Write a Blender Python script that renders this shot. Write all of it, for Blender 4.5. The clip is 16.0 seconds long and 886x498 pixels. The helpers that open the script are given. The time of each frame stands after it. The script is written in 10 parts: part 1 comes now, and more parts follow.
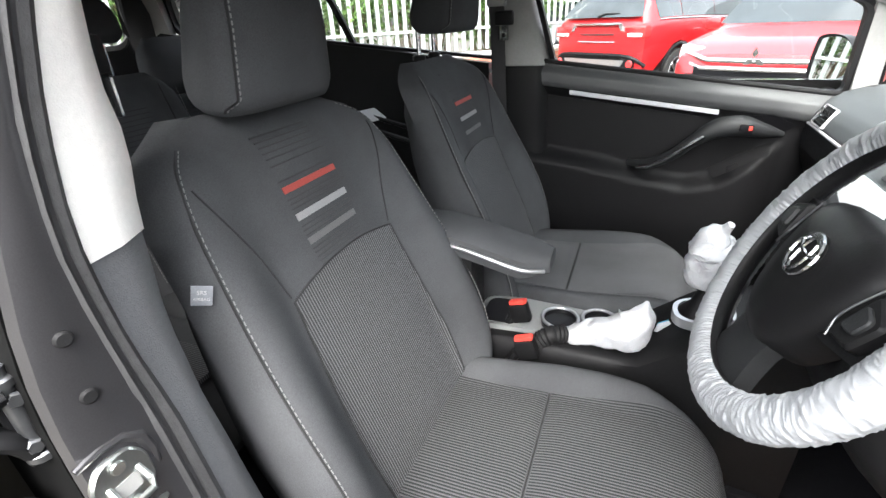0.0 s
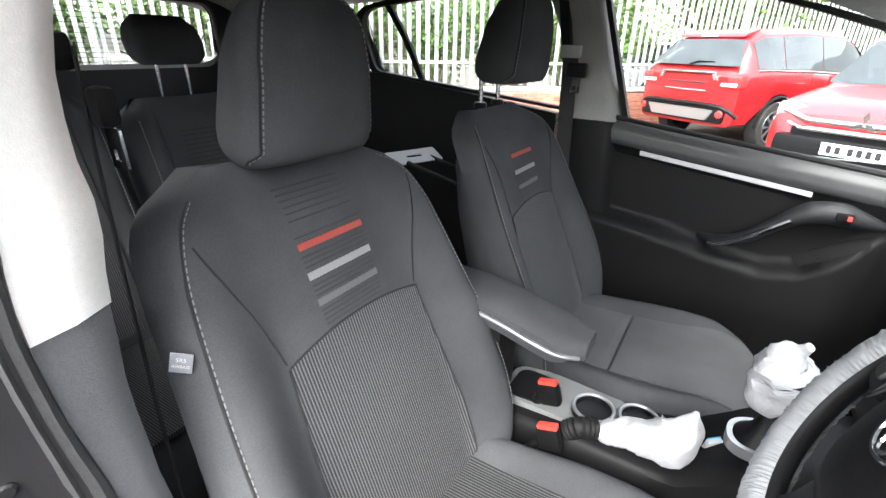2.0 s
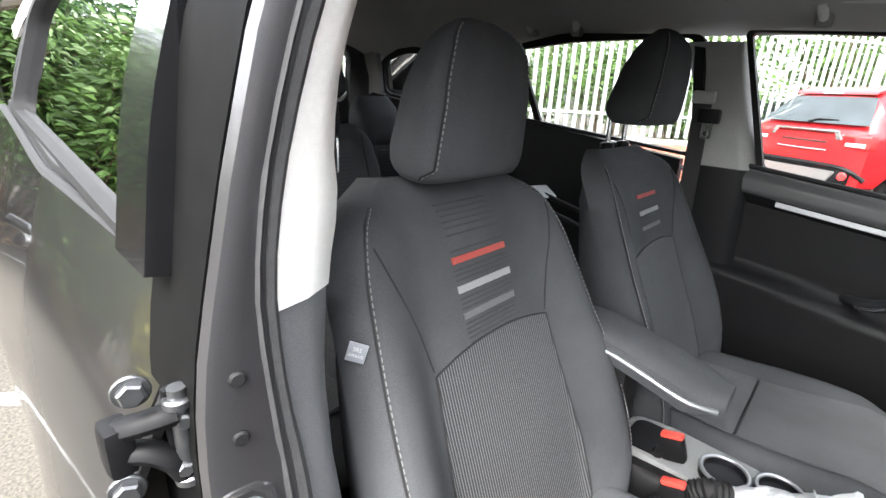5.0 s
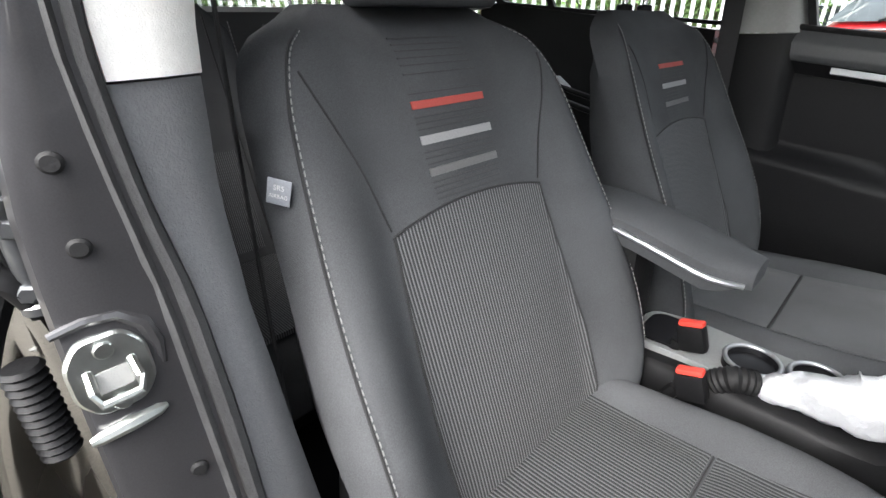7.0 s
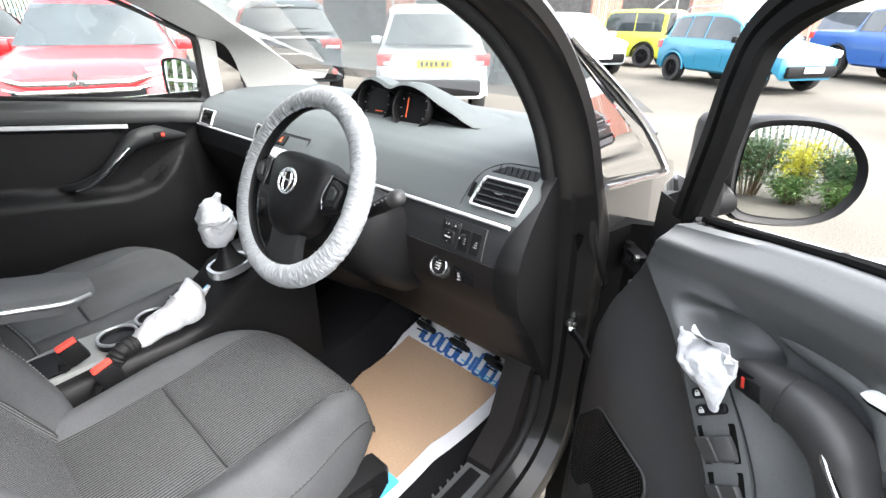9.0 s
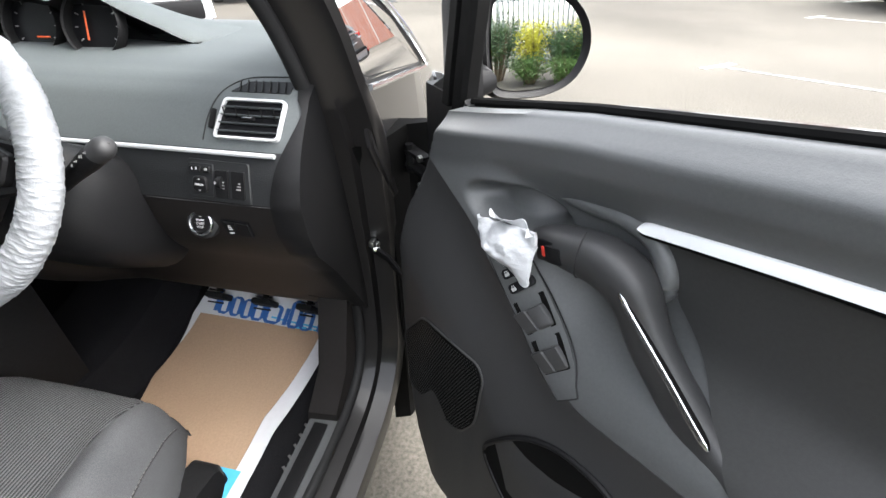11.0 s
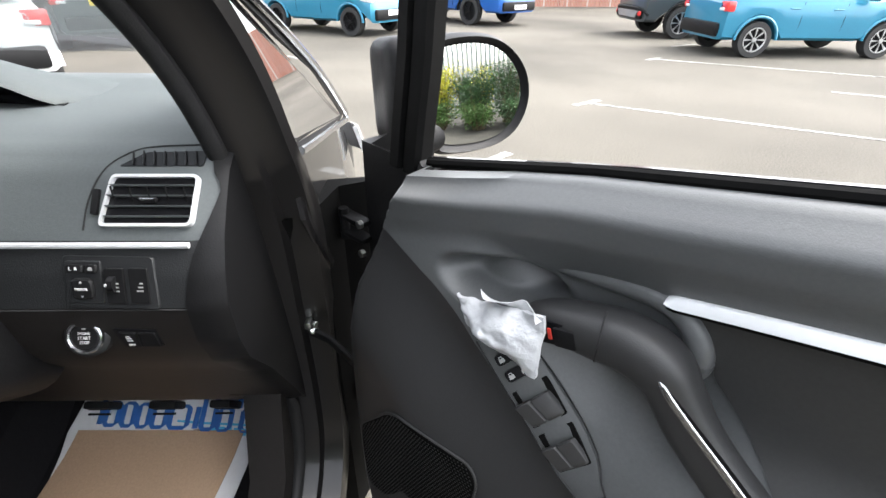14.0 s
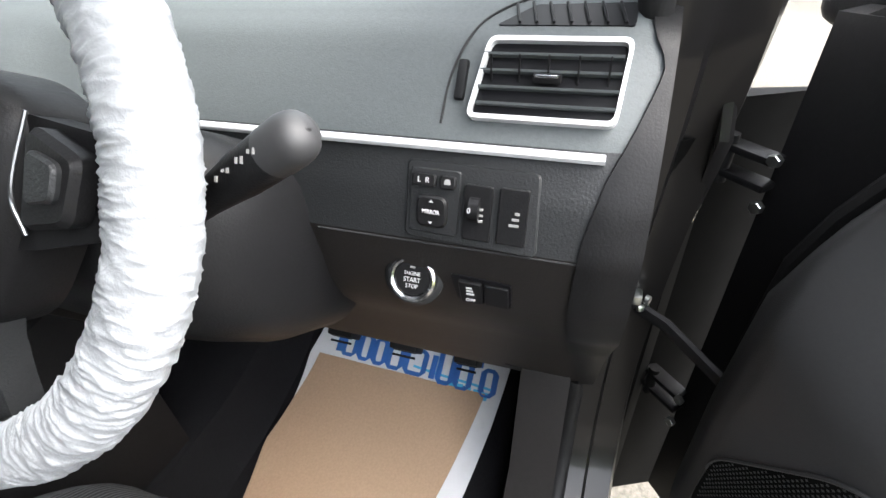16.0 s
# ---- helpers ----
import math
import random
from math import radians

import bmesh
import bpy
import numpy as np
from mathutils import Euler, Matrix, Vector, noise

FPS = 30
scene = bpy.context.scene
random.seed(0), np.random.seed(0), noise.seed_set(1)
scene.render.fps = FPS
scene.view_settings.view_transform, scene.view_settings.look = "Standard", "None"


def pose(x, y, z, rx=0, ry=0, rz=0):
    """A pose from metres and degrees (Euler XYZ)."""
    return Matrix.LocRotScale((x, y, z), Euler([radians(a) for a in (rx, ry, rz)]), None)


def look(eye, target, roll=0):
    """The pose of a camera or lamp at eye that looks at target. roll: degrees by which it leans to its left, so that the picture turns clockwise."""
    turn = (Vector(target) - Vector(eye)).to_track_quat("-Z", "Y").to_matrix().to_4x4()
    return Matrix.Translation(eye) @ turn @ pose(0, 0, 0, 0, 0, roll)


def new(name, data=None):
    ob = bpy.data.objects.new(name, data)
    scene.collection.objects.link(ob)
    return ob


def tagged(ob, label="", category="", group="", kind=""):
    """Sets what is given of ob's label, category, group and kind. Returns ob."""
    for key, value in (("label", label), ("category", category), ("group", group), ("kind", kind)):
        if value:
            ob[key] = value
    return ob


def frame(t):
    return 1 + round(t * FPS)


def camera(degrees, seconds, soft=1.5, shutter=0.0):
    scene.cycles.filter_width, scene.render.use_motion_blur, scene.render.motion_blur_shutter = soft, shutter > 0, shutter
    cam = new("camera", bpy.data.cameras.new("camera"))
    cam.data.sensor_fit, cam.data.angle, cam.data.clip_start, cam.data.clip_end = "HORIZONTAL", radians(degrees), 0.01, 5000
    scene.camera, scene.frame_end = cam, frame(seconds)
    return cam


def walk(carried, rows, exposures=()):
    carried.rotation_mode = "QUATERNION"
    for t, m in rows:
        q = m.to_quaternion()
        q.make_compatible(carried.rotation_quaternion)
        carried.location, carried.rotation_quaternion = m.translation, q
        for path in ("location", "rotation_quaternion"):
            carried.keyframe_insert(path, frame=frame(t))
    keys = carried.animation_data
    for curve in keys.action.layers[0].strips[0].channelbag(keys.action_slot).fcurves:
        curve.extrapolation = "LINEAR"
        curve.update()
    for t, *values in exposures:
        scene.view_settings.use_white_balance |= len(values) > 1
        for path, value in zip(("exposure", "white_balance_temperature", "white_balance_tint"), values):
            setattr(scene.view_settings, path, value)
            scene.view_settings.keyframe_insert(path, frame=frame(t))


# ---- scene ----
cam = camera(87.3, 16.0)
PATH = [
    (0, (-0.003, -0.938, 1.344), (-0.713, 0.701, 0.443), -3.1),
    (0.5, (0.014, -0.861, 1.342), (-0.829, 0.691, 0.403), 0.2),
    (1, (0.017, -0.849, 1.349), (-0.945, 0.646, 0.433), -0.2),
    (1.5, (0.003, -0.851, 1.360), (-1.010, 0.633, 0.483), -0.0),
    (2, (0.006, -0.827, 1.388), (-0.948, 0.734, 0.580), 1.2),
    (2.5, (0.023, -0.801, 1.400), (-0.790, 0.869, 0.660), 2.0),
    (3, (-0.022, -0.832, 1.443), (-0.886, 0.837, 0.760), 2.0),
    (3.5, (-0.097, -0.878, 1.395), (-1.112, 0.717, 0.744), 3.2),
    (3.7, (-0.096, -0.887, 1.391), (-1.172, 0.661, 0.724), 3.5),
    (5.8, (-0.052, -0.926, 1.347), (-1.328, 0.478, 0.712), 2.7),
    (6, (-0.052, -0.928, 1.355), (-1.332, 0.475, 0.725), 2.6),
    (6.5, (-0.086, -0.875, 1.286), (-1.423, 0.436, 0.584), 1.5),
    (7, (-0.029, -0.811, 1.208), (-1.325, 0.444, 0.346), -1.1),
    (7.5, (0.010, -0.883, 1.230), (-0.875, 0.573, 0.183), 2.2),
    (8, (-0.067, -0.968, 1.253), (-0.137, 0.719, 0.182), 4.5),
    (8.3, (-0.204, -0.988, 1.305), (0.433, 0.563, 0.214), 7.5),
    (8.5, (-0.238, -0.997, 1.340), (0.694, 0.405, 0.262), 7.4),
    (9, (-0.281, -1.192, 1.378), (1.067, -0.009, 0.492), 0.4),
    (9.5, (-0.262, -1.363, 1.317), (1.166, -0.416, 0.285), -3.7),
    (10, (-0.274, -1.354, 1.320), (1.232, -0.633, 0.219), -2.0),
    (10.2, (-0.255, -1.315, 1.317), (1.274, -0.668, 0.203), -1.8),
    (12.3, (-0.183, -1.087, 1.337), (1.459, -0.997, 0.199), 1.0),
    (12.5, (-0.185, -1.085, 1.335), (1.470, -0.994, 0.216), 1.2),
    (13, (-0.182, -1.102, 1.343), (1.500, -1.061, 0.262), 1.4),
    (13.5, (-0.183, -1.122, 1.345), (1.515, -1.180, 0.290), 1.6),
    (14, (-0.101, -1.061, 1.319), (1.617, -1.107, 0.296), 0.7),
    (14.5, (0.027, -0.924, 1.261), (1.725, -0.814, 0.210), -0.6),
    (15, (0.068, -0.787, 1.194), (1.696, -0.432, 0.088), -2.8),
    (15.5, (0.065, -0.752, 1.183), (1.614, -0.247, 0.024), -3.5),
    (16, (0.065, -0.763, 1.185), (1.571, -0.187, 0.002), -3.9),
]
# the clip's camera brightens inside the cabin and darkens towards the car park
EXPOSURES = [(0.0, 3.5), (2.0, 3.68), (3.0, 3.92), (3.5, 3.82), (6.0, 3.6), (7.0, 3.4), (8.0, 3.8), (9.0, 3.64), (10.0, 3.3), (12.5, 3.3), (14.0, 3.1), (15.0, 3.25), (16.0, 3.68)]
walk(cam, [(t, look(eye, target, roll)) for t, eye, target, roll in PATH], EXPOSURES)

# ---- world, sun, exposure ----
world = bpy.data.worlds.new("overcast_sky")
scene.world = world
world.use_nodes = True
wn = world.node_tree.nodes
wl = world.node_tree.links
sky = wn.new("ShaderNodeTexSky")
sky.sky_type = "NISHITA"
sky.sun_disc = False
sky.sun_elevation = radians(52)
sky.sun_rotation = radians(170)
sky.dust_density = 4.0
pale = wn.new("ShaderNodeHueSaturation")
pale.inputs["Saturation"].default_value = 0.25
wl.new(sky.outputs[0], pale.inputs["Color"])
wl.new(pale.outputs[0], wn["Background"].inputs[0])
wn["Background"].inputs[1].default_value = 0.15
sun = new("sun", bpy.data.lights.new("sun", "SUN"))
sun.data.energy, sun.data.angle, sun.data.color = 0.20, radians(60), (1.0, 0.97, 0.92)
sun.matrix_world = look((0.4, -2.4, 8.0), (0, 0, 0))


# ---- materials ----
def nodes_of(name):
    m = bpy.data.materials.new(name)
    m.use_nodes = True
    return m, m.node_tree.nodes, m.node_tree.links, m.node_tree.nodes["Principled BSDF"]


def mat(name, col, rough=0.5, metal=0.0, var=0.15, scale=30.0, bump=0.0, bump_scale=None, coat=0.0, spec=0.5, big=2.0, sheen=0.0, piece=0.0):
    """A surface whose colour wanders at two scales, with a fine relief."""
    m, n, l, b = nodes_of(name)
    co = n.new("ShaderNodeTexCoord")
    fine, wide = n.new("ShaderNodeTexNoise"), n.new("ShaderNodeTexNoise")
    fine.inputs["Scale"].default_value, fine.inputs["Detail"].default_value = scale, 6
    wide.inputs["Scale"].default_value, wide.inputs["Detail"].default_value = big, 3
    for t in (fine, wide):
        l.new(co.outputs["Object"], t.inputs["Vector"])
    both = n.new("ShaderNodeMath")
    both.operation = "ADD"
    l.new(fine.outputs[0], both.inputs[0])
    l.new(wide.outputs[0], both.inputs[1])
    ramp = n.new("ShaderNodeMapRange")
    ramp.inputs[1].default_value, ramp.inputs[2].default_value = 0.7, 1.3
    ramp.inputs[3].default_value, ramp.inputs[4].default_value = 1 - var, 1 + var
    l.new(both.outputs[0], ramp.inputs[0])
    value = ramp.outputs[0]
    if piece:
        info = n.new("ShaderNodeObjectInfo")
        own = n.new("ShaderNodeMapRange")
        own.inputs[3].default_value, own.inputs[4].default_value = 1 - piece, 1 + piece
        l.new(info.outputs["Random"], own.inputs[0])
        times = n.new("ShaderNodeMath")
        times.operation = "MULTIPLY"
        l.new(value, times.inputs[0])
        l.new(own.outputs[0], times.inputs[1])
        value = times.outputs[0]
    mul = n.new("ShaderNodeVectorMath")
    mul.operation = "SCALE"
    mul.inputs[0].default_value = col
    l.new(value, mul.inputs["Scale"])
    l.new(mul.outputs[0], b.inputs["Base Color"])
    b.inputs["Roughness"].default_value, b.inputs["Metallic"].default_value = rough, metal
    b.inputs["Coat Weight"].default_value, b.inputs["Coat Roughness"].default_value = coat, 0.04
    b.inputs["Specular IOR Level"].default_value = spec
    if sheen:
        b.inputs["Sheen Weight"].default_value, b.inputs["Sheen Roughness"].default_value = sheen, 0.5
    if bump:
        relief = n.new("ShaderNodeTexNoise")
        relief.inputs["Scale"].default_value, relief.inputs["Detail"].default_value = bump_scale or scale, 4
        l.new(co.outputs["Object"], relief.inputs["Vector"])
        bm = n.new("ShaderNodeBump")
        bm.inputs["Strength"].default_value, bm.inputs["Distance"].default_value = bump, 0.002
        l.new(relief.outputs[0], bm.inputs["Height"])
        l.new(bm.outputs[0], b.inputs["Normal"])
    return m


def ribbed(name, dark, light, pitch, axis, rough=0.9):
    """Corded upholstery: cords of one pitch along one axis, with a weave across them."""
    m, n, l, b = nodes_of(name)
    co, sep = n.new("ShaderNodeTexCoord"), n.new("ShaderNodeSeparateXYZ")
    l.new(co.outputs["Object"], sep.inputs[0])
    wob = n.new("ShaderNodeTexNoise")
    wob.inputs["Scale"].default_value = 14
    l.new(co.outputs["Object"], wob.inputs["Vector"])
    add = n.new("ShaderNodeMath")
    add.operation, add.inputs[2].default_value = "MULTIPLY_ADD", 0.0
    add.inputs[1].default_value = 0.0012
    l.new(wob.outputs[0], add.inputs[0])
    l.new(sep.outputs[axis], add.inputs[2])
    k = n.new("ShaderNodeMath")
    k.operation, k.inputs[1].default_value = "MULTIPLY", 2 * math.pi / pitch
    l.new(add.outputs[0], k.inputs[0])
    s = n.new("ShaderNodeMath")
    s.operation = "SINE"
    l.new(k.outputs[0], s.inputs[0])
    r = n.new("ShaderNodeMapRange")
    r.inputs[1].default_value, r.inputs[2].default_value = -0.6, 0.9
    l.new(s.outputs[0], r.inputs[0])
    weave = n.new("ShaderNodeTexNoise")
    weave.inputs["Scale"].default_value, weave.inputs["Detail"].default_value = 900, 3
    l.new(co.outputs["Object"], weave.inputs["Vector"])
    mix, mix2 = n.new("ShaderNodeMix"), n.new("ShaderNodeMix")
    for x in (mix, mix2):
        x.data_type = "RGBA"
    mix.inputs[6].default_value, mix.inputs[7].default_value = (*dark, 1), (*light, 1)
    l.new(r.outputs[0], mix.inputs[0])
    mix2.blend_type, mix2.inputs[0].default_value = "OVERLAY", 0.5
    l.new(mix.outputs[2], mix2.inputs[6])
    l.new(weave.outputs[0], mix2.inputs[7])
    l.new(mix2.outputs[2], b.inputs["Base Color"])
    b.inputs["Roughness"].default_value = rough
    b.inputs["Specular IOR Level"].default_value = 0.2
    bp = n.new("ShaderNodeBump")
    bp.inputs["Strength"].default_value, bp.inputs["Distance"].default_value = 0.7, 0.0012
    l.new(r.outputs[0], bp.inputs["Height"])
    l.new(bp.outputs[0], b.inputs["Normal"])
    return m


def crinkle(name, col, scale, strength, rough=0.35, clear=0.0):
    """Thin crumpled film or paper: creases from a stretched, warped Voronoi."""
    m, n, l, b = nodes_of(name)
    co = n.new("ShaderNodeTexCoord")
    warp = n.new("ShaderNodeTexNoise")
    warp.inputs["Scale"].default_value, warp.inputs["Detail"].default_value = scale * 0.4, 5
    l.new(co.outputs["Object"], warp.inputs["Vector"])
    mixv = n.new("ShaderNodeMix")
    mixv.data_type = "VECTOR"
    mixv.inputs[0].default_value = 0.12
    l.new(co.outputs["Object"], mixv.inputs[4])
    l.new(warp.outputs["Color"], mixv.inputs[5])
    v = n.new("ShaderNodeTexVoronoi")
    v.feature = "F1"
    v.inputs["Scale"].default_value = scale
    l.new(mixv.outputs[1], v.inputs["Vector"])
    f2 = n.new("ShaderNodeTexNoise")
    f2.inputs["Scale"].default_value, f2.inputs["Detail"].default_value = scale * 2.2, 6
    l.new(co.outputs["Object"], f2.inputs["Vector"])
    a = n.new("ShaderNodeMath")
    a.operation = "ADD"
    l.new(v.outputs["Distance"], a.inputs[0])
    l.new(f2.outputs[0], a.inputs[1])
    bp = n.new("ShaderNodeBump")
    bp.inputs["Strength"].default_value, bp.inputs["Distance"].default_value = strength, 0.006
    l.new(a.outputs[0], bp.inputs["Height"])
    l.new(bp.outputs[0], b.inputs["Normal"])
    b.inputs["Base Color"].default_value = (*col, 1)
    b.inputs["Roughness"].default_value = rough
    b.inputs["Subsurface Weight"].default_value = 0.0
    return m


def clear_glass(name, tint=(0.93, 0.96, 0.95), gloss=0.07, rough=0.0):
    m, n, l, b = nodes_of(name)
    n.remove(b)
    t, g, x = n.new("ShaderNodeBsdfTransparent"), n.new("ShaderNodeBsdfGlossy"), n.new("ShaderNodeMixShader")
    t.inputs[0].default_value = (*tint, 1)
    g.inputs["Roughness"].default_value = rough
    f = n.new("ShaderNodeFresnel")
    f.inputs[0].default_value = 1.45
    k = n.new("ShaderNodeMath")
    k.operation, k.inputs[1].default_value = "MULTIPLY", gloss / 0.05
    k.use_clamp = True
    l.new(f.outputs[0], k.inputs[0])
    l.new(k.outputs[0], x.inputs[0])
    l.new(t.outputs[0], x.inputs[1])
    l.new(g.outputs[0], x.inputs[2])
    l.new(x.outputs[0], n["Material Output"].inputs[0])
    return m


def brickwork(name, red, mortar):
    m, n, l, b = nodes_of(name)
    co = n.new("ShaderNodeTexCoord")
    br = n.new("ShaderNodeTexBrick")
    br.inputs["Color1"].default_value, br.inputs["Color2"].default_value = (*red, 1), (red[0] * 0.65, red[1] * 0.6, red[2] * 0.6, 1)
    br.inputs["Mortar"].default_value = (*mortar, 1)
    br.inputs["Scale"].default_value = 1.0
    br.inputs["Brick Width"].default_value, br.inputs["Row Height"].default_value = 0.225, 0.075
    br.inputs["Mortar Size"].default_value = 0.008
    l.new(co.outputs["Object"], br.inputs["Vector"])
    l.new(br.outputs[0], b.inputs["Base Color"])
    b.inputs["Roughness"].default_value = 0.85
    return m


FABRIC = mat("seat_cloth", (0.055, 0.057, 0.060), 0.95, var=0.28, scale=700, bump=0.35, bump_scale=1100, spec=0.06, big=6)
FABRIC_MID = mat("seat_cloth_mid", (0.072, 0.074, 0.078), 0.92, var=0.25, scale=700, bump=0.4, bump_scale=900, spec=0.12, big=6, sheen=0.06)
CORD_Y = ribbed("corded_cloth", (0.027, 0.0275, 0.029), (0.118, 0.121, 0.126), 0.0054, 1)
CORD_SOFT = ribbed("soft_corded_cloth", (0.016, 0.0165, 0.0175), (0.073, 0.075, 0.078), 0.0060, 1)
STITCH = mat("pale_thread", (0.16, 0.16, 0.157), 0.8, var=0.2, scale=400)
DIM_STITCH = mat("grey_thread", (0.09, 0.09, 0.089), 0.85, var=0.2, scale=400)
DARK_THREAD = mat("dark_woven_line", (0.026, 0.0265, 0.028), 0.9, var=0.2, scale=500)
SEAM = mat("dark_seam", (0.012, 0.012, 0.013), 0.9)
RED_BAND = mat("red_band", (0.29, 0.045, 0.035), 0.75, var=0.2, scale=600, bump=0.3, bump_scale=900)
PALE_BAND = mat("pale_band", (0.21, 0.21, 0.215), 0.75, var=0.15, scale=600, bump=0.3, bump_scale=900)
GREY_BAND = mat("grey_band", (0.085, 0.085, 0.086), 0.8, var=0.2, scale=600, bump=0.3, bump_scale=900)
DASH = mat("dash_plastic", (0.011, 0.0118, 0.0127), 0.5, spec=0.38, var=0.12, scale=300, bump=0.28, bump_scale=520, big=1.5)
# the grey-blue holds the sky's reflection on upward plastic
DASH_TOP = mat("dash_pad_sky_sheen", (0.066, 0.074, 0.076), 0.62, var=0.10, scale=300, bump=0.14, bump_scale=600, big=1.5, spec=0.35)
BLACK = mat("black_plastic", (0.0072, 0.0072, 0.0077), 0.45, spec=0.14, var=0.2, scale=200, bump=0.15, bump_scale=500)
BROWN_BLACK = mat("kick_panel_plastic", (0.009, 0.0077, 0.0072), 0.55, spec=0.3, var=0.2, scale=120, bump=0.2, bump_scale=500)
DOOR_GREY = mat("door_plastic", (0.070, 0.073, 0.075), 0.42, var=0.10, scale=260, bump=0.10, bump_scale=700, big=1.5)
DOOR_TOP_LIT = mat("door_top_lit_plastic", (0.050, 0.052, 0.053), 0.42, var=0.10, scale=260, bump=0.10, bump_scale=700, big=1.5)
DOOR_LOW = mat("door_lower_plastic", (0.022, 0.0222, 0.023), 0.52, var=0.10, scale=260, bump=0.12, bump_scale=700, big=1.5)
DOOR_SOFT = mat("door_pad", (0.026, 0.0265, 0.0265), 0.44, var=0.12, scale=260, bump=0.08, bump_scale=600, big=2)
PILLAR_LIT = mat("pillar_plastic_lit", (0.125, 0.127, 0.132), 0.55, var=0.12, scale=260, bump=0.35, bump_scale=520)
CREAM_LIT = mat("cream_trim_lit", (0.88, 0.86, 0.82), 0.6, var=0.05, scale=160, bump=0.2, bump_scale=700)
LINING = mat("roof_cloth", (0.42, 0.415, 0.41), 0.95, var=0.1, scale=500, bump=0.3, bump_scale=800, spec=0.1)
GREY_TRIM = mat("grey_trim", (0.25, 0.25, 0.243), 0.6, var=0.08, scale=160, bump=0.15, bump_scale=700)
CARPET = mat("carpet", (0.009, 0.009, 0.010), 1.0, var=0.5, scale=700, bump=0.8, bump_scale=700, spec=0.05)
RUBBER = mat("rubber_seal", (0.010, 0.010, 0.0105), 0.6, var=0.25, spec=0.22, scale=90, bump=0.2, bump_scale=400)
SEAL = mat("grey_door_seal", (0.042, 0.042, 0.043), 0.7, spec=0.3, var=0.2, scale=90, bump=0.25, bump_scale=400)
VISOR = mat("visor_vinyl", (0.60, 0.595, 0.585), 0.6, var=0.05, scale=160, bump=0.15, bump_scale=700)
CHROME = mat("satin_chrome", (0.55, 0.56, 0.575), 0.2, 1.0, var=0.05, scale=40)
DOOR_STRIP = mat("satin_door_strip", (0.80, 0.81, 0.82), 0.38, 0.25, var=0.04, scale=60)
BRIGHT_TRIM = mat("bright_satin_trim", (0.52, 0.53, 0.54), 0.5, 0.3, var=0.04, scale=60)
SILVER = mat("silver_plastic", (0.40, 0.41, 0.42), 0.34, 0.85, var=0.05, scale=80)
STEEL = mat("zinc_steel", (0.55, 0.57, 0.55), 0.3, 1.0, var=0.2, scale=60)
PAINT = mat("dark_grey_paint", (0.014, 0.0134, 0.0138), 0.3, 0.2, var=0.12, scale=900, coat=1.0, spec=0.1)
# the same body paint, lightened for the jamb's sheen, darkened for the frame's shade
JAMB_PAINT_LIT = mat("jamb_paint_lit", (0.056, 0.055, 0.058), 0.32, 0.6, var=0.12, scale=900, coat=0.6, spec=0.3)
FRAME_PAINT_SHADED = mat("frame_paint_shaded", (0.009, 0.0085, 0.0086), 0.34, 0.0, var=0.12, scale=900, coat=0.25, spec=0.25)
GLOSS_BLACK = mat("gloss_black", (0.006, 0.006, 0.0065), 0.22, var=0.2, scale=80, coat=0.8, spec=0.4)
HINGE_BLACK = mat("hinge_black", (0.006, 0.006, 0.0065), 0.5, var=0.2, scale=80, spec=0.12)
DARK_STEEL = mat("dark_steel", (0.16, 0.165, 0.17), 0.35, 0.9, var=0.2, scale=60)
RED_PLASTIC = mat("red_plastic", (0.62, 0.055, 0.04), 0.35, var=0.08)
COVER = crinkle("white_cover_film", (0.225, 0.235, 0.247), 110, 0.10, 0.45)
BAG = crinkle("white_bag_film", (0.42, 0.43, 0.445), 30, 0.55, 0.38)
WHITE_PAPER = mat("white_paper", (0.52, 0.53, 0.55), 0.7, var=0.04, scale=60, bump=0.15, bump_scale=40)
BROWN_PAPER = mat("brown_paper", (0.30, 0.205, 0.135), 0.85, var=0.1, scale=220, bump=0.2, bump_scale=60)
BLUE_PRINT = mat("blue_print", (0.02, 0.10, 0.32), 0.6, var=0.08)
CYAN_PRINT = mat("cyan_print", (0.06, 0.36, 0.58), 0.6, var=0.08)
MARKS = mat("white_marks", (0.42, 0.42, 0.42), 0.6, var=0.05)
GREY_MARKS = mat("grey_marks", (0.22, 0.22, 0.215), 0.6, var=0.05)
GLASS = clear_glass("window_glass")
SCREEN_GLASS = clear_glass("windscreen_glass", (0.78, 0.82, 0.81), 0.03)
QUARTER_GLASS = clear_glass("quarter_glass", (0.07, 0.072, 0.07), 1.1)
REAR_GLASS = clear_glass("rear_side_glass", (0.16, 0.18, 0.17), 0.55)
# near-black for black trim, and for shade coloured into gaps and recesses
CAVITY = mat("black_trim_and_shade", (0.0035, 0.0035, 0.0035), 0.7, var=0.3, scale=40, spec=0.06)
RENDER = mat("white_render", (0.72, 0.72, 0.70), 0.9, var=0.08, scale=4)
MIRROR = mat("mirror_glass", (0.62, 0.64, 0.63), 0.01, 1.0, var=0.0)
DIAL = mat("dial_black", (0.006, 0.006, 0.007), 0.35, var=0.2, spec=0.15)
SCREEN = mat("pale_screen", (0.62, 0.66, 0.68), 0.12, var=0.05, scale=5)
ORANGE = mat("orange_needle", (0.75, 0.12, 0.03), 0.5)
RED_LENS = mat("red_lens", (0.55, 0.03, 0.03), 0.12, var=0.15, scale=60, coat=0.8)
CLEAR_LENS = mat("lamp_lens", (0.75, 0.77, 0.78), 0.12, 0.3, var=0.15, scale=60, coat=0.8)
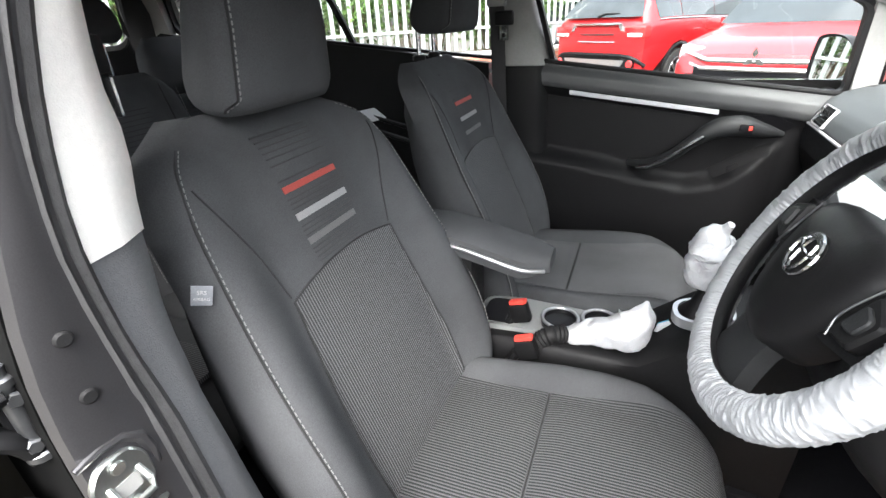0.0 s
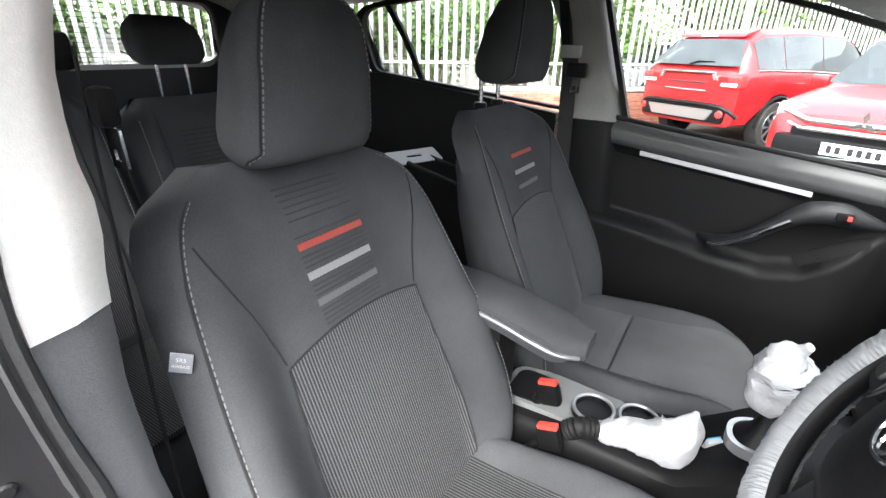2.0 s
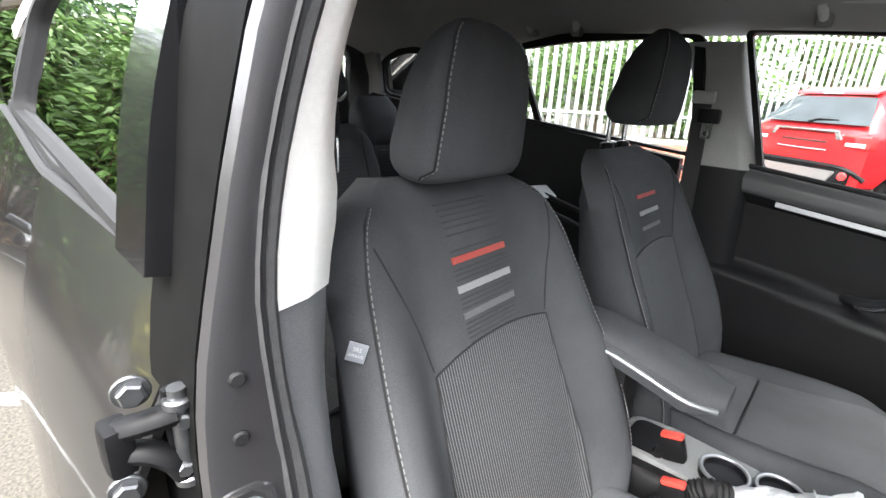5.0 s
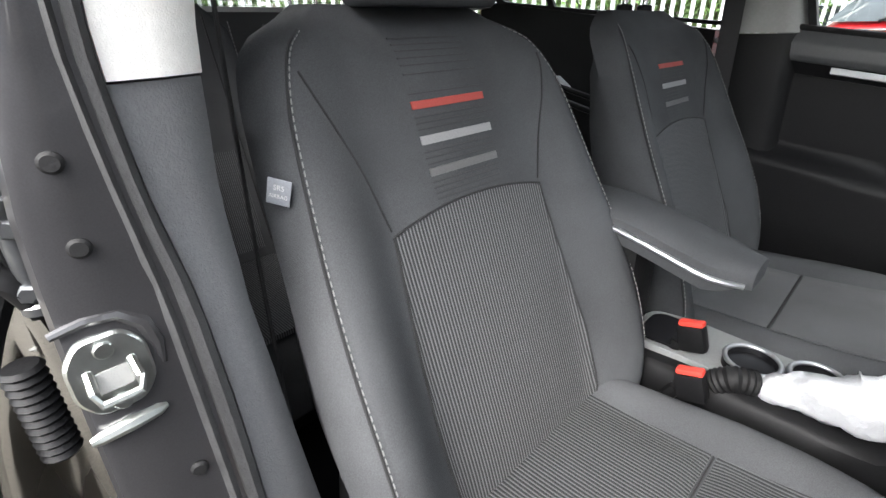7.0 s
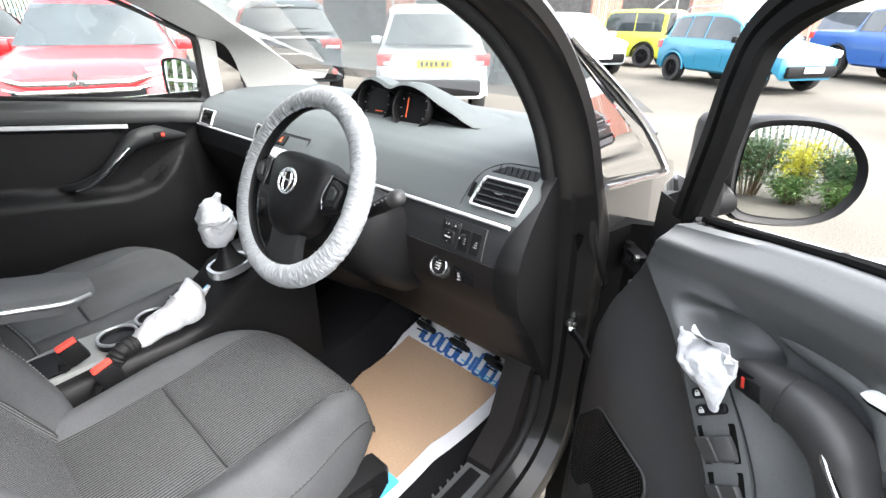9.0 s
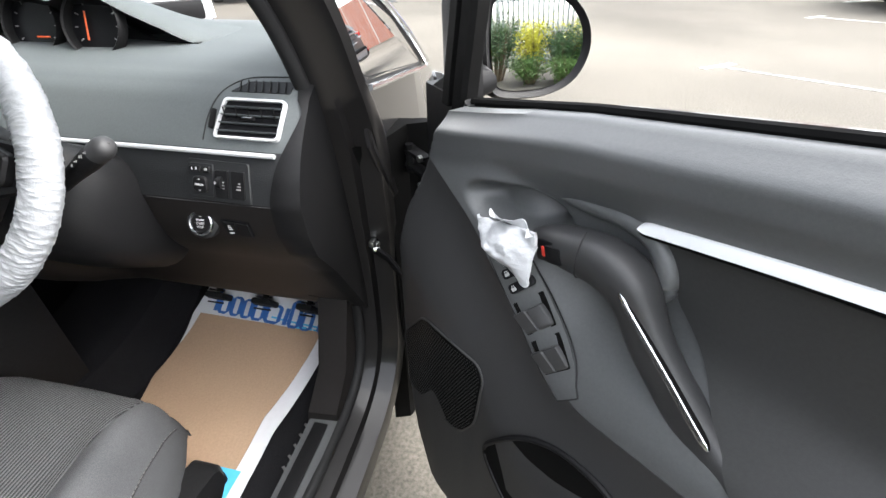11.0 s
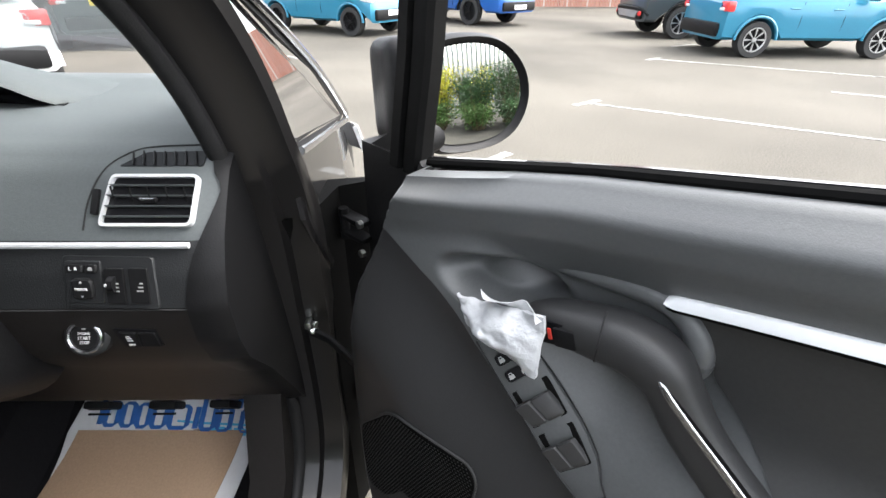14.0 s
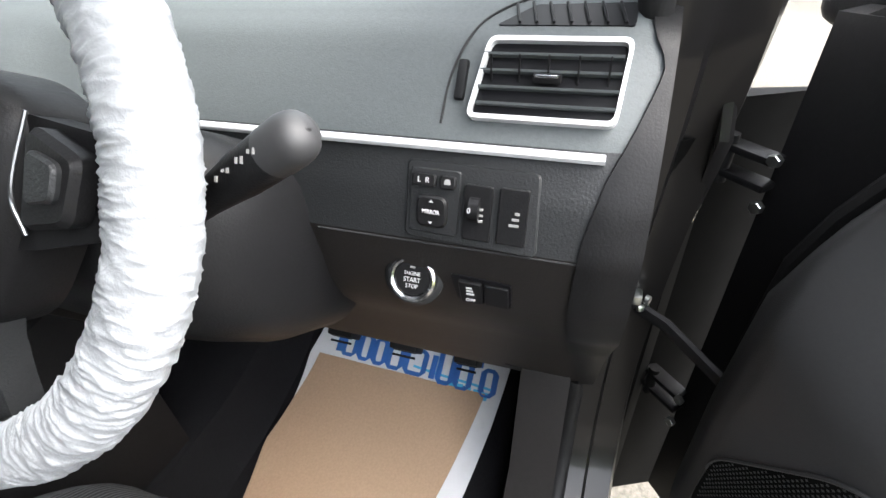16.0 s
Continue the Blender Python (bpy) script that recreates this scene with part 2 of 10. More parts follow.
CAR_RED = mat("red_car_paint", (0.34, 0.010, 0.013), 0.3, 0.1, var=0.04, coat=0.4)
CAR_BLUE = mat("sky_blue_car_paint", (0.02, 0.17, 0.27), 0.3, 0.1, var=0.04, coat=0.4)
CAR_DEEP = mat("deep_blue_car_paint", (0.012, 0.08, 0.30), 0.3, 0.1, var=0.04, coat=0.4)
CAR_YELLOW = mat("lime_yellow_car_paint", (0.36, 0.38, 0.03), 0.3, 0.0, var=0.04, coat=0.4)
CAR_WHITE = mat("white_car_paint", (0.55, 0.56, 0.57), 0.3, 0.0, var=0.03, coat=0.4)
CAR_GREY = mat("slate_car_paint", (0.06, 0.07, 0.075), 0.3, 0.4, var=0.04, coat=0.4)
CAR_SILVER = mat("silver_car_paint", (0.55, 0.58, 0.60), 0.3, 0.5, var=0.04, coat=0.4)
CAR_GLASS = mat("car_window", (0.03, 0.037, 0.04), 0.05, 0.0, var=0.3, scale=3, spec=0.5, coat=0.2)
TYRE = mat("tyre_rubber", (0.022, 0.022, 0.022), 0.8, var=0.2, scale=60, bump=0.3)
ALLOY = mat("alloy_rim", (0.48, 0.49, 0.50), 0.3, 0.9, var=0.08)
YELLOW_PLATE = mat("yellow_plate", (0.72, 0.52, 0.03), 0.45, var=0.04)
WHITE_PLATE = mat("white_plate", (0.80, 0.80, 0.80), 0.45, var=0.04)
ASPHALT = mat("asphalt", (0.077, 0.071, 0.060), 0.95, var=0.60, scale=80, bump=1.0, bump_scale=150, big=0.22, spec=0.2)
LINE_PAINT = mat("road_line_paint", (0.19, 0.188, 0.178), 0.9, var=0.8, scale=16, bump=0.5, bump_scale=160)
BRICK_WALL = brickwork("brick_facade", (0.30, 0.115, 0.075), (0.33, 0.29, 0.26))
BRICK = mat("red_brick", (0.33, 0.125, 0.08), 0.88, var=0.25, scale=50, bump=0.5, bump_scale=120, piece=0.35)
MORTAR = mat("mortar", (0.33, 0.30, 0.26), 0.95, var=0.2, scale=80, bump=0.4)
GALV = mat("galvanised_steel", (0.50, 0.53, 0.52), 0.45, 0.55, var=0.2, scale=30, piece=0.1)
CONCRETE = mat("concrete", (0.36, 0.35, 0.33), 0.9, var=0.2, scale=25, bump=0.4, bump_scale=90)
CLADDING = mat("grey_cladding", (0.33, 0.35, 0.36), 0.5, 0.2, var=0.1, scale=10)
SHADE_WALL = mat("shaded_bay_wall", (0.05, 0.05, 0.05), 0.9, var=0.3, scale=4)
LEAF = mat("green_leaf", (0.075, 0.145, 0.03), 0.55, var=0.5, scale=9, big=3)
LEAF_DARK = mat("dark_green_leaf", (0.045, 0.10, 0.03), 0.5, var=0.5, scale=9, big=3)
LEAF_LIME = mat("yellow_leaf", (0.48, 0.46, 0.03), 0.55, var=0.4, scale=9, big=3)
STEM = mat("woody_stem", (0.16, 0.115, 0.07), 0.9, var=0.3, scale=40)
LITTER = mat("dry_leaf", (0.30, 0.19, 0.10), 0.9, var=0.4, scale=20)


# ---- mesh helpers ----
def part(name, bm, material, parent=None, label="", smooth=True, sharp=38):
    """One mesh object out of a bmesh in world space, under a thing or under a part."""
    bmesh.ops.recalc_face_normals(bm, faces=bm.faces)
    me = bpy.data.meshes.new(name)
    bm.to_mesh(me)
    bm.free()
    return part_mesh(name, me, material, parent, label, smooth, sharp)


def part_mesh(name, me, material, parent=None, label="", smooth=True, sharp=38):
    me.materials.append(material)
    if smooth:
        me.shade_smooth()
        me.set_sharp_from_angle(angle=radians(sharp))
    ob = new(name, me)
    if parent:
        ob.parent = parent
        base = parent.matrix_basis
        if parent.parent:
            base = parent.parent.matrix_basis @ parent.matrix_parent_inverse @ base
        ob.matrix_parent_inverse = base.inverted()
    if label:
        tagged(ob, label)
    return ob


def thing(name, label, category, at=(0, 0, 0), group="", kind=""):
    ob = new(name)
    ob.empty_display_size = 0.05
    ob.location = at
    ob.matrix_basis = Matrix.Translation(at)
    return tagged(ob, label, category, group, kind)


def lerp(table, x):
    """A smooth curve through rows of (x, value)."""
    if x <= table[0][0]:
        return table[0][1]
    for (a, p), (b, q) in zip(table, table[1:]):
        if x <= b:
            k = (x - a) / (b - a)
            return p + (q - p) * k
    return table[-1][1]


def soft(table, x, w=0.03):
    return sum(lerp(table, x + d * w) * k for d, k in ((-1, 0.25), (-0.5, 0.25), (0, 0), (0.5, 0.25), (1, 0.25)))


def step(a, b, x):
    k = min(1.0, max(0.0, (x - a) / (b - a)))
    return k * k * (3 - 2 * k)


def grid(bm, fn, nu, nv):
    vs = [[bm.verts.new(fn(i / nu, j / nv)) for j in range(nv + 1)] for i in range(nu + 1)]
    for i in range(nu):
        for j in range(nv):
            bm.faces.new((vs[i][j], vs[i + 1][j], vs[i + 1][j + 1], vs[i][j + 1]))
    return vs


def slab(bm, fn, nu, nv, back):
    """A sheet with thickness: fn(u, v) in front, moved by the vector back behind."""
    a = grid(bm, fn, nu, nv)
    b = grid(bm, lambda u, v: Vector(fn(u, v)) + Vector(back), nu, nv)
    rim = [(i, 0) for i in range(nu)] + [(nu, j) for j in range(nv)] + [(i, nv) for i in range(nu, 0, -1)] + [(0, j) for j in range(nv, 0, -1)]
    for p, q in zip(rim, rim[1:] + rim[:1]):
        bm.faces.new((a[p[0]][p[1]], a[q[0]][q[1]], b[q[0]][q[1]], b[p[0]][p[1]]))


def loft(bm, rings, caps=True, closed=True):
    vs = [[bm.verts.new(p) for p in ring] for ring in rings]
    for a, b in zip(vs, vs[1:]):
        n = len(a)
        for k in range(n if closed else n - 1):
            bm.faces.new((a[k], a[(k + 1) % n], b[(k + 1) % n], b[k]))
    if caps and closed:
        bm.faces.new(vs[0])
        bm.faces.new(vs[-1][::-1])
    return vs


def spline(pts, n):
    """A curve through points (Catmull-Rom), n steps to a span."""
    p = [Vector(q) for q in pts]
    p = [2 * p[0] - p[1], *p, 2 * p[-1] - p[-2]]
    out = []
    for a, b, c, d in zip(p, p[1:], p[2:], p[3:]):
        for k in range(n):
            t = k / n
            out.append(0.5 * (2 * b + (c - a) * t + (2 * a - 5 * b + 4 * c - d) * t * t + (3 * b - a - 3 * c + d) * t**3))
    return [*out, p[-2]]


def tube(bm, pts, r, n=8, caps=True, squash=1.0, up=(0, 0, 1), loop=False):
    """A round bar along points; r one radius or one for each point; squash: its height to its width, seen along up."""
    pts = [Vector(p) for p in pts]
    rs = r if isinstance(r, (list, tuple)) else [r] * len(pts)
    rings = []
    for k, p in enumerate(pts):
        if loop:
            d = pts[(k + 1) % len(pts)] - pts[k - 1]
        else:
            d = pts[min(k + 1, len(pts) - 1)] - pts[max(k - 1, 0)]
        d.normalize()
        side = d.cross(Vector(up))
        if side.length < 1e-3:
            side = d.cross(Vector((1, 0, 0.01)))
        side.normalize()
        top = side.cross(d)
        rings.append([p + rs[k] * (math.cos(a) * side + math.sin(a) * squash * top) for a in (2 * math.pi * i / n for i in range(n))])
    if loop:
        vs = [[bm.verts.new(p) for p in ring] for ring in rings]
        for a, b in zip(vs, vs[1:] + vs[:1]):
            for k in range(n):
                bm.faces.new((a[k], a[(k + 1) % n], b[(k + 1) % n], b[k]))
        return vs
    return loft(bm, rings, caps)


def box(bm, c, s, bev=0.0, m=None, seg=2):
    """A block of size s round c with rounded edges; m turns it about c."""
    vs = bmesh.ops.create_cube(bm, size=1)["verts"]
    for v in vs:
        v.co = Vector((v.co.x * s[0], v.co.y * s[1], v.co.z * s[2]))
    new_vs = set(vs)
    if bev:
        edges = [e for e in bm.edges if e.verts[0] in new_vs and e.verts[1] in new_vs]
        out = bmesh.ops.bevel(bm, geom=edges, offset=bev, segments=seg, profile=0.6, affect="EDGES")
        new_vs = {v for f in out["faces"] for v in f.verts} | {v for v in new_vs if v.is_valid}
    turn = (m or Matrix.Identity(4)).to_4x4()
    for v in new_vs:
        v.co = Vector(c) + turn.to_3x3() @ v.co


def rounded(pts, r, n=4):
    """An outline with its corners rounded; r one radius or one for each corner."""
    out = []
    pts = [Vector(p).to_2d() for p in pts]
    for k, p in enumerate(pts):
        rk = r[k] if isinstance(r, (list, tuple)) else r
        a, b = (pts[k - 1] - p), (pts[(k + 1) % len(pts)] - p)
        d = min(rk, a.length * 0.48, b.length * 0.48)
        if d < 1e-5:
            out.append(p)
            continue
        a, b = p + a.normalized() * d, p + b.normalized() * d
        for i in range(n + 1):
            t = i / n
            out.append((1 - t) ** 2 * a + 2 * t * (1 - t) * p + t * t * b)
    return out


def plate(bm, outline, to3, thick, lip=0.0):
    """A plate: an outline in 2-D, put into space by to3(a, b, depth), with thickness behind it and a softened front edge."""
    c = sum((Vector(p).to_2d() for p in outline), Vector((0, 0))) / len(outline)
    rows = [(1.0, -thick), (1.0, -lip), (None, 0.0)] if lip else [(1.0, -thick), (1.0, 0.0)]
    rings = []
    for k, d in rows:
        ring = []
        for p in outline:
            p = Vector(p).to_2d()
            if k is None:
                q = p - c
                p = c + q * max(0.2, 1 - lip / max(q.length, 1e-4))
            ring.append(to3(p.x, p.y, d))
        rings.append(ring)
    loft(bm, rings)


def frame_plate(bm, outer, inner, to3, thick):
    """A flat ring between two outlines of one length."""
    rings = [[to3(p[0], p[1], d) for p in o] for o, d in ((outer, -thick), (outer, 0), (inner, 0), (inner, -thick))]
    vs = loft(bm, rings, caps=False)
    n = len(outer)
    for k in range(n):
        bm.faces.new((vs[3][k], vs[3][(k + 1) % n], vs[0][(k + 1) % n], vs[0][k]))


def disc(bm, c, axis, r, h, n=32, bev=0.0):
    """A round boss from c along axis."""
    ax = Vector(axis).normalized()
    s = ax.orthogonal().normalized()
    t = ax.cross(s)
    ring = lambda rr, d: [Vector(c) + ax * d + rr * (math.cos(a) * s + math.sin(a) * t) for a in (2 * math.pi * i / n for i in range(n))]
    loft(bm, [ring(r, 0), ring(r, h - bev), ring(r - bev, h)] if bev else [ring(r, 0), ring(r, h)])


def hoop(bm, c, axis, r, w, n=40, m=8, squash=1.0):
    """A round ring of bar radius w."""
    ax = Vector(axis).normalized()
    s = ax.orthogonal().normalized()
    t = ax.cross(s)
    tube(bm, [Vector(c) + r * (math.cos(a) * s + math.sin(a) * t) for a in (2 * math.pi * i / n for i in range(n))], w, m, loop=True, up=ax, squash=squash)


def dashes(bm, pts, length, gap, w, lift=(0, 0, 0)):
    """Stitches along a curve."""
    pts = [Vector(p) + Vector(lift) for p in pts]
    run, acc = [0.0], 0.0
    for a, b in zip(pts, pts[1:]):
        acc += (b - a).length
        run.append(acc)

    def at(d):
        for k in range(1, len(run)):
            if d <= run[k]:
                f = (d - run[k - 1]) / max(run[k] - run[k - 1], 1e-6)
                return pts[k - 1].lerp(pts[k], f)
        return pts[-1]

    d = 0.0
    while d + length < acc:
        tube(bm, [at(d), at(d + length * 0.5) + Vector(lift) * 0.0, at(d + length)], [w * 0.7, w, w * 0.7], 5)
        d += length + gap


def lettering(name, text, size, to_world, material, parent, depth=0.0004, wide=1.0):
    """Raised letters in the built-in font, laid by a matrix."""
    cu = bpy.data.curves.new(name, "FONT")
    cu.body, cu.size, cu.extrude, cu.align_x, cu.align_y = text, size, depth, "CENTER", "CENTER"
    cu.resolution_u = 3
    tmp = bpy.data.objects.new(name, cu)
    me = bpy.data.meshes.new_from_object(tmp)
    bpy.data.objects.remove(tmp)
    me.transform(to_world @ Matrix.Diagonal((wide, 1, 1, 1)))
    return part_mesh(name, me, material, parent, "", smooth=False)


def basis(o, a, b):
    """A matrix whose x runs along a, y along b, at o."""
    a, b = Vector(a).normalized(), Vector(b)
    n = a.cross(b).normalized()
    b = n.cross(a)
    m = Matrix((a, b, n)).transposed().to_4x4()
    m.translation = Vector(o)
    return m


# ---- floor, roof and shell of the car ----
def sweep_profile(bm, fn, ys, n):
    """A skin over stations y, each with n + 1 points fn(y, k / n)."""
    vs = [[bm.verts.new(fn(y, k / n)) for k in range(n + 1)] for y in ys]
    for a, b in zip(vs, vs[1:]):
        for k in range(n):
            bm.faces.new((a[k], a[k + 1], b[k + 1], b[k]))


def linspace(a, b, n):
    return [a + (b - a) * k / (n - 1) for k in range(n)]


# cabin floor: flat under the seats, rising to the toe board in front, with a tunnel in the middle
FLOOR_X = [(-1.95, 0.62), (-1.75, 0.58), (-1.55, 0.42), (-1.0, 0.32), (-0.2, 0.295), (0.45, 0.30), (0.62, 0.345), (0.80, 0.46), (0.95, 0.62), (1.02, 0.80)]


def floor_z(x, y=0.0):
    hump = 0.0 if x < -1.6 else 0.13 * step(0.19, 0.12, abs(y))
    return soft(FLOOR_X, x, 0.05) + hump


bm = bmesh.new()
slab(bm, lambda u, v: Vector((-1.95 + 2.97 * u, -0.735 + 1.47 * v, floor_z(-1.95 + 2.97 * u, -0.735 + 1.47 * v))), 60, 44, (0, 0, -0.03))
floor = part("floor", bm, CARPET)
tagged(floor, "black carpeted cabin floor rising to the toe board", "floor", kind="structure")

# roof lining with its soft side rolls; it drops towards the screen and the tailgate
ROOF_X = [(-2.05, 1.52), (-1.8, 1.575), (-1.2, 1.61), (-0.5, 1.625), (-0.1, 1.618), (0.12, 1.585), (0.28, 1.535)]


def roof_z(x, y):
    return soft(ROOF_X, x, 0.06) - 0.085 * (abs(y) / 0.66) ** 5


bm = bmesh.new()
slab(bm, lambda u, v: Vector((-2.05 + 2.31 * u, -0.66 + 1.32 * v, roof_z(-2.05 + 2.31 * u, -0.66 + 1.32 * v))), 40, 30, (0, 0, 0.035))
ceiling = part("ceiling", bm, LINING)
tagged(ceiling, "pale grey cloth roof lining of the car", "ceiling", kind="structure")
bm = bmesh.new()
slab(bm, lambda u, v: Vector((-2.1 + 2.4 * u, -0.68 + 1.36 * v, roof_z(-2.1 + 2.4 * u, (-0.68 + 1.36 * v) * 0.9) + 0.05)), 30, 20, (0, 0, 0.02))
roof = part("roof_panel", bm, PAINT)
tagged(roof, "dark grey painted car roof", "roof", kind="structure")


def strip(bm, pts_a, pts_b, thick, n=6):
    """A band between two guide curves, with thickness."""
    a, b = spline(pts_a, n), spline(pts_b, n)
    m = min(len(a), len(b))
    nrm = []
    for k in range(m):
        t = a[min(k + 1, m - 1)] - a[max(k - 1, 0)]
        nn = t.cross(b[k] - a[k])
        nrm.append(nn.normalized() * thick)
    loft(bm, [[a[k], b[k], b[k] + nrm[k], a[k] + nrm[k]] for k in range(m)])


# driver's pillar: outer edge and width of its trim, edge of the seal, outer edge of the painted face
PILLAR_Y = [(0.38, 0.735), (0.75, 0.727), (0.90, 0.726), (1.03, 0.730), (1.10, 0.742), (1.20, 0.748), (1.24, 0.747), (1.31, 0.737), (1.375, 0.725), (1.435, 0.709), (1.52, 0.67)]
PILLAR_W = [(0.38, 0.10), (0.60, 0.078), (0.73, 0.064), (0.87, 0.052), (1.00, 0.046), (1.08, 0.056), (1.16, 0.070), (1.262, 0.079), (1.285, 0.068), (1.33, 0.056), (1.37, 0.048), (1.44, 0.043), (1.52, 0.045)]
SEAL_Y = [(0.38, 0.765), (0.75, 0.757), (0.90, 0.759), (1.04, 0.760), (1.14, 0.768), (1.21, 0.772), (1.28, 0.766), (1.345, 0.756), (1.43, 0.738), (1.52, 0.70)]
FACE_Y = [(0.38, 0.835), (0.75, 0.827), (0.84, 0.826), (1.00, 0.822), (1.12, 0.817), (1.25, 0.792), (1.344, 0.774), (1.428, 0.758), (1.52, 0.72)]
SIDE = {}
for side, word in ((-1, "driver"), (1, "passenger")):
    s = side
    # B-pillar: trim in two colours, painted jamb, rubber seal
    pillar = thing("b_pillar", "centre door pillar, cream above and dark grey plastic below", "pillar", (-0.42, s * 0.74, 0.36), kind="structure")
    SIDE[word] = pillar

    def trim_ring(z):
        lean = lerp([(0.38, 0.10), (0.60, 0.055), (0.80, 0.03), (0.95, 0.012), (1.05, 0.0), (1.18, 0.0), (1.30, 0.012), (1.42, 0.035), (1.52, 0.06)], z)
        tuck = lerp([(0.38, 0.02 if s > 0 else -0.004), (0.9, 0.015 if s > 0 else -0.008), (1.1, 0.002), (1.2, 0.004), (1.35, -0.006), (1.45, -0.030), (1.52, -0.075)], z)
        wide = lerp([(0.38, 0.16), (0.6, 0.12), (0.8, 0.092), (0.95, 0.080), (1.18, 0.070), (1.265, 0.066), (1.29, 0.054), (1.40, 0.052), (1.52, 0.06)], z)
        if s > 0:
            lean = lerp([(0.38, 0.13), (0.9, 0.115), (1.18, 0.098), (1.54, 0.005)], z)
        x0 = -0.395 + lean
        y0 = 0.735 + tuck
        if s < 0:
            y0, wide = soft(PILLAR_Y, z, 0.02), lerp(PILLAR_W, z)
        return [Vector((x0, s * y0, z)), Vector((x0 - 0.006, s * (y0 - wide * 0.45), z)), Vector((x0 - 0.022, s * (y0 - wide * 0.9), z)), Vector((x0 - 0.045, s * (y0 - wide), z)), Vector((x0 - 0.15, s * (y0 - wide * 0.9), z)), Vector((x0 - 0.15, s * y0, z))]

    # same trim both sides: lit tones for the driver's, shaded tones for the passenger's
    bm = bmesh.new()
    loft(bm, [trim_ring(z) for z in linspace(0.38, 1.179, 22)])
    part("lower_trim", bm, PILLAR_LIT if s < 0 else BLACK, pillar, "grained plastic pillar trim, grey on the lit side, black on the shaded", sharp=60)
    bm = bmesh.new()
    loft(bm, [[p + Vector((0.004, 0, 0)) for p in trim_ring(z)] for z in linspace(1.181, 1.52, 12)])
    part("upper_trim", bm, CREAM_LIT if s < 0 else GREY_TRIM, pillar, "cream plastic pillar trim in its lit tone" if s < 0 else "plastic pillar trim in a shaded pale grey", sharp=60)
    if s > 0:
        continue
    bm = bmesh.new()

    def jamb_ring(z):
        lean = lerp([(0.38, 0.09), (0.60, 0.05), (0.80, 0.03), (0.95, 0.012), (1.05, 0.0), (1.18, 0.0), (1.30, 0.012), (1.42, 0.035), (1.52, 0.06)], z)
        x0, yi, yo = -0.385 + lean, soft(SEAL_Y, z, 0.02) - 0.014, soft(FACE_Y, z, 0.03)
        return [Vector((x0 + dx, s * y, z)) for dx, y in ((0.0, yi), (0.002, (yi + yo) / 2), (0.0, yo - 0.009), (-0.004, yo - 0.003), (-0.014, yo), (-0.022, yo - 0.006), (-0.12, yo - 0.008), (-0.12, yi))]

    loft(bm, [jamb_ring(z) for z in linspace(0.36, 1.53, 26)])
    part("door_jamb", bm, JAMB_PAINT_LIT, pillar, "glossy dark grey painted steel")
    bm = bmesh.new()
    rings = []
    for z in linspace(0.40, 1.50, 30):
        x, ya, ys = jamb_ring(z)[0].x - 0.008, soft(PILLAR_Y, z, 0.02), soft(SEAL_Y, z, 0.02)
        rings.append([Vector((x + dx, s * (ya + (ys - ya) * k), z)) for dx, k in ((-0.02, 0.0), (-0.004, 0.0), (0.007, 0.10), (0.011, 0.30), (0.010, 0.52), (0.004, 0.60), (0.009, 0.68), (0.012, 0.82), (0.008, 0.98), (-0.02, 1.0))])
    loft(bm, rings)
    part("door_seal", bm, SEAL, pillar, "grey rubber door seal")

# striker plate, grommets, wiring boot and hinge of the rear door on the driver's jamb
b_pillar = SIDE["driver"]
jx, jy, jz = -0.381, -0.799, 0.995


def on_jamb(y, z, d=0.0):
    lean = lerp([(0.38, 0.09), (0.60, 0.05), (0.80, 0.03), (0.95, 0.012), (1.05, 0.0), (1.18, 0.0), (1.30, 0.012), (1.42, 0.035), (1.52, 0.06)], z)
    return Vector((-0.384 + lean + d, y, z))


bm = bmesh.new()
plate(bm, rounded([(-0.025, -0.014), (-0.014, -0.029), (0.014, -0.029), (0.025, -0.014), (0.025, 0.014), (0.014, 0.029), (-0.014, 0.029), (-0.025, 0.014)], 0.007), lambda a, b, d: on_jamb(jy + a, jz + b, d + 0.004), 0.005, 0.002)
striker = part("striker_plate", bm, STEEL, b_pillar, "bright zinc door striker plate")
bm = bmesh.new()
plate(bm, rounded([(-0.011, -0.012), (0.011, -0.012), (0.011, 0.004), (-0.011, 0.004)], 0.003), lambda a, b, d: on_jamb(jy + a, jz + b, d + 0.0045), 0.001)
part("striker_slot", bm, GREY_TRIM, striker)
bm = bmesh.new()
tube(bm, [on_jamb(jy + a, jz + b, d) for a, b, d in ((0.013, 0.006, 0.003), (0.014, -0.004, 0.013), (0.012, -0.013, 0.016), (-0.012, -0.013, 0.016), (-0.014, -0.004, 0.013), (-0.013, 0.006, 0.003))], 0.0034, 8)
part("striker_loop", bm, STEEL, striker)
for dz in (0.019, -0.022):
    bm = bmesh.new()
    disc(bm, on_jamb(jy, jz + dz, 0.004), (1, 0, 0), 0.0065, 0.003, 12, 0.001)
    part("screw", bm, STEEL, striker)
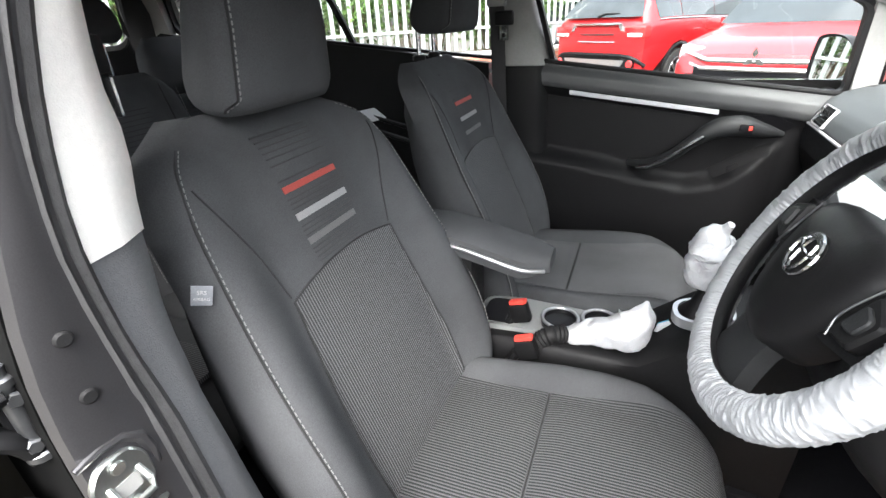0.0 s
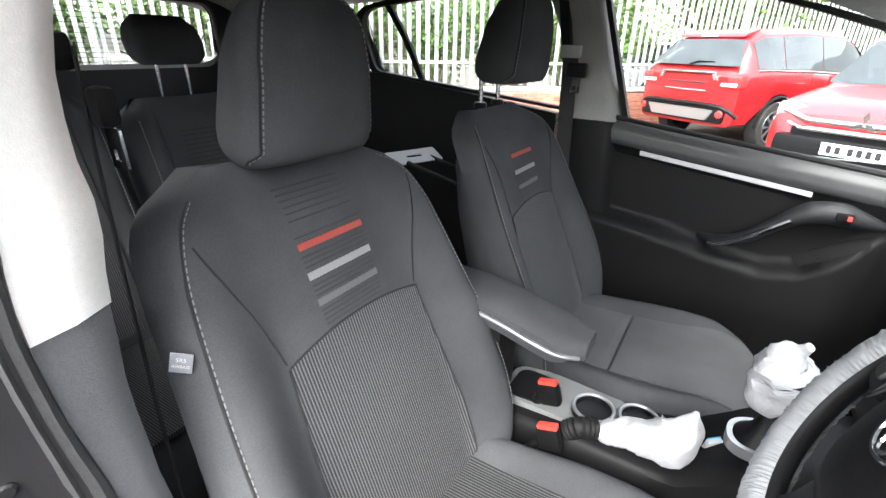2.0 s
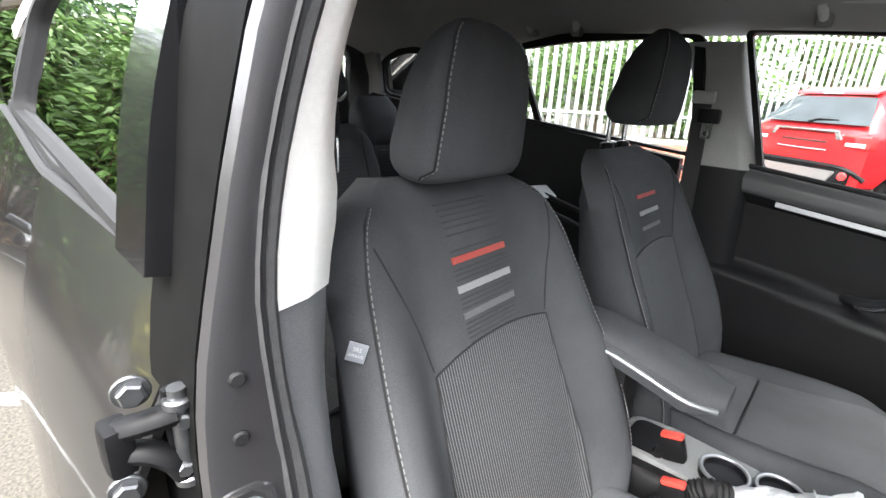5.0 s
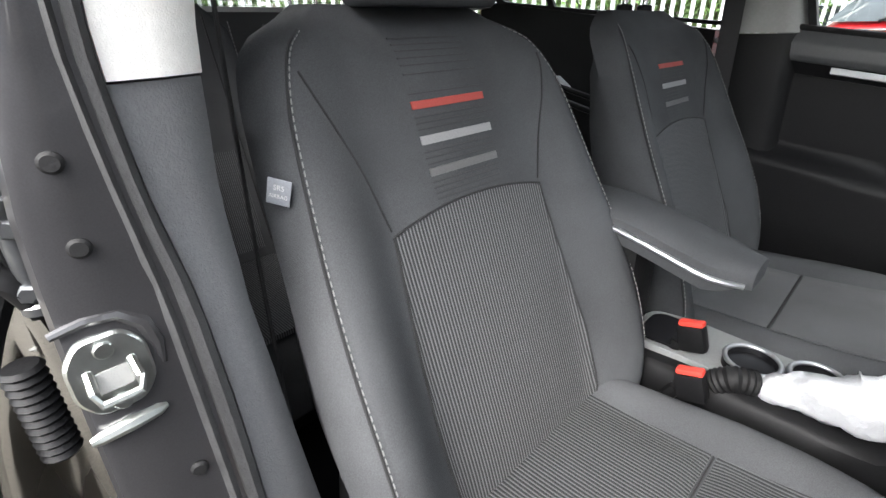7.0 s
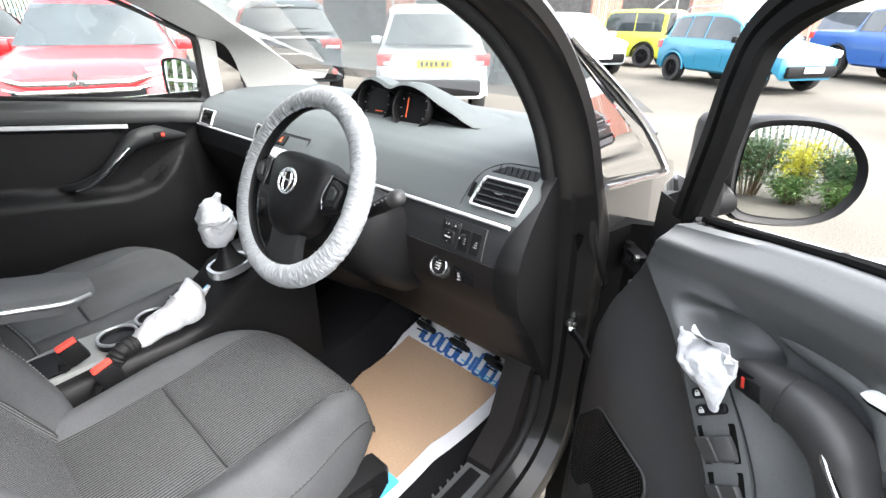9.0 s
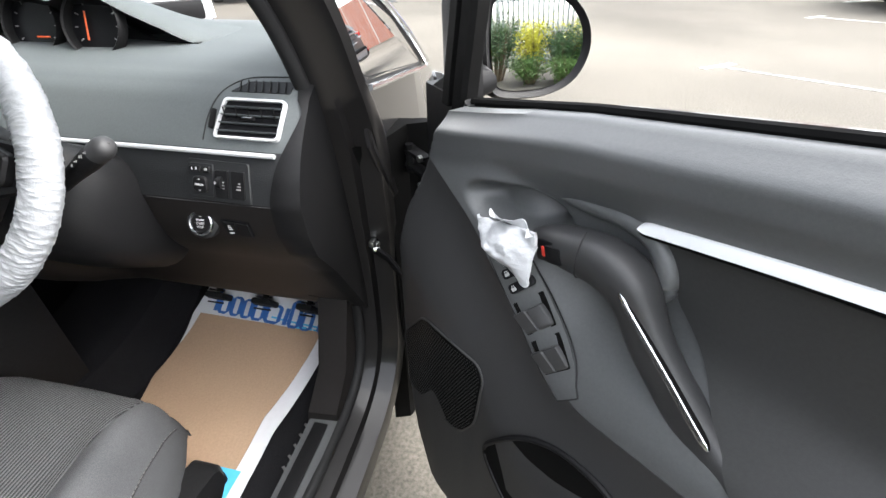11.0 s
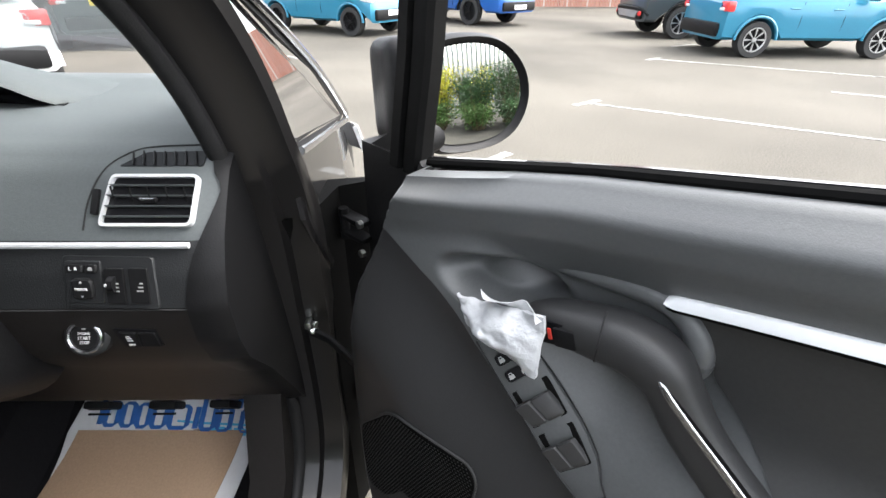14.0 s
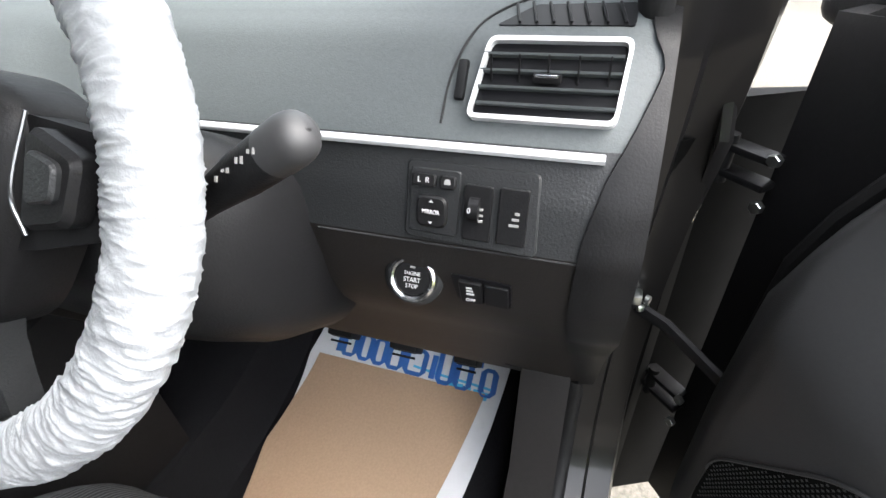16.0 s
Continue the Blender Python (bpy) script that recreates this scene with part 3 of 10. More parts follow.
# pressed rib round the plate
bm = bmesh.new()
tube(bm, [on_jamb(jy + a, jz + b, -0.001) for a, b in ((-0.024, 0.037), (-0.005, 0.040), (0.014, 0.038), (0.027, 0.026), (0.032, 0.008), (0.032, -0.010))], [0.003, 0.004, 0.005, 0.006, 0.005, 0.002], 8)
part("pressed_rib", bm, JAMB_PAINT_LIT, b_pillar)
bm = bmesh.new()
tube(bm, [on_jamb(jy + a, jz - 0.044 + 0.05 * a, 0.001) for a in (-0.026, -0.02, 0.0, 0.018, 0.024)], [0.003, 0.005, 0.006, 0.005, 0.002], 8)
part("striker_guide", bm, STEEL, b_pillar)
for z, y in ((1.085, -0.790), (0.885, -0.770), (1.14, -0.788)):
    bm = bmesh.new()
    disc(bm, on_jamb(y, z, 0.0), (0.97, -0.22, 0), 0.007, 0.004, 16, 0.002)
    part("grommet", bm, RUBBER, b_pillar)
bm = bmesh.new()
plate(bm, rounded([(-0.817, 0.715), (-0.764, 0.715), (-0.764, 0.836), (-0.817, 0.836)], 0.003), lambda a, b, d: on_jamb(a, b, d + 0.003), 0.001)
sticker = part("data_sticker", bm, WHITE_PAPER, b_pillar, "white data sticker")
for k in range(6):
    bm = bmesh.new()
    w_ = (0.046, 0.030, 0.036, 0.026, 0.040, 0.030)[k]
    z = 0.829 - 0.0165 * k
    h_ = 0.004 if k == 0 else 0.0016
    plate(bm, [(-0.813, z - h_), (-0.813 + w_, z - h_), (-0.813 + w_, z), (-0.813, z)], lambda a, b, d: on_jamb(a, b, d + 0.0036), 0.0005)
    part("print_bar", bm, GREY_MARKS, sticker)
# added near-black sheet: the shade inside the door gap as a colour
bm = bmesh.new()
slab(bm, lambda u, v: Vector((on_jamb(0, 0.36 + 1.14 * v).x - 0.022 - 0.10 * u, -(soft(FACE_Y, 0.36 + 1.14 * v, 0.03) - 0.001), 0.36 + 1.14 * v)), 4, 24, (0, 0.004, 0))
part("gap_shade_panel", bm, CAVITY, b_pillar, "near-black sheet standing for shade in the door gap")
bm = bmesh.new()
boot = [(-0.450, -0.846, z) for z in linspace(0.895, 0.985, 25)]
tube(bm, boot, [0.012 + 0.003 * (k % 2) for k in range(25)], 12)
part("wiring_boot", bm, BLACK, b_pillar, "ribbed black rubber wiring boot")
for hz in (1.080, 0.70):
    bm = bmesh.new()
    box(bm, (-0.452, -0.860, hz - 0.004), (0.030, 0.022, 0.046), 0.007)
    tube(bm, spline([(-0.452, -0.858, hz + 0.010), (-0.440, -0.845, hz + 0.016), (-0.432, -0.832, hz + 0.020), (-0.428, -0.820, hz + 0.022)], 5), 0.0125, 10, squash=0.8)
    tube(bm, spline([(-0.450, -0.856, hz - 0.012), (-0.438, -0.842, hz - 0.012), (-0.430, -0.830, hz - 0.022), (-0.428, -0.822, hz - 0.040)], 5), 0.0115, 10, squash=0.8)
    box(bm, (-0.434, -0.818, hz - 0.006), (0.010, 0.022, 0.100), 0.004)
    hinge = part("door_hinge", bm, HINGE_BLACK, b_pillar, "glossy black steel door hinge")
    bm = bmesh.new()
    tube(bm, [(-0.426, -0.819, hz - 0.048), (-0.426, -0.819, hz + 0.046)], [0.0075, 0.0075], 12)
    disc(bm, (-0.426, -0.819, hz + 0.030), (0, 0, 1), 0.012, 0.008, 14, 0.002)
    disc(bm, (-0.426, -0.819, hz - 0.046), (0, 0, 1), 0.012, 0.008, 14, 0.002)
    part("hinge_pin", bm, DARK_STEEL, hinge, "dark steel pin")
    for dy, dz, r in ((-0.846, 0.047, 0.0105), (-0.861, -0.040, 0.0105), (-0.817, 0.016, 0.0075), (-0.822, -0.030, 0.0075)):
        bm = bmesh.new()
        disc(bm, (-0.440 if r > 0.01 else -0.424, dy, hz + dz), (0.96, -0.28, 0), r, 0.008, 6, 0.002)
        disc(bm, (-0.442 if r > 0.01 else -0.426, dy, hz + dz), (0.96, -0.28, 0), r * 1.35, 0.003, 18, 0.001)
        part("bolt", bm, DARK_STEEL, hinge)

# driver's side aperture: sill, hinge pillar, A-pillar, all in one painted sweep with a rubber seal
APERTURE = [(-0.345, 0.52, -0.765), (-0.30, 0.43, -0.770), (-0.20, 0.372, -0.772), (0.05, 0.362, -0.772), (0.32, 0.362, -0.775), (0.46, 0.385, -0.778), (0.53, 0.46, -0.780), (0.548, 0.60, -0.780), (0.535, 0.774, -0.783), (0.502, 1.007, -0.791), (0.462, 1.16, -0.783), (0.41, 1.27, -0.766), (0.325, 1.365, -0.742), (0.20, 1.435, -0.70), (0.02, 1.48, -0.655), (-0.18, 1.505, -0.62), (-0.34, 1.51, -0.615)]
guide = spline([(x, y, z) for x, z, y in APERTURE], 6)


def outward(k):
    """Away from the opening, in the plane of the side."""
    t = guide[min(k + 1, len(guide) - 1)] - guide[max(k - 1, 0)]
    o = Vector((t.z, 0, -t.x))
    return o.normalized() * -1 if o.dot(Vector((guide[k].x - 0.05, 0, guide[k].z - 0.95))) < 0 else o.normalized()


bm = bmesh.new()
tube(bm, guide, 0.0135, 10, squash=0.9)
seal = part("door_seal", bm, RUBBER)
tagged(seal, "black rubber seal round the open driver's doorway", "door seal", kind="structure")
bm = bmesh.new()
rings = []
for k, p in enumerate(guide):
    o = outward(k) * lerp([(0.95, 1.0), (1.12, 0.42)], p.z)
    d = Vector((0, -1, 0))
    rings.append([p + o * 0.006 + Vector((0, 0.012, 0)), p + o * 0.010 + d * 0.010, p + o * 0.016 + d * 0.040, p + o * 0.034 + d * 0.046, p + o * 0.042 + d * 0.085, p + o * 0.075 + d * 0.092, p + o * 0.10 + d * 0.085, p + o * 0.09 + Vector((0, 0.01, 0))])
loft(bm, rings)
jamb = part("door_frame", bm, FRAME_PAINT_SHADED, sharp=50)
tagged(jamb, "glossy dark grey painted door frame and sill", "door frame", kind="structure")
# inner trim that covers the frame's edge: sill plate, cowl side, A-pillar cover
bm = bmesh.new()
strip(bm, [(-0.33, -0.70, 0.375), (-0.1, -0.70, 0.362), (0.2, -0.70, 0.360), (0.40, -0.70, 0.368)], [(-0.33, -0.765, 0.385), (-0.1, -0.768, 0.372), (0.2, -0.77, 0.370), (0.40, -0.772, 0.378)], 0.02)
plate_ob = part("sill_trim", bm, DOOR_GREY)
tagged(plate_ob, "dark grey plastic sill trim with a raised step", "sill trim", kind="structure")
bm = bmesh.new()
box(bm, (0.14, -0.735, 0.372), (0.46, 0.035, 0.006), 0.003)
pad_ob = part("step_pad", bm, BLACK, plate_ob)
bm = bmesh.new()
rings = []
for x, z0, z1 in ((0.38, 0.34, 0.40), (0.46, 0.33, 0.46), (0.52, 0.33, 0.62), (0.60, 0.34, 0.70), (0.72, 0.38, 0.72)):
    rings.append([Vector((x, -0.772, z0)), Vector((x, -0.772, z1)), Vector((x, -0.70, z1 - 0.01)), Vector((x, -0.69, z0))])
loft(bm, rings)
cowl = part("cowl_side_trim", bm, BROWN_BLACK)
tagged(cowl, "dark grey plastic kick trim beside the pedals", "kick trim", kind="structure")
for s in (-1, 1):
    bm = bmesh.new()
    a = [(0.56, s * 0.795, 1.10), (0.49, s * 0.785, 1.19), (0.41, s * 0.765, 1.285), (0.32, s * 0.735, 1.365), (0.17, s * 0.68, 1.45), (0.0, s * 0.64, 1.50)]
    b = [(0.70, s * 0.785, 1.11), (0.62, s * 0.768, 1.20), (0.52, s * 0.744, 1.29), (0.41, s * 0.708, 1.37), (0.26, s * 0.655, 1.45), (0.10, s * 0.61, 1.51)]
    if s > 0:
        a = [(0.68, 0.695, 1.10), (0.655, 0.695, 1.17), (0.605, 0.685, 1.285), (0.505, 0.675, 1.322), (0.34, 0.655, 1.405), (0.10, 0.60, 1.495)]
        b = [(0.97, 0.64, 1.125), (0.86, 0.63, 1.195), (0.72, 0.61, 1.285), (0.60, 0.60, 1.365), (0.47, 0.585, 1.445), (0.26, 0.55, 1.535)]
    strip(bm, a, b, 0.02 * s)
    cover = part("a_pillar_trim", bm, GREY_TRIM if s > 0 else BLACK, sharp=50)
    tagged(cover, "pale grey screen pillar trim" if s > 0 else "black screen pillar trim", "pillar trim", kind="structure")
# passenger's side: door frame, front pillar between door glass and quarter glass
bm = bmesh.new()
strip(bm, [(0.522, 0.705, 1.08), (0.517, 0.698, 1.20), (0.512, 0.682, 1.325)], [(0.575, 0.705, 1.08), (0.573, 0.698, 1.20), (0.570, 0.682, 1.30)], 0.02)
post = part("quarter_post", bm, GREY_TRIM)
tagged(post, "pale grey post between side window and quarter light", "window post", kind="structure")
# black window surrounds on the passenger's side
WIN_P = [(-0.285, 1.185), (0.514, 1.095), (0.502, 1.308), (0.43, 1.346), (0.33, 1.396), (0.23, 1.440), (0.10, 1.480), (-0.09, 1.526), (-0.375, 1.543)]
WIN_PR = [(-0.475, 1.205), (-1.25, 1.285), (-1.27, 1.46), (-1.22, 1.50), (-0.9, 1.535), (-0.50, 1.535)]


def glass_y(z):
    return lerp([(0.9, 0.725), (1.1, 0.72), (1.3, 0.685), (1.55, 0.60)], z)


def side_pane(name, outline, s, label, radius=0.03, off=0.0, rim=0.022, glass=None, edge=None):
    """A side window: its pane, a rubber surround, as one setting piece."""
    win = thing(name, label, "window", (outline[0][0], s * glass_y(outline[0][1]), outline[0][1]), kind="structure")
    o = rounded(outline, radius, 4)
    c = sum(o, Vector((0, 0))) / len(o)
    big = [c + (p - c) * (1 + rim / (p - c).length) for p in o]
    small = [c + (p - c) * (1 - 0.006 / (p - c).length) for p in o]
    to3 = lambda a, b, d: Vector((a, s * (glass_y(b) + off + 0.012 + d), b))
    bm = bmesh.new()
    frame_plate(bm, big, small, lambda a, b, d: Vector((a, s * (glass_y(b) + off - d - 0.002), b)), 0.03 if off < 0.1 else 0.014)
    part("window_frame", bm, edge or RUBBER, win)
    bm = bmesh.new()
    bm.faces.new([bm.verts.new(to3(p.x, p.y, 0)) for p in o])
    bmesh.ops.triangulate(bm, faces=bm.faces)
    pane = part("pane", bm, glass or GLASS, win, smooth=False)
    pane.visible_shadow = False
    return win


side_pane("window_1", WIN_P, 1, "clear passenger side window in a black rubber surround", 0.018, rim=0.010)
side_pane("window_2", WIN_PR, 1, "clear rear passenger side window in a black rubber surround")
bm = bmesh.new()
strip(bm, [(-1.02, 0.715, 1.25), (-1.07, 0.675, 1.40), (-1.12, 0.63, 1.52)], [(-1.045, 0.715, 1.25), (-1.095, 0.675, 1.40), (-1.145, 0.63, 1.52)], 0.012)
bar = part("window_bar", bm, RUBBER)
tagged(bar, "black dividing bar of the rear side window", "window bar", kind="structure")
side_pane("window_3", [(-1.42, 1.28), (-1.90, 1.33), (-1.86, 1.47), (-1.70, 1.51), (-1.45, 1.50)], 1, "small rear quarter window", 0.05)
WIN_DR = [(-0.50, 1.195), (-1.30, 1.285), (-1.30, 1.46), (-1.22, 1.50), (-0.9, 1.535), (-0.54, 1.535)]
side_pane("window_4", WIN_DR, -1, "rear door window on the driver's side, reflecting plants", off=0.068, glass=REAR_GLASS)
side_pane("window_5", [(-1.42, 1.28), (-1.90, 1.33), (-1.86, 1.47), (-1.70, 1.51), (-1.45, 1.50)], -1, "small rear quarter window", 0.05)
side_pane("window_6", [(0.532, 1.112), (0.872, 1.062), (0.735, 1.172), (0.60, 1.252), (0.425, 1.352), (0.395, 1.345)], -1, "three-cornered quarter light ahead of the driver's door", 0.02, 0.14, 0.009, QUARTER_GLASS)


bm = bmesh.new()
quarter_edge = [(0.535, 1.101), (0.60, 1.091), (0.74, 1.072), (0.86, 1.053), (0.889, 1.052), (0.892, 1.062), (0.86, 1.088), (0.75, 1.173), (0.61, 1.257), (0.43, 1.357)]
tube(bm, spline([(x, -(glass_y(z) + 0.157), z) for x, z in quarter_edge], 5), 0.006, 8)
qt = part("quarter_trim", bm, CHROME)
tagged(qt, "bright trim round the quarter light", "window trim", kind="structure")


# solid side walls round those windows: above and below the glass
def wall_piece(name, outline, s, material, label, y0=None, thick=0.03, category="side panel"):
    bm = bmesh.new()
    plate(bm, outline, lambda a, b, d: Vector((a, s * ((glass_y(b) if y0 is None else y0) - 0.004 - d * -1.0), b)) if s > 0 else Vector((a, s * ((glass_y(b) if y0 is None else y0) - 0.004 + d), b)), thick)
    return tagged(part(name, bm, material, sharp=30), label, category, kind="structure")


for s in (1, -1):
    wall_piece("wall_rear", [(-1.34, 0.55), (-2.05, 0.62), (-2.05, 1.30), (-1.95, 1.33), (-1.42, 1.255), (-1.34, 1.25)], s, BLACK, "black plastic luggage side trim")
    wall_piece("pillar_rear", [(-1.29, 1.27), (-1.40, 1.26), (-1.43, 1.50), (-1.30, 1.52)], s, GREY_TRIM, "grey rear pillar trim", category="pillar")
    wall_piece("pillar_tail", [(-1.90, 1.31), (-2.08, 1.30), (-2.0, 1.54), (-1.86, 1.50)], s, GREY_TRIM, "grey tail pillar trim", category="pillar")
# tailgate with its glass
gate = thing("tailgate", "closed tailgate with a heated rear window", "tailgate", (-2.08, 0, 0.6))
bm = bmesh.new()
o = rounded([(-0.56, 1.275), (0.56, 1.275), (0.50, 1.52), (-0.50, 1.52)], 0.07, 5)
big = rounded([(-0.70, 0.60), (0.70, 0.60), (0.60, 1.56), (-0.60, 1.56)], 0.04, 5)
tail3 = lambda a, b, d: Vector((-2.10 + 0.42 * max(0, b - 1.22) - d, a, b))
frame_plate(bm, big, o, tail3, 0.04)
part("inner_panel", bm, DOOR_LOW, gate, "dark inner panel")
bm = bmesh.new()
frame_plate(bm, rounded([(-0.60, 1.225), (0.60, 1.225), (0.53, 1.545), (-0.53, 1.545)], 0.08, 5), o, lambda a, b, d: tail3(a, b + 0.02 * (abs(a) / 0.5) ** 3 * (b < 1.3), d) + Vector((0.012, 0, 0)), 0.012)
part("window_surround", bm, LINING, gate, "pale grey window surround")
bm = bmesh.new()
bm.faces.new([bm.verts.new(tail3(p.x, p.y, 0.03)) for p in o])
pane = part("pane", bm, GLASS, gate, "rear window", smooth=False)
pane.visible_shadow = False
bm = bmesh.new()
for z in linspace(1.30, 1.50, 13):
    w = lerp([(1.27, 0.54), (1.52, 0.49)], z)
    tube(bm, [tail3(-w, z, 0.027), tail3(w, z, 0.027)], 0.0009, 4)
part("heater_wires", bm, SEAM, gate)
# windscreen
bm = bmesh.new()
bm_fn = lambda u, v: Vector((0.20 + 0.80 * u, (-0.60 - 0.19 * u) + (1.20 + 0.38 * u) * v, 1.565 - 0.40 * u + 0.03 * math.sin(math.pi * v) * (1 - u)))
grid(bm, bm_fn, 12, 12)
screen = part("windscreen", bm, SCREEN_GLASS)
screen.visible_shadow = False
tagged(screen, "clear raked windscreen", "windscreen", kind="structure")


# ---- seats ----
BACK_X = [(0.56, -0.285), (0.60, -0.287), (0.66, -0.305), (0.80, -0.358), (0.975, -0.425), (1.08, -0.462), (1.12, -0.477), (1.18, -0.503), (1.208, -0.530), (1.226, -0.565), (1.235, -0.60)]
BACK_W = [(0.56, 0.235), (0.62, 0.270), (0.70, 0.292), (0.80, 0.297), (0.90, 0.290), (1.00, 0.276), (1.10, 0.263), (1.15, 0.253), (1.185, 0.238), (1.206, 0.216), (1.221, 0.185), (1.230, 0.15), (1.235, 0.11)]
BOLSTER = [(0.56, 0.03), (0.66, 0.058), (0.78, 0.066), (0.90, 0.056), (1.0, 0.040), (1.10, 0.022), (1.2, 0.008), (1.28, 0.0)]
BACK_T = [(0.56, 0.15), (0.8, 0.15), (1.0, 0.135), (1.15, 0.112), (1.208, 0.085), (1.235, 0.03)]


def back_x(y, z):
    """The front face of a backrest, across from its middle."""
    s = abs(y) / soft(BACK_W, z, 0.02)
    rise = step(0.50, 0.84, s) * soft(BOLSTER, z, 0.03)
    edge = 0.060 * (max(0.0, s - 0.88) / 0.12) ** 2.2
    return soft(BACK_X, z, 0.025) + rise - edge * min(1, soft(BACK_T, z, 0.02) / 0.1)


CUSH_Z = [(-0.40, 0.618), (-0.30, 0.625), (-0.15, 0.632), (0.0, 0.643), (0.09, 0.648), (0.155, 0.640), (0.197, 0.615), (0.224, 0.575), (0.238, 0.52), (0.240, 0.47)]
CUSH_W = [(-0.40, 0.215), (-0.28, 0.240), (-0.1, 0.262), (0.0, 0.258), (0.08, 0.240), (0.14, 0.216), (0.19, 0.190), (0.22, 0.168), (0.240, 0.145)]


def cush_z(x, y):
    s = abs(y) / soft(CUSH_W, x, 0.02)
    rise = 0.030 * step(0.52, 0.82, s) * step(0.22, 0.05, x)
    edge = 0.06 * (max(0.0, s - 0.80) / 0.20) ** 2.2
    return soft(CUSH_Z, x, 0.012) + rise - edge


REST_W = [(0, 0.122), (0.04, 0.131), (0.15, 0.132), (0.35, 0.127), (0.6, 0.121), (0.8, 0.109), (0.9, 0.093), (0.96, 0.070), (1, 0.035)]
REST_F = [(0, -0.514), (0.04, -0.502), (0.15, -0.496), (0.5, -0.491), (0.8, -0.496), (0.92, -0.508), (1, -0.532)]
REST_B = [(0, -0.615), (0.06, -0.643), (0.2, -0.648), (0.6, -0.622), (0.85, -0.590), (1, -0.560)]


def rest_point(yc, z0, h, v, a, grow=0.0):
    """A headrest's skin at v of its height, a round its plan: broad in front, narrower behind."""
    ca, sa = math.cos(a), math.sin(a)
    xf, xb, w = soft(REST_F, v, 0.03), soft(REST_B, v, 0.03), soft(REST_W, v, 0.02)
    k = math.copysign(abs(ca) ** 0.55, ca)
    hw = w * (0.86 + 0.14 * k) + grow
    return Vector(((xf + xb) / 2 + (xf - xb) / 2 * k * (1 + grow * 10), yc + hw * math.copysign(abs(sa) ** 0.62, sa), z0 + h * v))


def headrest(yc, up, parent, dx=0.012, wide=1.0):
    """A padded headrest with a stitched seam at each front corner."""
    z0, h = 1.233 + up, 0.222
    bm = bmesh.new()
    skin = lambda v, a: rest_point(0.0, z0, h, v, a) + Vector((dx, 0, 0))
    at_ = lambda v, a: Vector((skin(v, a).x, yc + skin(v, a).y * wide, skin(v, a).z))
    loft(bm, [[at_(k / 20, 2 * math.pi * i / 40) for i in range(40)] for k in range(21)])
    pad = part("headrest", bm, FABRIC, parent, sharp=70)
    for s in (-1, 1):
        pts = [at_(v, s * (0.80 + 0.35 * step(0.10, 0.03, v) + (0.22 if s > 0 else 0.0))) for v in [*linspace(0.03, 0.12, 10), *linspace(0.15, 0.97, 24)]]
        bm = bmesh.new()
        tube(bm, [p + Vector((-0.001, s * 0.003, 0)) for p in pts], 0.0018, 6)
        part("seam", bm, SEAM, pad)
        bm = bmesh.new()
        dashes(bm, [p + Vector((0.0012, 0, 0)) for p in pts], 0.0058, 0.0026, 0.0012)
        part("stitching", bm, STITCH, pad, "pale contrast stitching")
        bm = bmesh.new()
        tube(bm, [(-0.588, yc + s * 0.052, 1.19), (-0.590, yc + s * 0.052, z0 + 0.05)], 0.0065, 12)
        part("headrest_post", bm, CHROME, parent, "chrome headrest post")
        bm = bmesh.new()
        disc(bm, (-0.589, yc + s * 0.052, 1.234), (0, 0, 1), 0.018, 0.014, 16, 0.004)
        part("post_collar", bm, BLACK, parent)
    return pad


def on_back(yc, y, z, lift=0.0016):
    return Vector((back_x(y, z) + lift, yc + y, z + lift * 0.3))


def band(yc, parent, name, z, h, half, material, tilt=0.0, lift=0.0016):
    bm = bmesh.new()
    slab(bm, lambda u, v: on_back(yc, -half + 2 * half * u, z + h * (v - 0.5) + tilt * (u - 0.5), lift), 16, 2, (-0.003, 0, 0))
    return part(name, bm, material, parent)


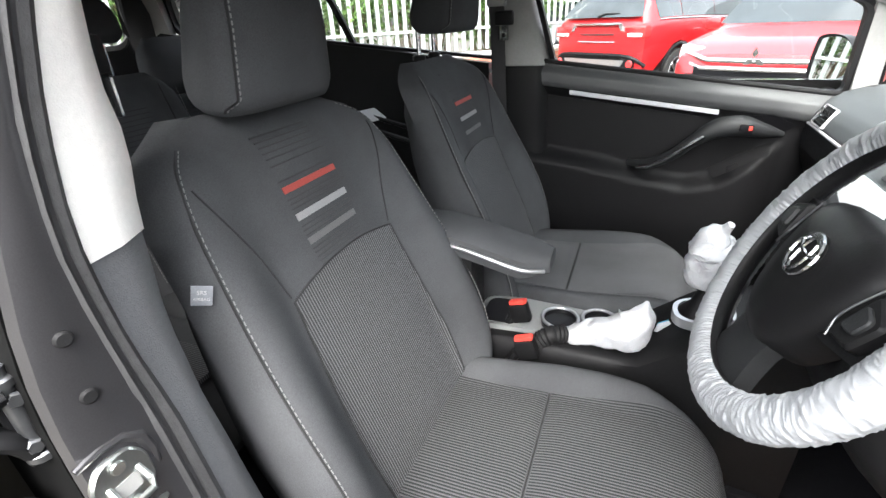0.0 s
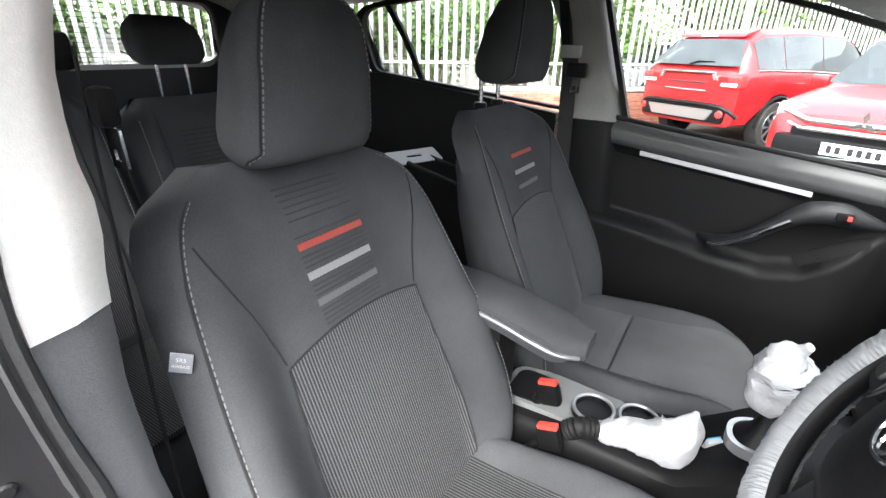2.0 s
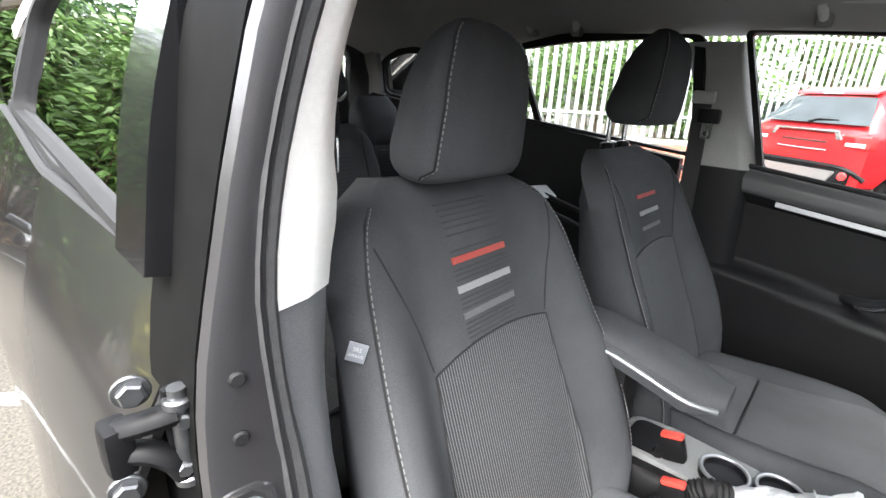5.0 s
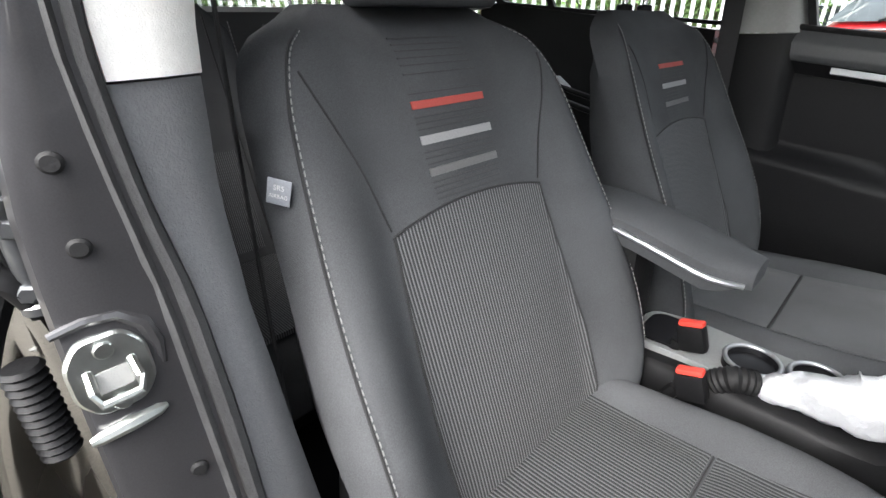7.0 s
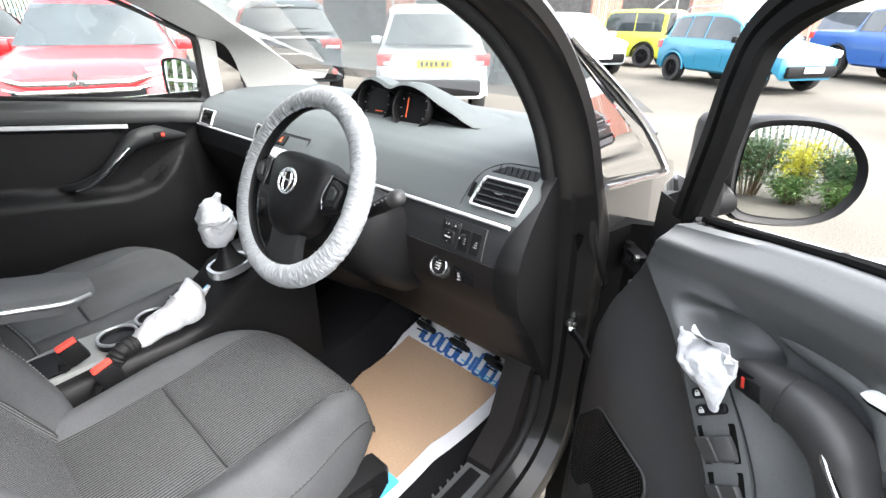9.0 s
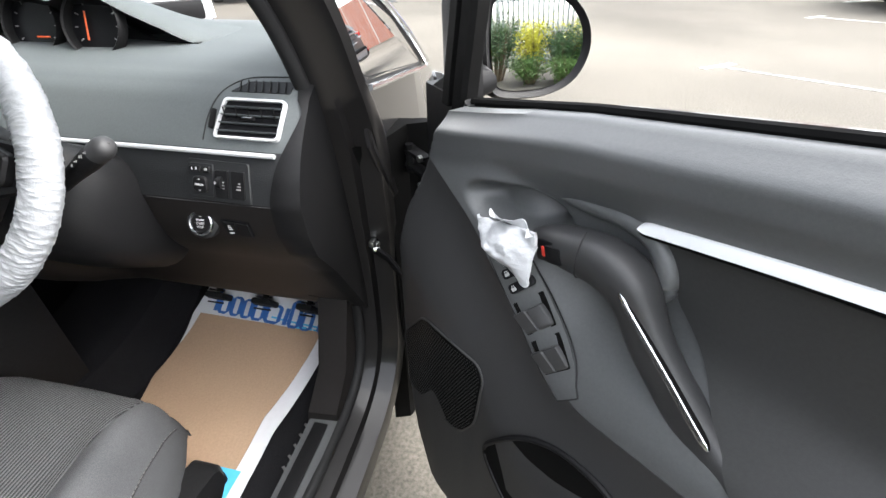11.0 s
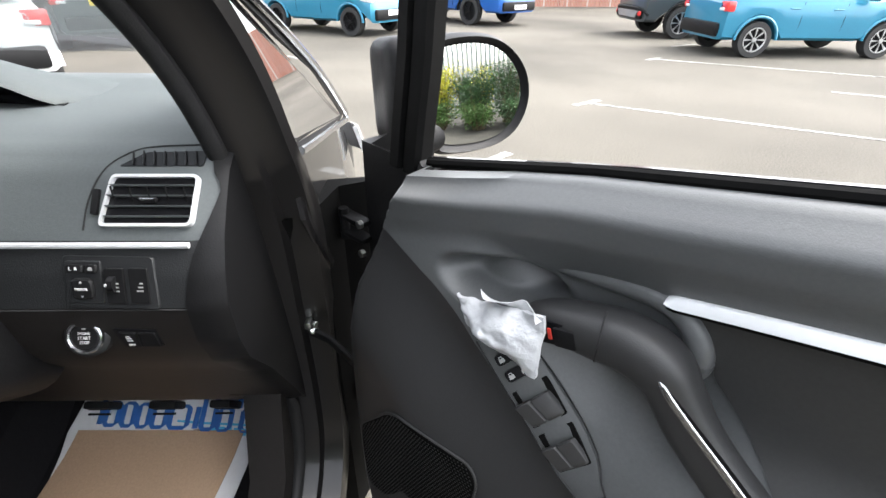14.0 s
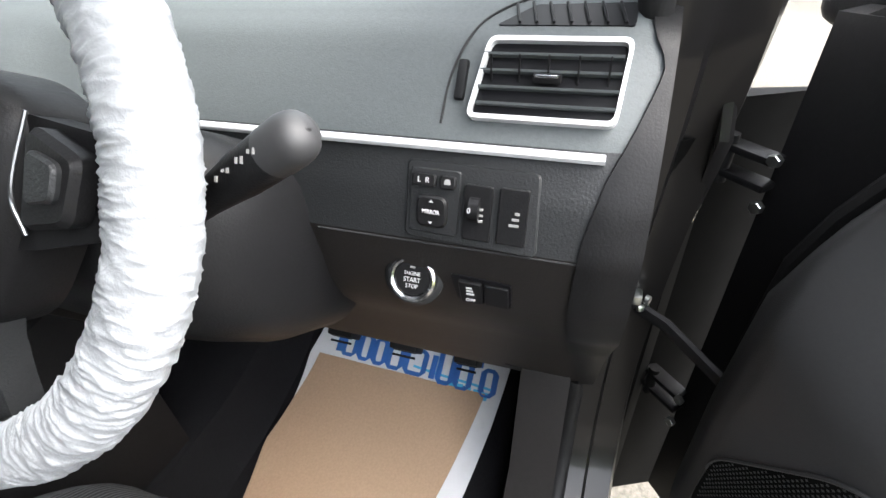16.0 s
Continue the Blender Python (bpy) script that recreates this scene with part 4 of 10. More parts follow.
def front_seat(yc, up, label, driver):
    seat = thing("front_seat", label, "car seat", (-0.05, yc, 0.30), group="front seats")
    # backrest shell
    bm = bmesh.new()
    rings = []
    for z in linspace(0.56, 1.235, 42):
        w, t, xc = soft(BACK_W, z, 0.02), soft(BACK_T, z, 0.02), soft(BACK_X, z, 0.025)
        front = [Vector((back_x(s * w, z), yc + s * w, z)) for s in linspace(-1, 1, 45)]
        slim = lerp([(0.56, 0.92), (1.0, 0.88), (1.12, 0.82), (1.18, 0.72), (1.235, 0.60)], z)
        back = [Vector((xc - t * (1 - 0.35 * abs(s) ** 6), yc + s * w * slim, z - (0.03 + 0.02 * abs(s)) * step(1.06, 1.23, z))) for s in linspace(1, -1, 15)]
        rings.append(front + back)
    loft(bm, rings)
    back = part("backrest", bm, FABRIC, seat, "charcoal cloth backrest with side bolsters", sharp=70)
    # corded centre panel with a bowed top edge
    def insert(u, v):
        hw = lerp([(0.60, 0.150), (0.66, 0.166), (0.75, 0.170), (0.86, 0.160), (0.98, 0.146)], 0.615 + 0.375 * v)
        y = hw * (2 * u - 1)
        top = 0.985 + 0.018 * (1 - (2 * u - 1) ** 2)
        z = 0.612 + (top - 0.612) * v
        return on_back(yc, y, z, 0.0022)
    bm = bmesh.new()
    slab(bm, insert, 26, 26, (-0.006, 0, 0))
    part("centre_panel", bm, CORD_Y, seat, "grey corded cloth centre panel")
    bm = bmesh.new()
    tube(bm, [insert(0, v) for v in linspace(0, 1, 20)] + [insert(u, 1) for u in linspace(0.02, 1, 16)] + [insert(1, v) for v in linspace(1, 0, 20)], 0.0018, 6)
    part("panel_seam", bm, SEAM, seat)
    # seams from the corners of the centre panel up to the shoulders
    for s in (-1, 1):
        pts = [(0.146, 0.992), (0.165, 1.06), (0.185, 1.11), (0.200, 1.15), (0.205, 1.17)]
        bm = bmesh.new()
        tube(bm, spline([on_back(yc, s * y, z, 0.0004) for y, z in pts], 5), 0.0015, 6)
        part("shoulder_seam", bm, SEAM, seat)
        # contrast stitching down the outer edge
        pts = [(0.172, 1.207), (0.203, 1.186), (0.228, 1.135), (0.243, 1.06), (0.255, 0.98), (0.264, 0.90), (0.268, 0.80), (0.266, 0.70), (0.250, 0.62)]
        line = spline([on_back(yc, s * y, z, 0.001) + Vector((0, s * 0.001, 0)) for y, z in pts], 8)
        bm = bmesh.new()
        tube(bm, [p + Vector((-0.003, s * 0.002, 0)) for p in line], 0.0018, 6)
        part("edge_seam", bm, SEAM, seat)
        bm = bmesh.new()
        dashes(bm, line, 0.0062, 0.0030, 0.0009)
        part("stitching", bm, STITCH, seat, "pale contrast stitching")
    # woven bands across the chest panel
    band(yc, seat, "red_band", 1.121, 0.0090, 0.066, RED_BAND)
    band(yc, seat, "pale_band", 1.080, 0.0100, 0.066, PALE_BAND)
    band(yc, seat, "grey_band", 1.042, 0.0095, 0.065, GREY_BAND)
    for z, half in ((1.196, 0.062), (1.189, 0.062), (1.182, 0.062), (1.174, 0.063), (1.166, 0.063), (1.156, 0.064), (1.134, 0.066), (1.107, 0.066), (1.100, 0.066), (1.093, 0.066), (1.066, 0.065), (1.059, 0.065), (1.052, 0.065), (1.030, 0.064), (1.023, 0.064), (1.016, 0.063), (1.009, 0.062), (1.002, 0.060)):
        band(yc, seat, "dark_line", z, 0.0016, half, DARK_THREAD, lift=0.0010)
    if driver:
        bm = bmesh.new()
        o = rounded([(-0.46, 0.48), (-0.425, 0.70), (-0.405, 0.752), (-0.36, 0.768), (-0.305, 0.752), (-0.255, 0.675), (-0.20, 0.60), (-0.20, 0.46)], 0.02, 4)
        plate(bm, o, lambda a, b, d: Vector((a, yc - 0.266 - d, b)), 0.03, 0.008)
        rec = part("recliner_cover", bm, DOOR_LOW, seat, "dark grey plastic recliner cover")
        bm = bmesh.new()
        plate(bm, rounded([(-0.345, 0.62), (-0.325, 0.70), (-0.30, 0.715), (-0.275, 0.66), (-0.285, 0.60)], 0.01, 4), lambda a, b, d: Vector((a, yc - 0.2665 - d, b)), 0.004, 0.002)
        part("recliner_slot", bm, BLACK, rec)
    headrest(yc + (0.020 if driver else 0.012), up, seat, 0.012 if driver else 0.040, 1.0 if driver else 1.07)
    # cushion
    bm = bmesh.new()
    rings = []
    for x in [*linspace(-0.40, 0.15, 24), *linspace(0.16, 0.240, 14)]:
        w = soft(CUSH_W, x, 0.02)
        top = [Vector((x, yc + s * w, cush_z(x, s * w))) for s in linspace(-1, 1, 41)]
        low = min(0.45, soft(CUSH_Z, x, 0.012) - 0.05)
        side = [Vector((x, yc + w * 1.004, max(low + 0.02, cush_z(x, w) - 0.06))), Vector((x - 0.01 * (x > 0.15), yc + w * 0.985, low)), Vector((x - 0.01 * (x > 0.15), yc - w * 0.985, low)), Vector((x, yc - w * 1.004, max(low + 0.02, cush_z(x, w) - 0.06)))]
        rings.append(top + side)
    loft(bm, rings)
    part("cushion", bm, FABRIC, seat, "charcoal cloth cushion with side bolsters", sharp=70)
    def pad(u, v):
        x = -0.335 + 0.566 * u
        hw = lerp([(-0.34, 0.148), (-0.1, 0.156), (0.0, 0.160), (0.10, 0.164), (0.17, 0.158), (0.21, 0.144), (0.24, 0.124)], x)
        x2 = x - 0.018 * max(0, x - 0.1) / 0.12 * (2 * v - 1) ** 2
        y = hw * (2 * v - 1)
        return Vector((x2 + 0.0016 * step(0.14, 0.2, x2), yc + y, cush_z(x2, y) + 0.0022))
    cross = 0.415 if driver else 0.36
    for a, b, name in ((0.0, cross - 0.007, "rear_pad"), (cross + 0.007, 0.985, "front_pad")):
        bm = bmesh.new()
        slab(bm, lambda u, v: pad(a + (b - a) * u, v) + Vector((0, 0, 0.007 * math.sin(math.pi * min(1, 7 * min(u, 1 - u, v, 1 - v)) / 2))), 26, 26, (0, 0, -0.012))
        part(name, bm, CORD_SOFT if driver else FABRIC_MID, seat, "corded grey cloth" if driver else "smooth grey cloth")
    bm = bmesh.new()
    tube(bm, [pad(cross, v) + Vector((0, 0, 0.0012)) for v in linspace(0.01, 0.99, 20)], 0.0016, 6)
    part("cross_seam", bm, SEAM, seat)
    for s in (-1, 1):
        bm = bmesh.new()
        line = []
        for x in linspace(-0.36, 0.20, 34):
            w = soft(CUSH_W, x, 0.02)
            line.append(Vector((x, yc + s * (w * 1.0 + 0.0015), cush_z(x, w) - 0.010)))
        tube(bm, line, 0.0017, 6)
        part("piping", bm, SEAM, seat)
        bm = bmesh.new()
        dashes(bm, [p + Vector((0, s * 0.001, 0.004)) for p in line], 0.0055, 0.003, 0.0008)
        part("stitching", bm, DIM_STITCH, seat, "grey stitching")
        # plastic side shield, lever and runners
        bm = bmesh.new()
        outline = rounded([(-0.42, 0.36), (0.16, 0.36), (0.205, 0.40), (0.20, 0.45), (0.05, 0.475), (-0.20, 0.50), (-0.36, 0.56), (-0.42, 0.50)], 0.02)
        plate(bm, outline, lambda a, b, d: Vector((a, yc + s * (0.252 + d), b)), 0.06, 0.012)
        shield = part("side_shield", bm, BLACK, seat, "black plastic seat base cover")
        if s * (1 if not driver else -1) > 0 and driver:
            bm = bmesh.new()
            outline = rounded([(-0.15, 0.395), (0.12, 0.40), (0.15, 0.425), (0.10, 0.445), (-0.13, 0.45)], 0.015)
            plate(bm, outline, lambda a, b, d: Vector((a, yc + s * (0.268 + d), b)), 0.02, 0.006)
            part("height_lever", bm, BLACK, seat, "black seat height lever")
        bm = bmesh.new()
        box(bm, (-0.08, yc + s * 0.19, 0.325), (0.62, 0.035, 0.05), 0.006)
        part("seat_rail", bm, BLACK, seat)
    if driver:
        # folded label sewn into the side seam
        face = Vector((0.72, -0.66, 0.22)).normalized()
        o = Vector((-0.447, -0.624, 1.067)) + face * 0.004
        rise = (Vector((0.25, 0.12, 0.95))).normalized()
        m = basis(o, rise.cross(face), rise)
        bm = bmesh.new()
        box(bm, o, (0.023, 0.027, 0.0016), 0.0006, m)
        tag = part("airbag_label", bm, mat("label_cloth", (0.20, 0.21, 0.23), 0.9, var=0.15, scale=400), seat, "grey woven label sewn into the seam")
        tm = m @ pose(0, 0, 0.0012)
        for k, row in enumerate(("SRS", "AIRBAG")):
            lettering("label_text", row, (0.0078, 0.0058)[k], tm @ pose(0, 0.0045 - 0.009 * k, 0), MARKS, tag, 0.0002, 0.9)
    return seat


front_seat(-0.36, 0.0, "charcoal cloth driver's seat with corded panels and a red band", True)
front_seat(0.362, 0.068, "charcoal cloth passenger seat with raised headrest and a red band", False)


def rear_seat(yc, w, up, label, x0=-1.27, slim=1.0, top=1.245, tall=0.135):
    """A single seat of the second row."""
    seat = thing("rear_car_seat", label, "car seat", (x0 + 0.3, yc, 0.33), group="rear seats")
    bx = lambda z: x0 - 0.30 * (z - 0.62)
    bm = bmesh.new()
    rings = []
    for k in range(22):
        z, zz = 0.58 + 0.665 * k / 21, 0.58 + (top - 0.58) * k / 21
        hw = w * lerp([(0.58, 0.94), (0.7, 1), (1.1, 0.98), (1.19, 0.92), (1.23, 0.8), (1.245, 0.7)], z)
        t = lerp([(0.58, 0.13), (1.1, 0.11), (1.2, 0.085), (1.245, 0.04)], z)
        off = lerp([(0.58, 0), (1.19, 0), (1.245, -0.035)], z)
        ring = [Vector((bx(zz) + off + 0.022 * step(0.5, 0.8, abs(s)) - 0.05 * max(0, (abs(s) - 0.85) / 0.15) ** 2, yc + s * hw, zz)) for s in linspace(-1, 1, 25)]
        ring += [Vector((bx(zz) - t, yc + s * hw, zz)) for s in linspace(1, -1, 9)]
        rings.append(ring)
    loft(bm, rings)
    part("backrest", bm, FABRIC, seat, sharp=70)
    for s in (-1, 1):
        line = [Vector((bx(z) + 0.016, yc + s * w * 0.62, z)) for z in linspace(0.66, top - 0.03, 24)]
        bm = bmesh.new()
        tube(bm, line, 0.002, 6)
        part("seam", bm, SEAM, seat)
        bm = bmesh.new()
        dashes(bm, [Vector((bx(z) + 0.0225, yc + s * w * 0.87, z)) for z in linspace(0.66, top - 0.045, 24)], 0.007, 0.003, 0.0014)
        part("stitching", bm, STITCH, seat, "pale contrast stitching")
    bm = bmesh.new()
    for z in linspace(0.98, 1.13, 12):
        box(bm, (bx(z) + 0.0003, yc, z), (0.002, 0.12, 0.0018), 0, pose(0, 0, 0, 0, -16.7, 0))
    part("dark_lines", bm, SEAM, seat)
    bm = bmesh.new()
    slab(bm, lambda u, v: Vector((bx(0.64 + 0.27 * v) + 0.003, yc + w * 0.58 * (2 * u - 1), 0.64 + 0.27 * v)), 6, 8, (-0.006, 0, 0))
    part("centre_panel", bm, CORD_Y, seat, "grey corded cloth")
    bm = bmesh.new()
    rings = []
    for x in linspace(x0 - 0.03, x0 + 0.47, 18):
        e = step(x0 + 0.47, x0 + 0.38, x)
        zt = 0.56 + 0.055 * e + 0.01 * math.sin(3 * (x - x0))
        hw = w * (0.94 + 0.06 * e)
        ring = [Vector((x, yc + s * hw, zt + 0.012 * step(0.5, 0.8, abs(s)) - 0.03 * max(0, (abs(s) - 0.85) / 0.15) ** 2)) for s in linspace(-1, 1, 21)]
        ring += [Vector((x, yc + hw, 0.44)), Vector((x, yc - hw, 0.44))]
        rings.append(ring)
    loft(bm, rings)
    part("cushion", bm, FABRIC, seat, sharp=70)
    bm = bmesh.new()
    slab(bm, lambda u, v: Vector((x0 + 0.02 + 0.40 * u, yc + w * 0.6 * (2 * v - 1), 0.6185 + 0.01 * math.sin(3 * (0.02 + 0.40 * u)) + 0.003)), 10, 6, (0, 0, -0.012))
    part("centre_pad", bm, CORD_Y, seat, "grey corded cloth")
    bm = bmesh.new()
    box(bm, (x0 + 0.2, yc, 0.39), (0.40, w * 1.7, 0.12), 0.02)
    part("seat_base", bm, BLACK, seat)
    bm = bmesh.new()
    rings = []
    for k in range(11):
        v = k / 10
        hw = slim * lerp([(0, 0.11), (0.15, 0.14), (0.5, 0.145), (0.8, 0.13), (1, 0.09)], v)
        th = lerp([(0, 0.03), (0.2, 0.055), (0.7, 0.05), (1, 0.015)], v)
        rings.append([Vector((x0 - 0.235 - 0.03 * v + th * math.copysign(abs(math.cos(a)) ** 0.7, math.cos(a)), yc + hw * math.copysign(abs(math.sin(a)) ** 0.6, math.sin(a)), top - 0.010 + up + tall * v)) for a in (2 * math.pi * i / 28 for i in range(28))])
    loft(bm, rings)
    part("headrest", bm, FABRIC, seat, sharp=60)
    for s in (-1, 1):
        bm = bmesh.new()
        tube(bm, [(x0 - 0.235, yc + s * 0.045, top - 0.045), (x0 - 0.237, yc + s * 0.045, top + 0.025 + up)], 0.006, 10)
        part("headrest_post", bm, CHROME, seat, "chrome headrest post")
    return seat


rear_seat(-0.46, 0.245, -0.03, "charcoal cloth rear seat with lowered headrest", top=1.278, tall=0.06)
rear_seat(0.03, 0.20, 0.100, "charcoal cloth middle rear seat with raised headrest", slim=0.78, top=1.225)
rear_seat(0.42, 0.19, 0.0, "charcoal cloth rear seat slid back with lowered headrest", x0=-1.42, slim=0.85, top=1.125, tall=0.205)


# ---- dashboard ----
FACE_D = [(0.62, 0.555), (0.556, 0.568), (0.505, 0.66), (0.435, 0.78), (0.378, 0.858), (0.364, 0.905), (0.360, 0.960), (0.373, 1.000), (0.388, 1.028), (0.398, 1.044), (0.424, 1.075), (0.450, 1.104), (0.482, 1.122), (0.54, 1.135), (0.66, 1.142), (0.85, 1.135), (1.0, 1.12)]
FACE_C = [(0.62, 0.575), (0.50, 0.60), (0.42, 0.66), (0.34, 0.74), (0.285, 0.82), (0.295, 0.88), (0.318, 0.94), (0.345, 1.000), (0.365, 1.035), (0.378, 1.055), (0.41, 1.085), (0.45, 1.112), (0.49, 1.128), (0.55, 1.138), (0.66, 1.142), (0.85, 1.135), (1.0, 1.12)]
FACE_P = [(0.64, 0.575), (0.60, 0.60), (0.56, 0.68), (0.515, 0.78), (0.475, 0.86), (0.450, 0.91), (0.438, 0.955), (0.435, 0.995), (0.437, 1.024), (0.443, 1.040), (0.452, 1.060), (0.468, 1.082), (0.50, 1.102), (0.56, 1.120), (0.68, 1.130), (0.85, 1.128), (1.0, 1.115)]


def dash_at(y, k):
    """Point k of 0 to 1 up the dashboard's face and over its top, at y across the car."""
    i = k * 16
    def row(t):
        j = min(int(i), 15)
        f = i - j
        return Vector(t[j]).lerp(Vector(t[j + 1]), f)
    c = step(0.20, 0.13, abs(y))
    side = row(FACE_D).lerp(row(FACE_P), step(-0.10, 0.12, y))
    p = side.lerp(row(FACE_C), c)
    end = max(0.0, (abs(y) - (0.765 if y < 0 else 0.69)) / 0.09)
    return Vector((p.x + 0.05 * end**2, y, p.y - 0.012 * end**2))


def dash_face(y, z):
    """The face of the dashboard at a height: the point and the outward normal."""
    lo, hi = 1 / 16, 13 / 16
    for _ in range(24):
        mid = (lo + hi) / 2
        if dash_at(y, mid).z < z:
            lo = mid
        else:
            hi = mid
    p = dash_at(y, lo)
    t = dash_at(y, lo + 0.012) - dash_at(y, lo - 0.012)
    n = Vector((-t.z, 0, t.x)).normalized()
    return p, n


def on_dash(y, z, out=0.0):
    p, n = dash_face(y, z)
    return p + n * out


dash = thing("dashboard", "dark grey moulded plastic dashboard with silver trim line", "dashboard", (0.6, 0, 0.58))
ys = linspace(-0.805, 0.70, 80)
for name, a, b, m_, lab in (("lower_cover", 0.0, 6 / 16, BROWN_BLACK, "brown-black lower plastic cover"), ("middle_face", 6 / 16, 8.55 / 16, DASH, ""), ("top_pad", 8.55 / 16, 1.0, DASH_TOP, "soft grained top pad, sky sheen in its grey")):
    bm = bmesh.new()
    sweep_profile(bm, lambda y, k: dash_at(y, a + (b - a) * k), ys, 14 if name != "top_pad" else 26)
    part(name, bm, m_, dash, lab, sharp=50)
bm = bmesh.new()
loft(bm, [[dash_at(-0.805, k) + Vector((0.0, d, 0)) for k in linspace(0, 1, 33)] for d in (0, 0.02)])
part("end_cap", bm, BLACK, dash)
bm = bmesh.new()
loft(bm, [[dash_at(0.70, k) + Vector((0.0, d, 0)) for k in linspace(0, 1, 33)] for d in (0, -0.02)])
part("end_cap", bm, BLACK, dash)
bm = bmesh.new()
END_Y = [(0.60, 0.785), (0.68, 0.778), (0.80, 0.762), (0.915, 0.757), (0.975, 0.760), (1.02, 0.771), (1.046, 0.784), (1.066, 0.793), (1.084, 0.800), (1.090, 0.799), (1.098, 0.790), (1.108, 0.786), (1.126, 0.785)]
slab(bm, lambda u, v: on_dash(-0.806 + u * (0.806 - soft(END_Y, 0.60 + 0.526 * v, 0.006)), 0.60 + 0.526 * v, 0.003), 8, 60, (0.006, 0, 0))
part("side_cover", bm, BLACK, dash, "black end cover of the dashboard")
# silver line along the face
for y0, y1, dz in ((-0.768, -0.19, 0.0), (0.19, 0.66, -0.004)):
    bm = bmesh.new()
    line = [dash_at(y, 8.35 / 16) + Vector((-0.004, 0, dz + 0.0)) for y in linspace(y0, y1, 30)]
    tube(bm, line, 0.0040, 8, squash=1.0, up=(-0.6, 0, 0.8))
    part("trim_line", bm, BRIGHT_TRIM, dash, "satin chrome trim line")


def dash_plate(parent, name, outline, material, out, thick, lip=0.0, label=""):
    """A plate that lies on the dashboard's face; the outline in y and z."""
    bm = bmesh.new()
    plate(bm, outline, lambda a, b, d: on_dash(a, b, out + d), thick, lip)
    return part(name, bm, material, parent, label)


def air_vent(name, corners, label, slats=4):
    """A vent: chrome frame, dark box, slats that can be told apart, a thumb tab. Corners in y, z: bl, br, tr, tl."""
    vent = thing(name, label, "air vent", on_dash(sum(c[0] for c in corners) / 4, sum(c[1] for c in corners) / 4))
    c = Vector((sum(p[0] for p in corners) / 4, sum(p[1] for p in corners) / 4))
    inner = [c + (Vector(p) - c) * 0.945 for p in corners]
    inner = [Vector((p.x, c.y + (p.y - c.y) * 0.94)) for p in inner]
    o, i = rounded(corners, 0.007, 4), rounded(inner, 0.005, 4)
    bm = bmesh.new()
    frame_plate(bm, o, i, lambda a, b, d: on_dash(a, b, 0.008 + d), 0.016)
    part("vent_frame", bm, BRIGHT_TRIM, vent, "bright chrome vent frame")
    bm = bmesh.new()
    bm.faces.new([bm.verts.new(on_dash(p.x, p.y, 0.0025)) for p in i])
    part("vent_box", bm, DIAL, vent, smooth=False)
    y0, y1 = min(p.x for p in i), max(p.x for p in i)
    z0, z1 = min(p.y for p in i), max(p.y for p in i)
    for k in range(slats):
        z = z0 + (z1 - z0) * (k + 0.75) / (slats + 0.5)
        bm = bmesh.new()
        slab(bm, lambda u, v: on_dash(y0 + 0.002 + (y1 - y0 - 0.004) * u, z, 0.003 + 0.0055 * v), 6, 1, (0, 0, -0.0020))
        part("slat", bm, DASH_TOP, vent)
    for k in range(5):
        y = y0 + (y1 - y0) * (k + 0.5) / 5
        bm = bmesh.new()
        box(bm, on_dash(y, (z0 + z1) / 2, 0.002), (0.002, 0.0014, (z1 - z0) * 0.9))
        part("vane", bm, BLACK, vent)
    bm = bmesh.new()
    p, n = dash_face((y0 + y1) / 2, (z0 + z1) / 2)
    box(bm, p + n * 0.0085, (0.007, 0.021, 0.0065), 0.002, pose(0, 0, 0, 0, 0, 0))
    tab = part("thumb_tab", bm, BLACK, vent)
    bm = bmesh.new()
    box(bm, p + n * 0.0125, (0.003, 0.017, 0.0022), 0.0008)
    part("tab_strip", bm, CHROME, tab)
    return vent


air_vent("air_vent", [(-0.772, 1.050), (-0.661, 1.050), (-0.670, 1.099), (-0.776, 1.099)], "chrome-framed air vent with black slats at the dashboard's end")
air_vent("air_vent", [(0.545, 1.030), (0.635, 1.030), (0.635, 1.078), (0.545, 1.078)], "chrome-framed air vent on the passenger's end of the dashboard")
air_vent("air_vent", [(0.165, 1.030), (0.245, 1.030), (0.245, 1.075), (0.165, 1.075)], "chrome-framed centre air vent")
# vent wheel beside the driver's vent and the slotted demister above it
bm = bmesh.new()
box(bm, on_dash(-0.652, 1.074, 0.001), (0.008, 0.008, 0.032), 0.002, pose(0, 0, 0, 0, 40, 0))
wheel_ob = part("vent_wheel", bm, BLACK, dash)
bm = bmesh.new()
o = rounded([(-0.775, 1.1075), (-0.672, 1.1075), (-0.70, 1.1185), (-0.775, 1.1195)], 0.003)
plate(bm, o, lambda a, b, d: on_dash(a, b, 0.0012 + d), 0.004)
demist = part("demister", bm, DIAL, dash, "slotted side demister")
for k in range(7):
    y = -0.768 + 0.013 * k
    bm = bmesh.new()
    tube(bm, [on_dash(y, 1.108, 0.003), on_dash(y + 0.006, 1.1185, 0.003)], 0.0012, 6)
    part("slot_rib", bm, BLACK, demist)
# panel line round the vent pod
bm = bmesh.new()
tube(bm, spline([on_dash(-0.640, 1.047, 0.0004), on_dash(-0.642, 1.075, 0.0004), on_dash(-0.652, 1.1, 0.0004), on_dash(-0.668, 1.114, 0.0004), on_dash(-0.70, 1.1225, 0.0004), on_dash(-0.77, 1.124, 0.0004)], 6), 0.0011, 6)
part("panel_line", bm, SEAM, dash)

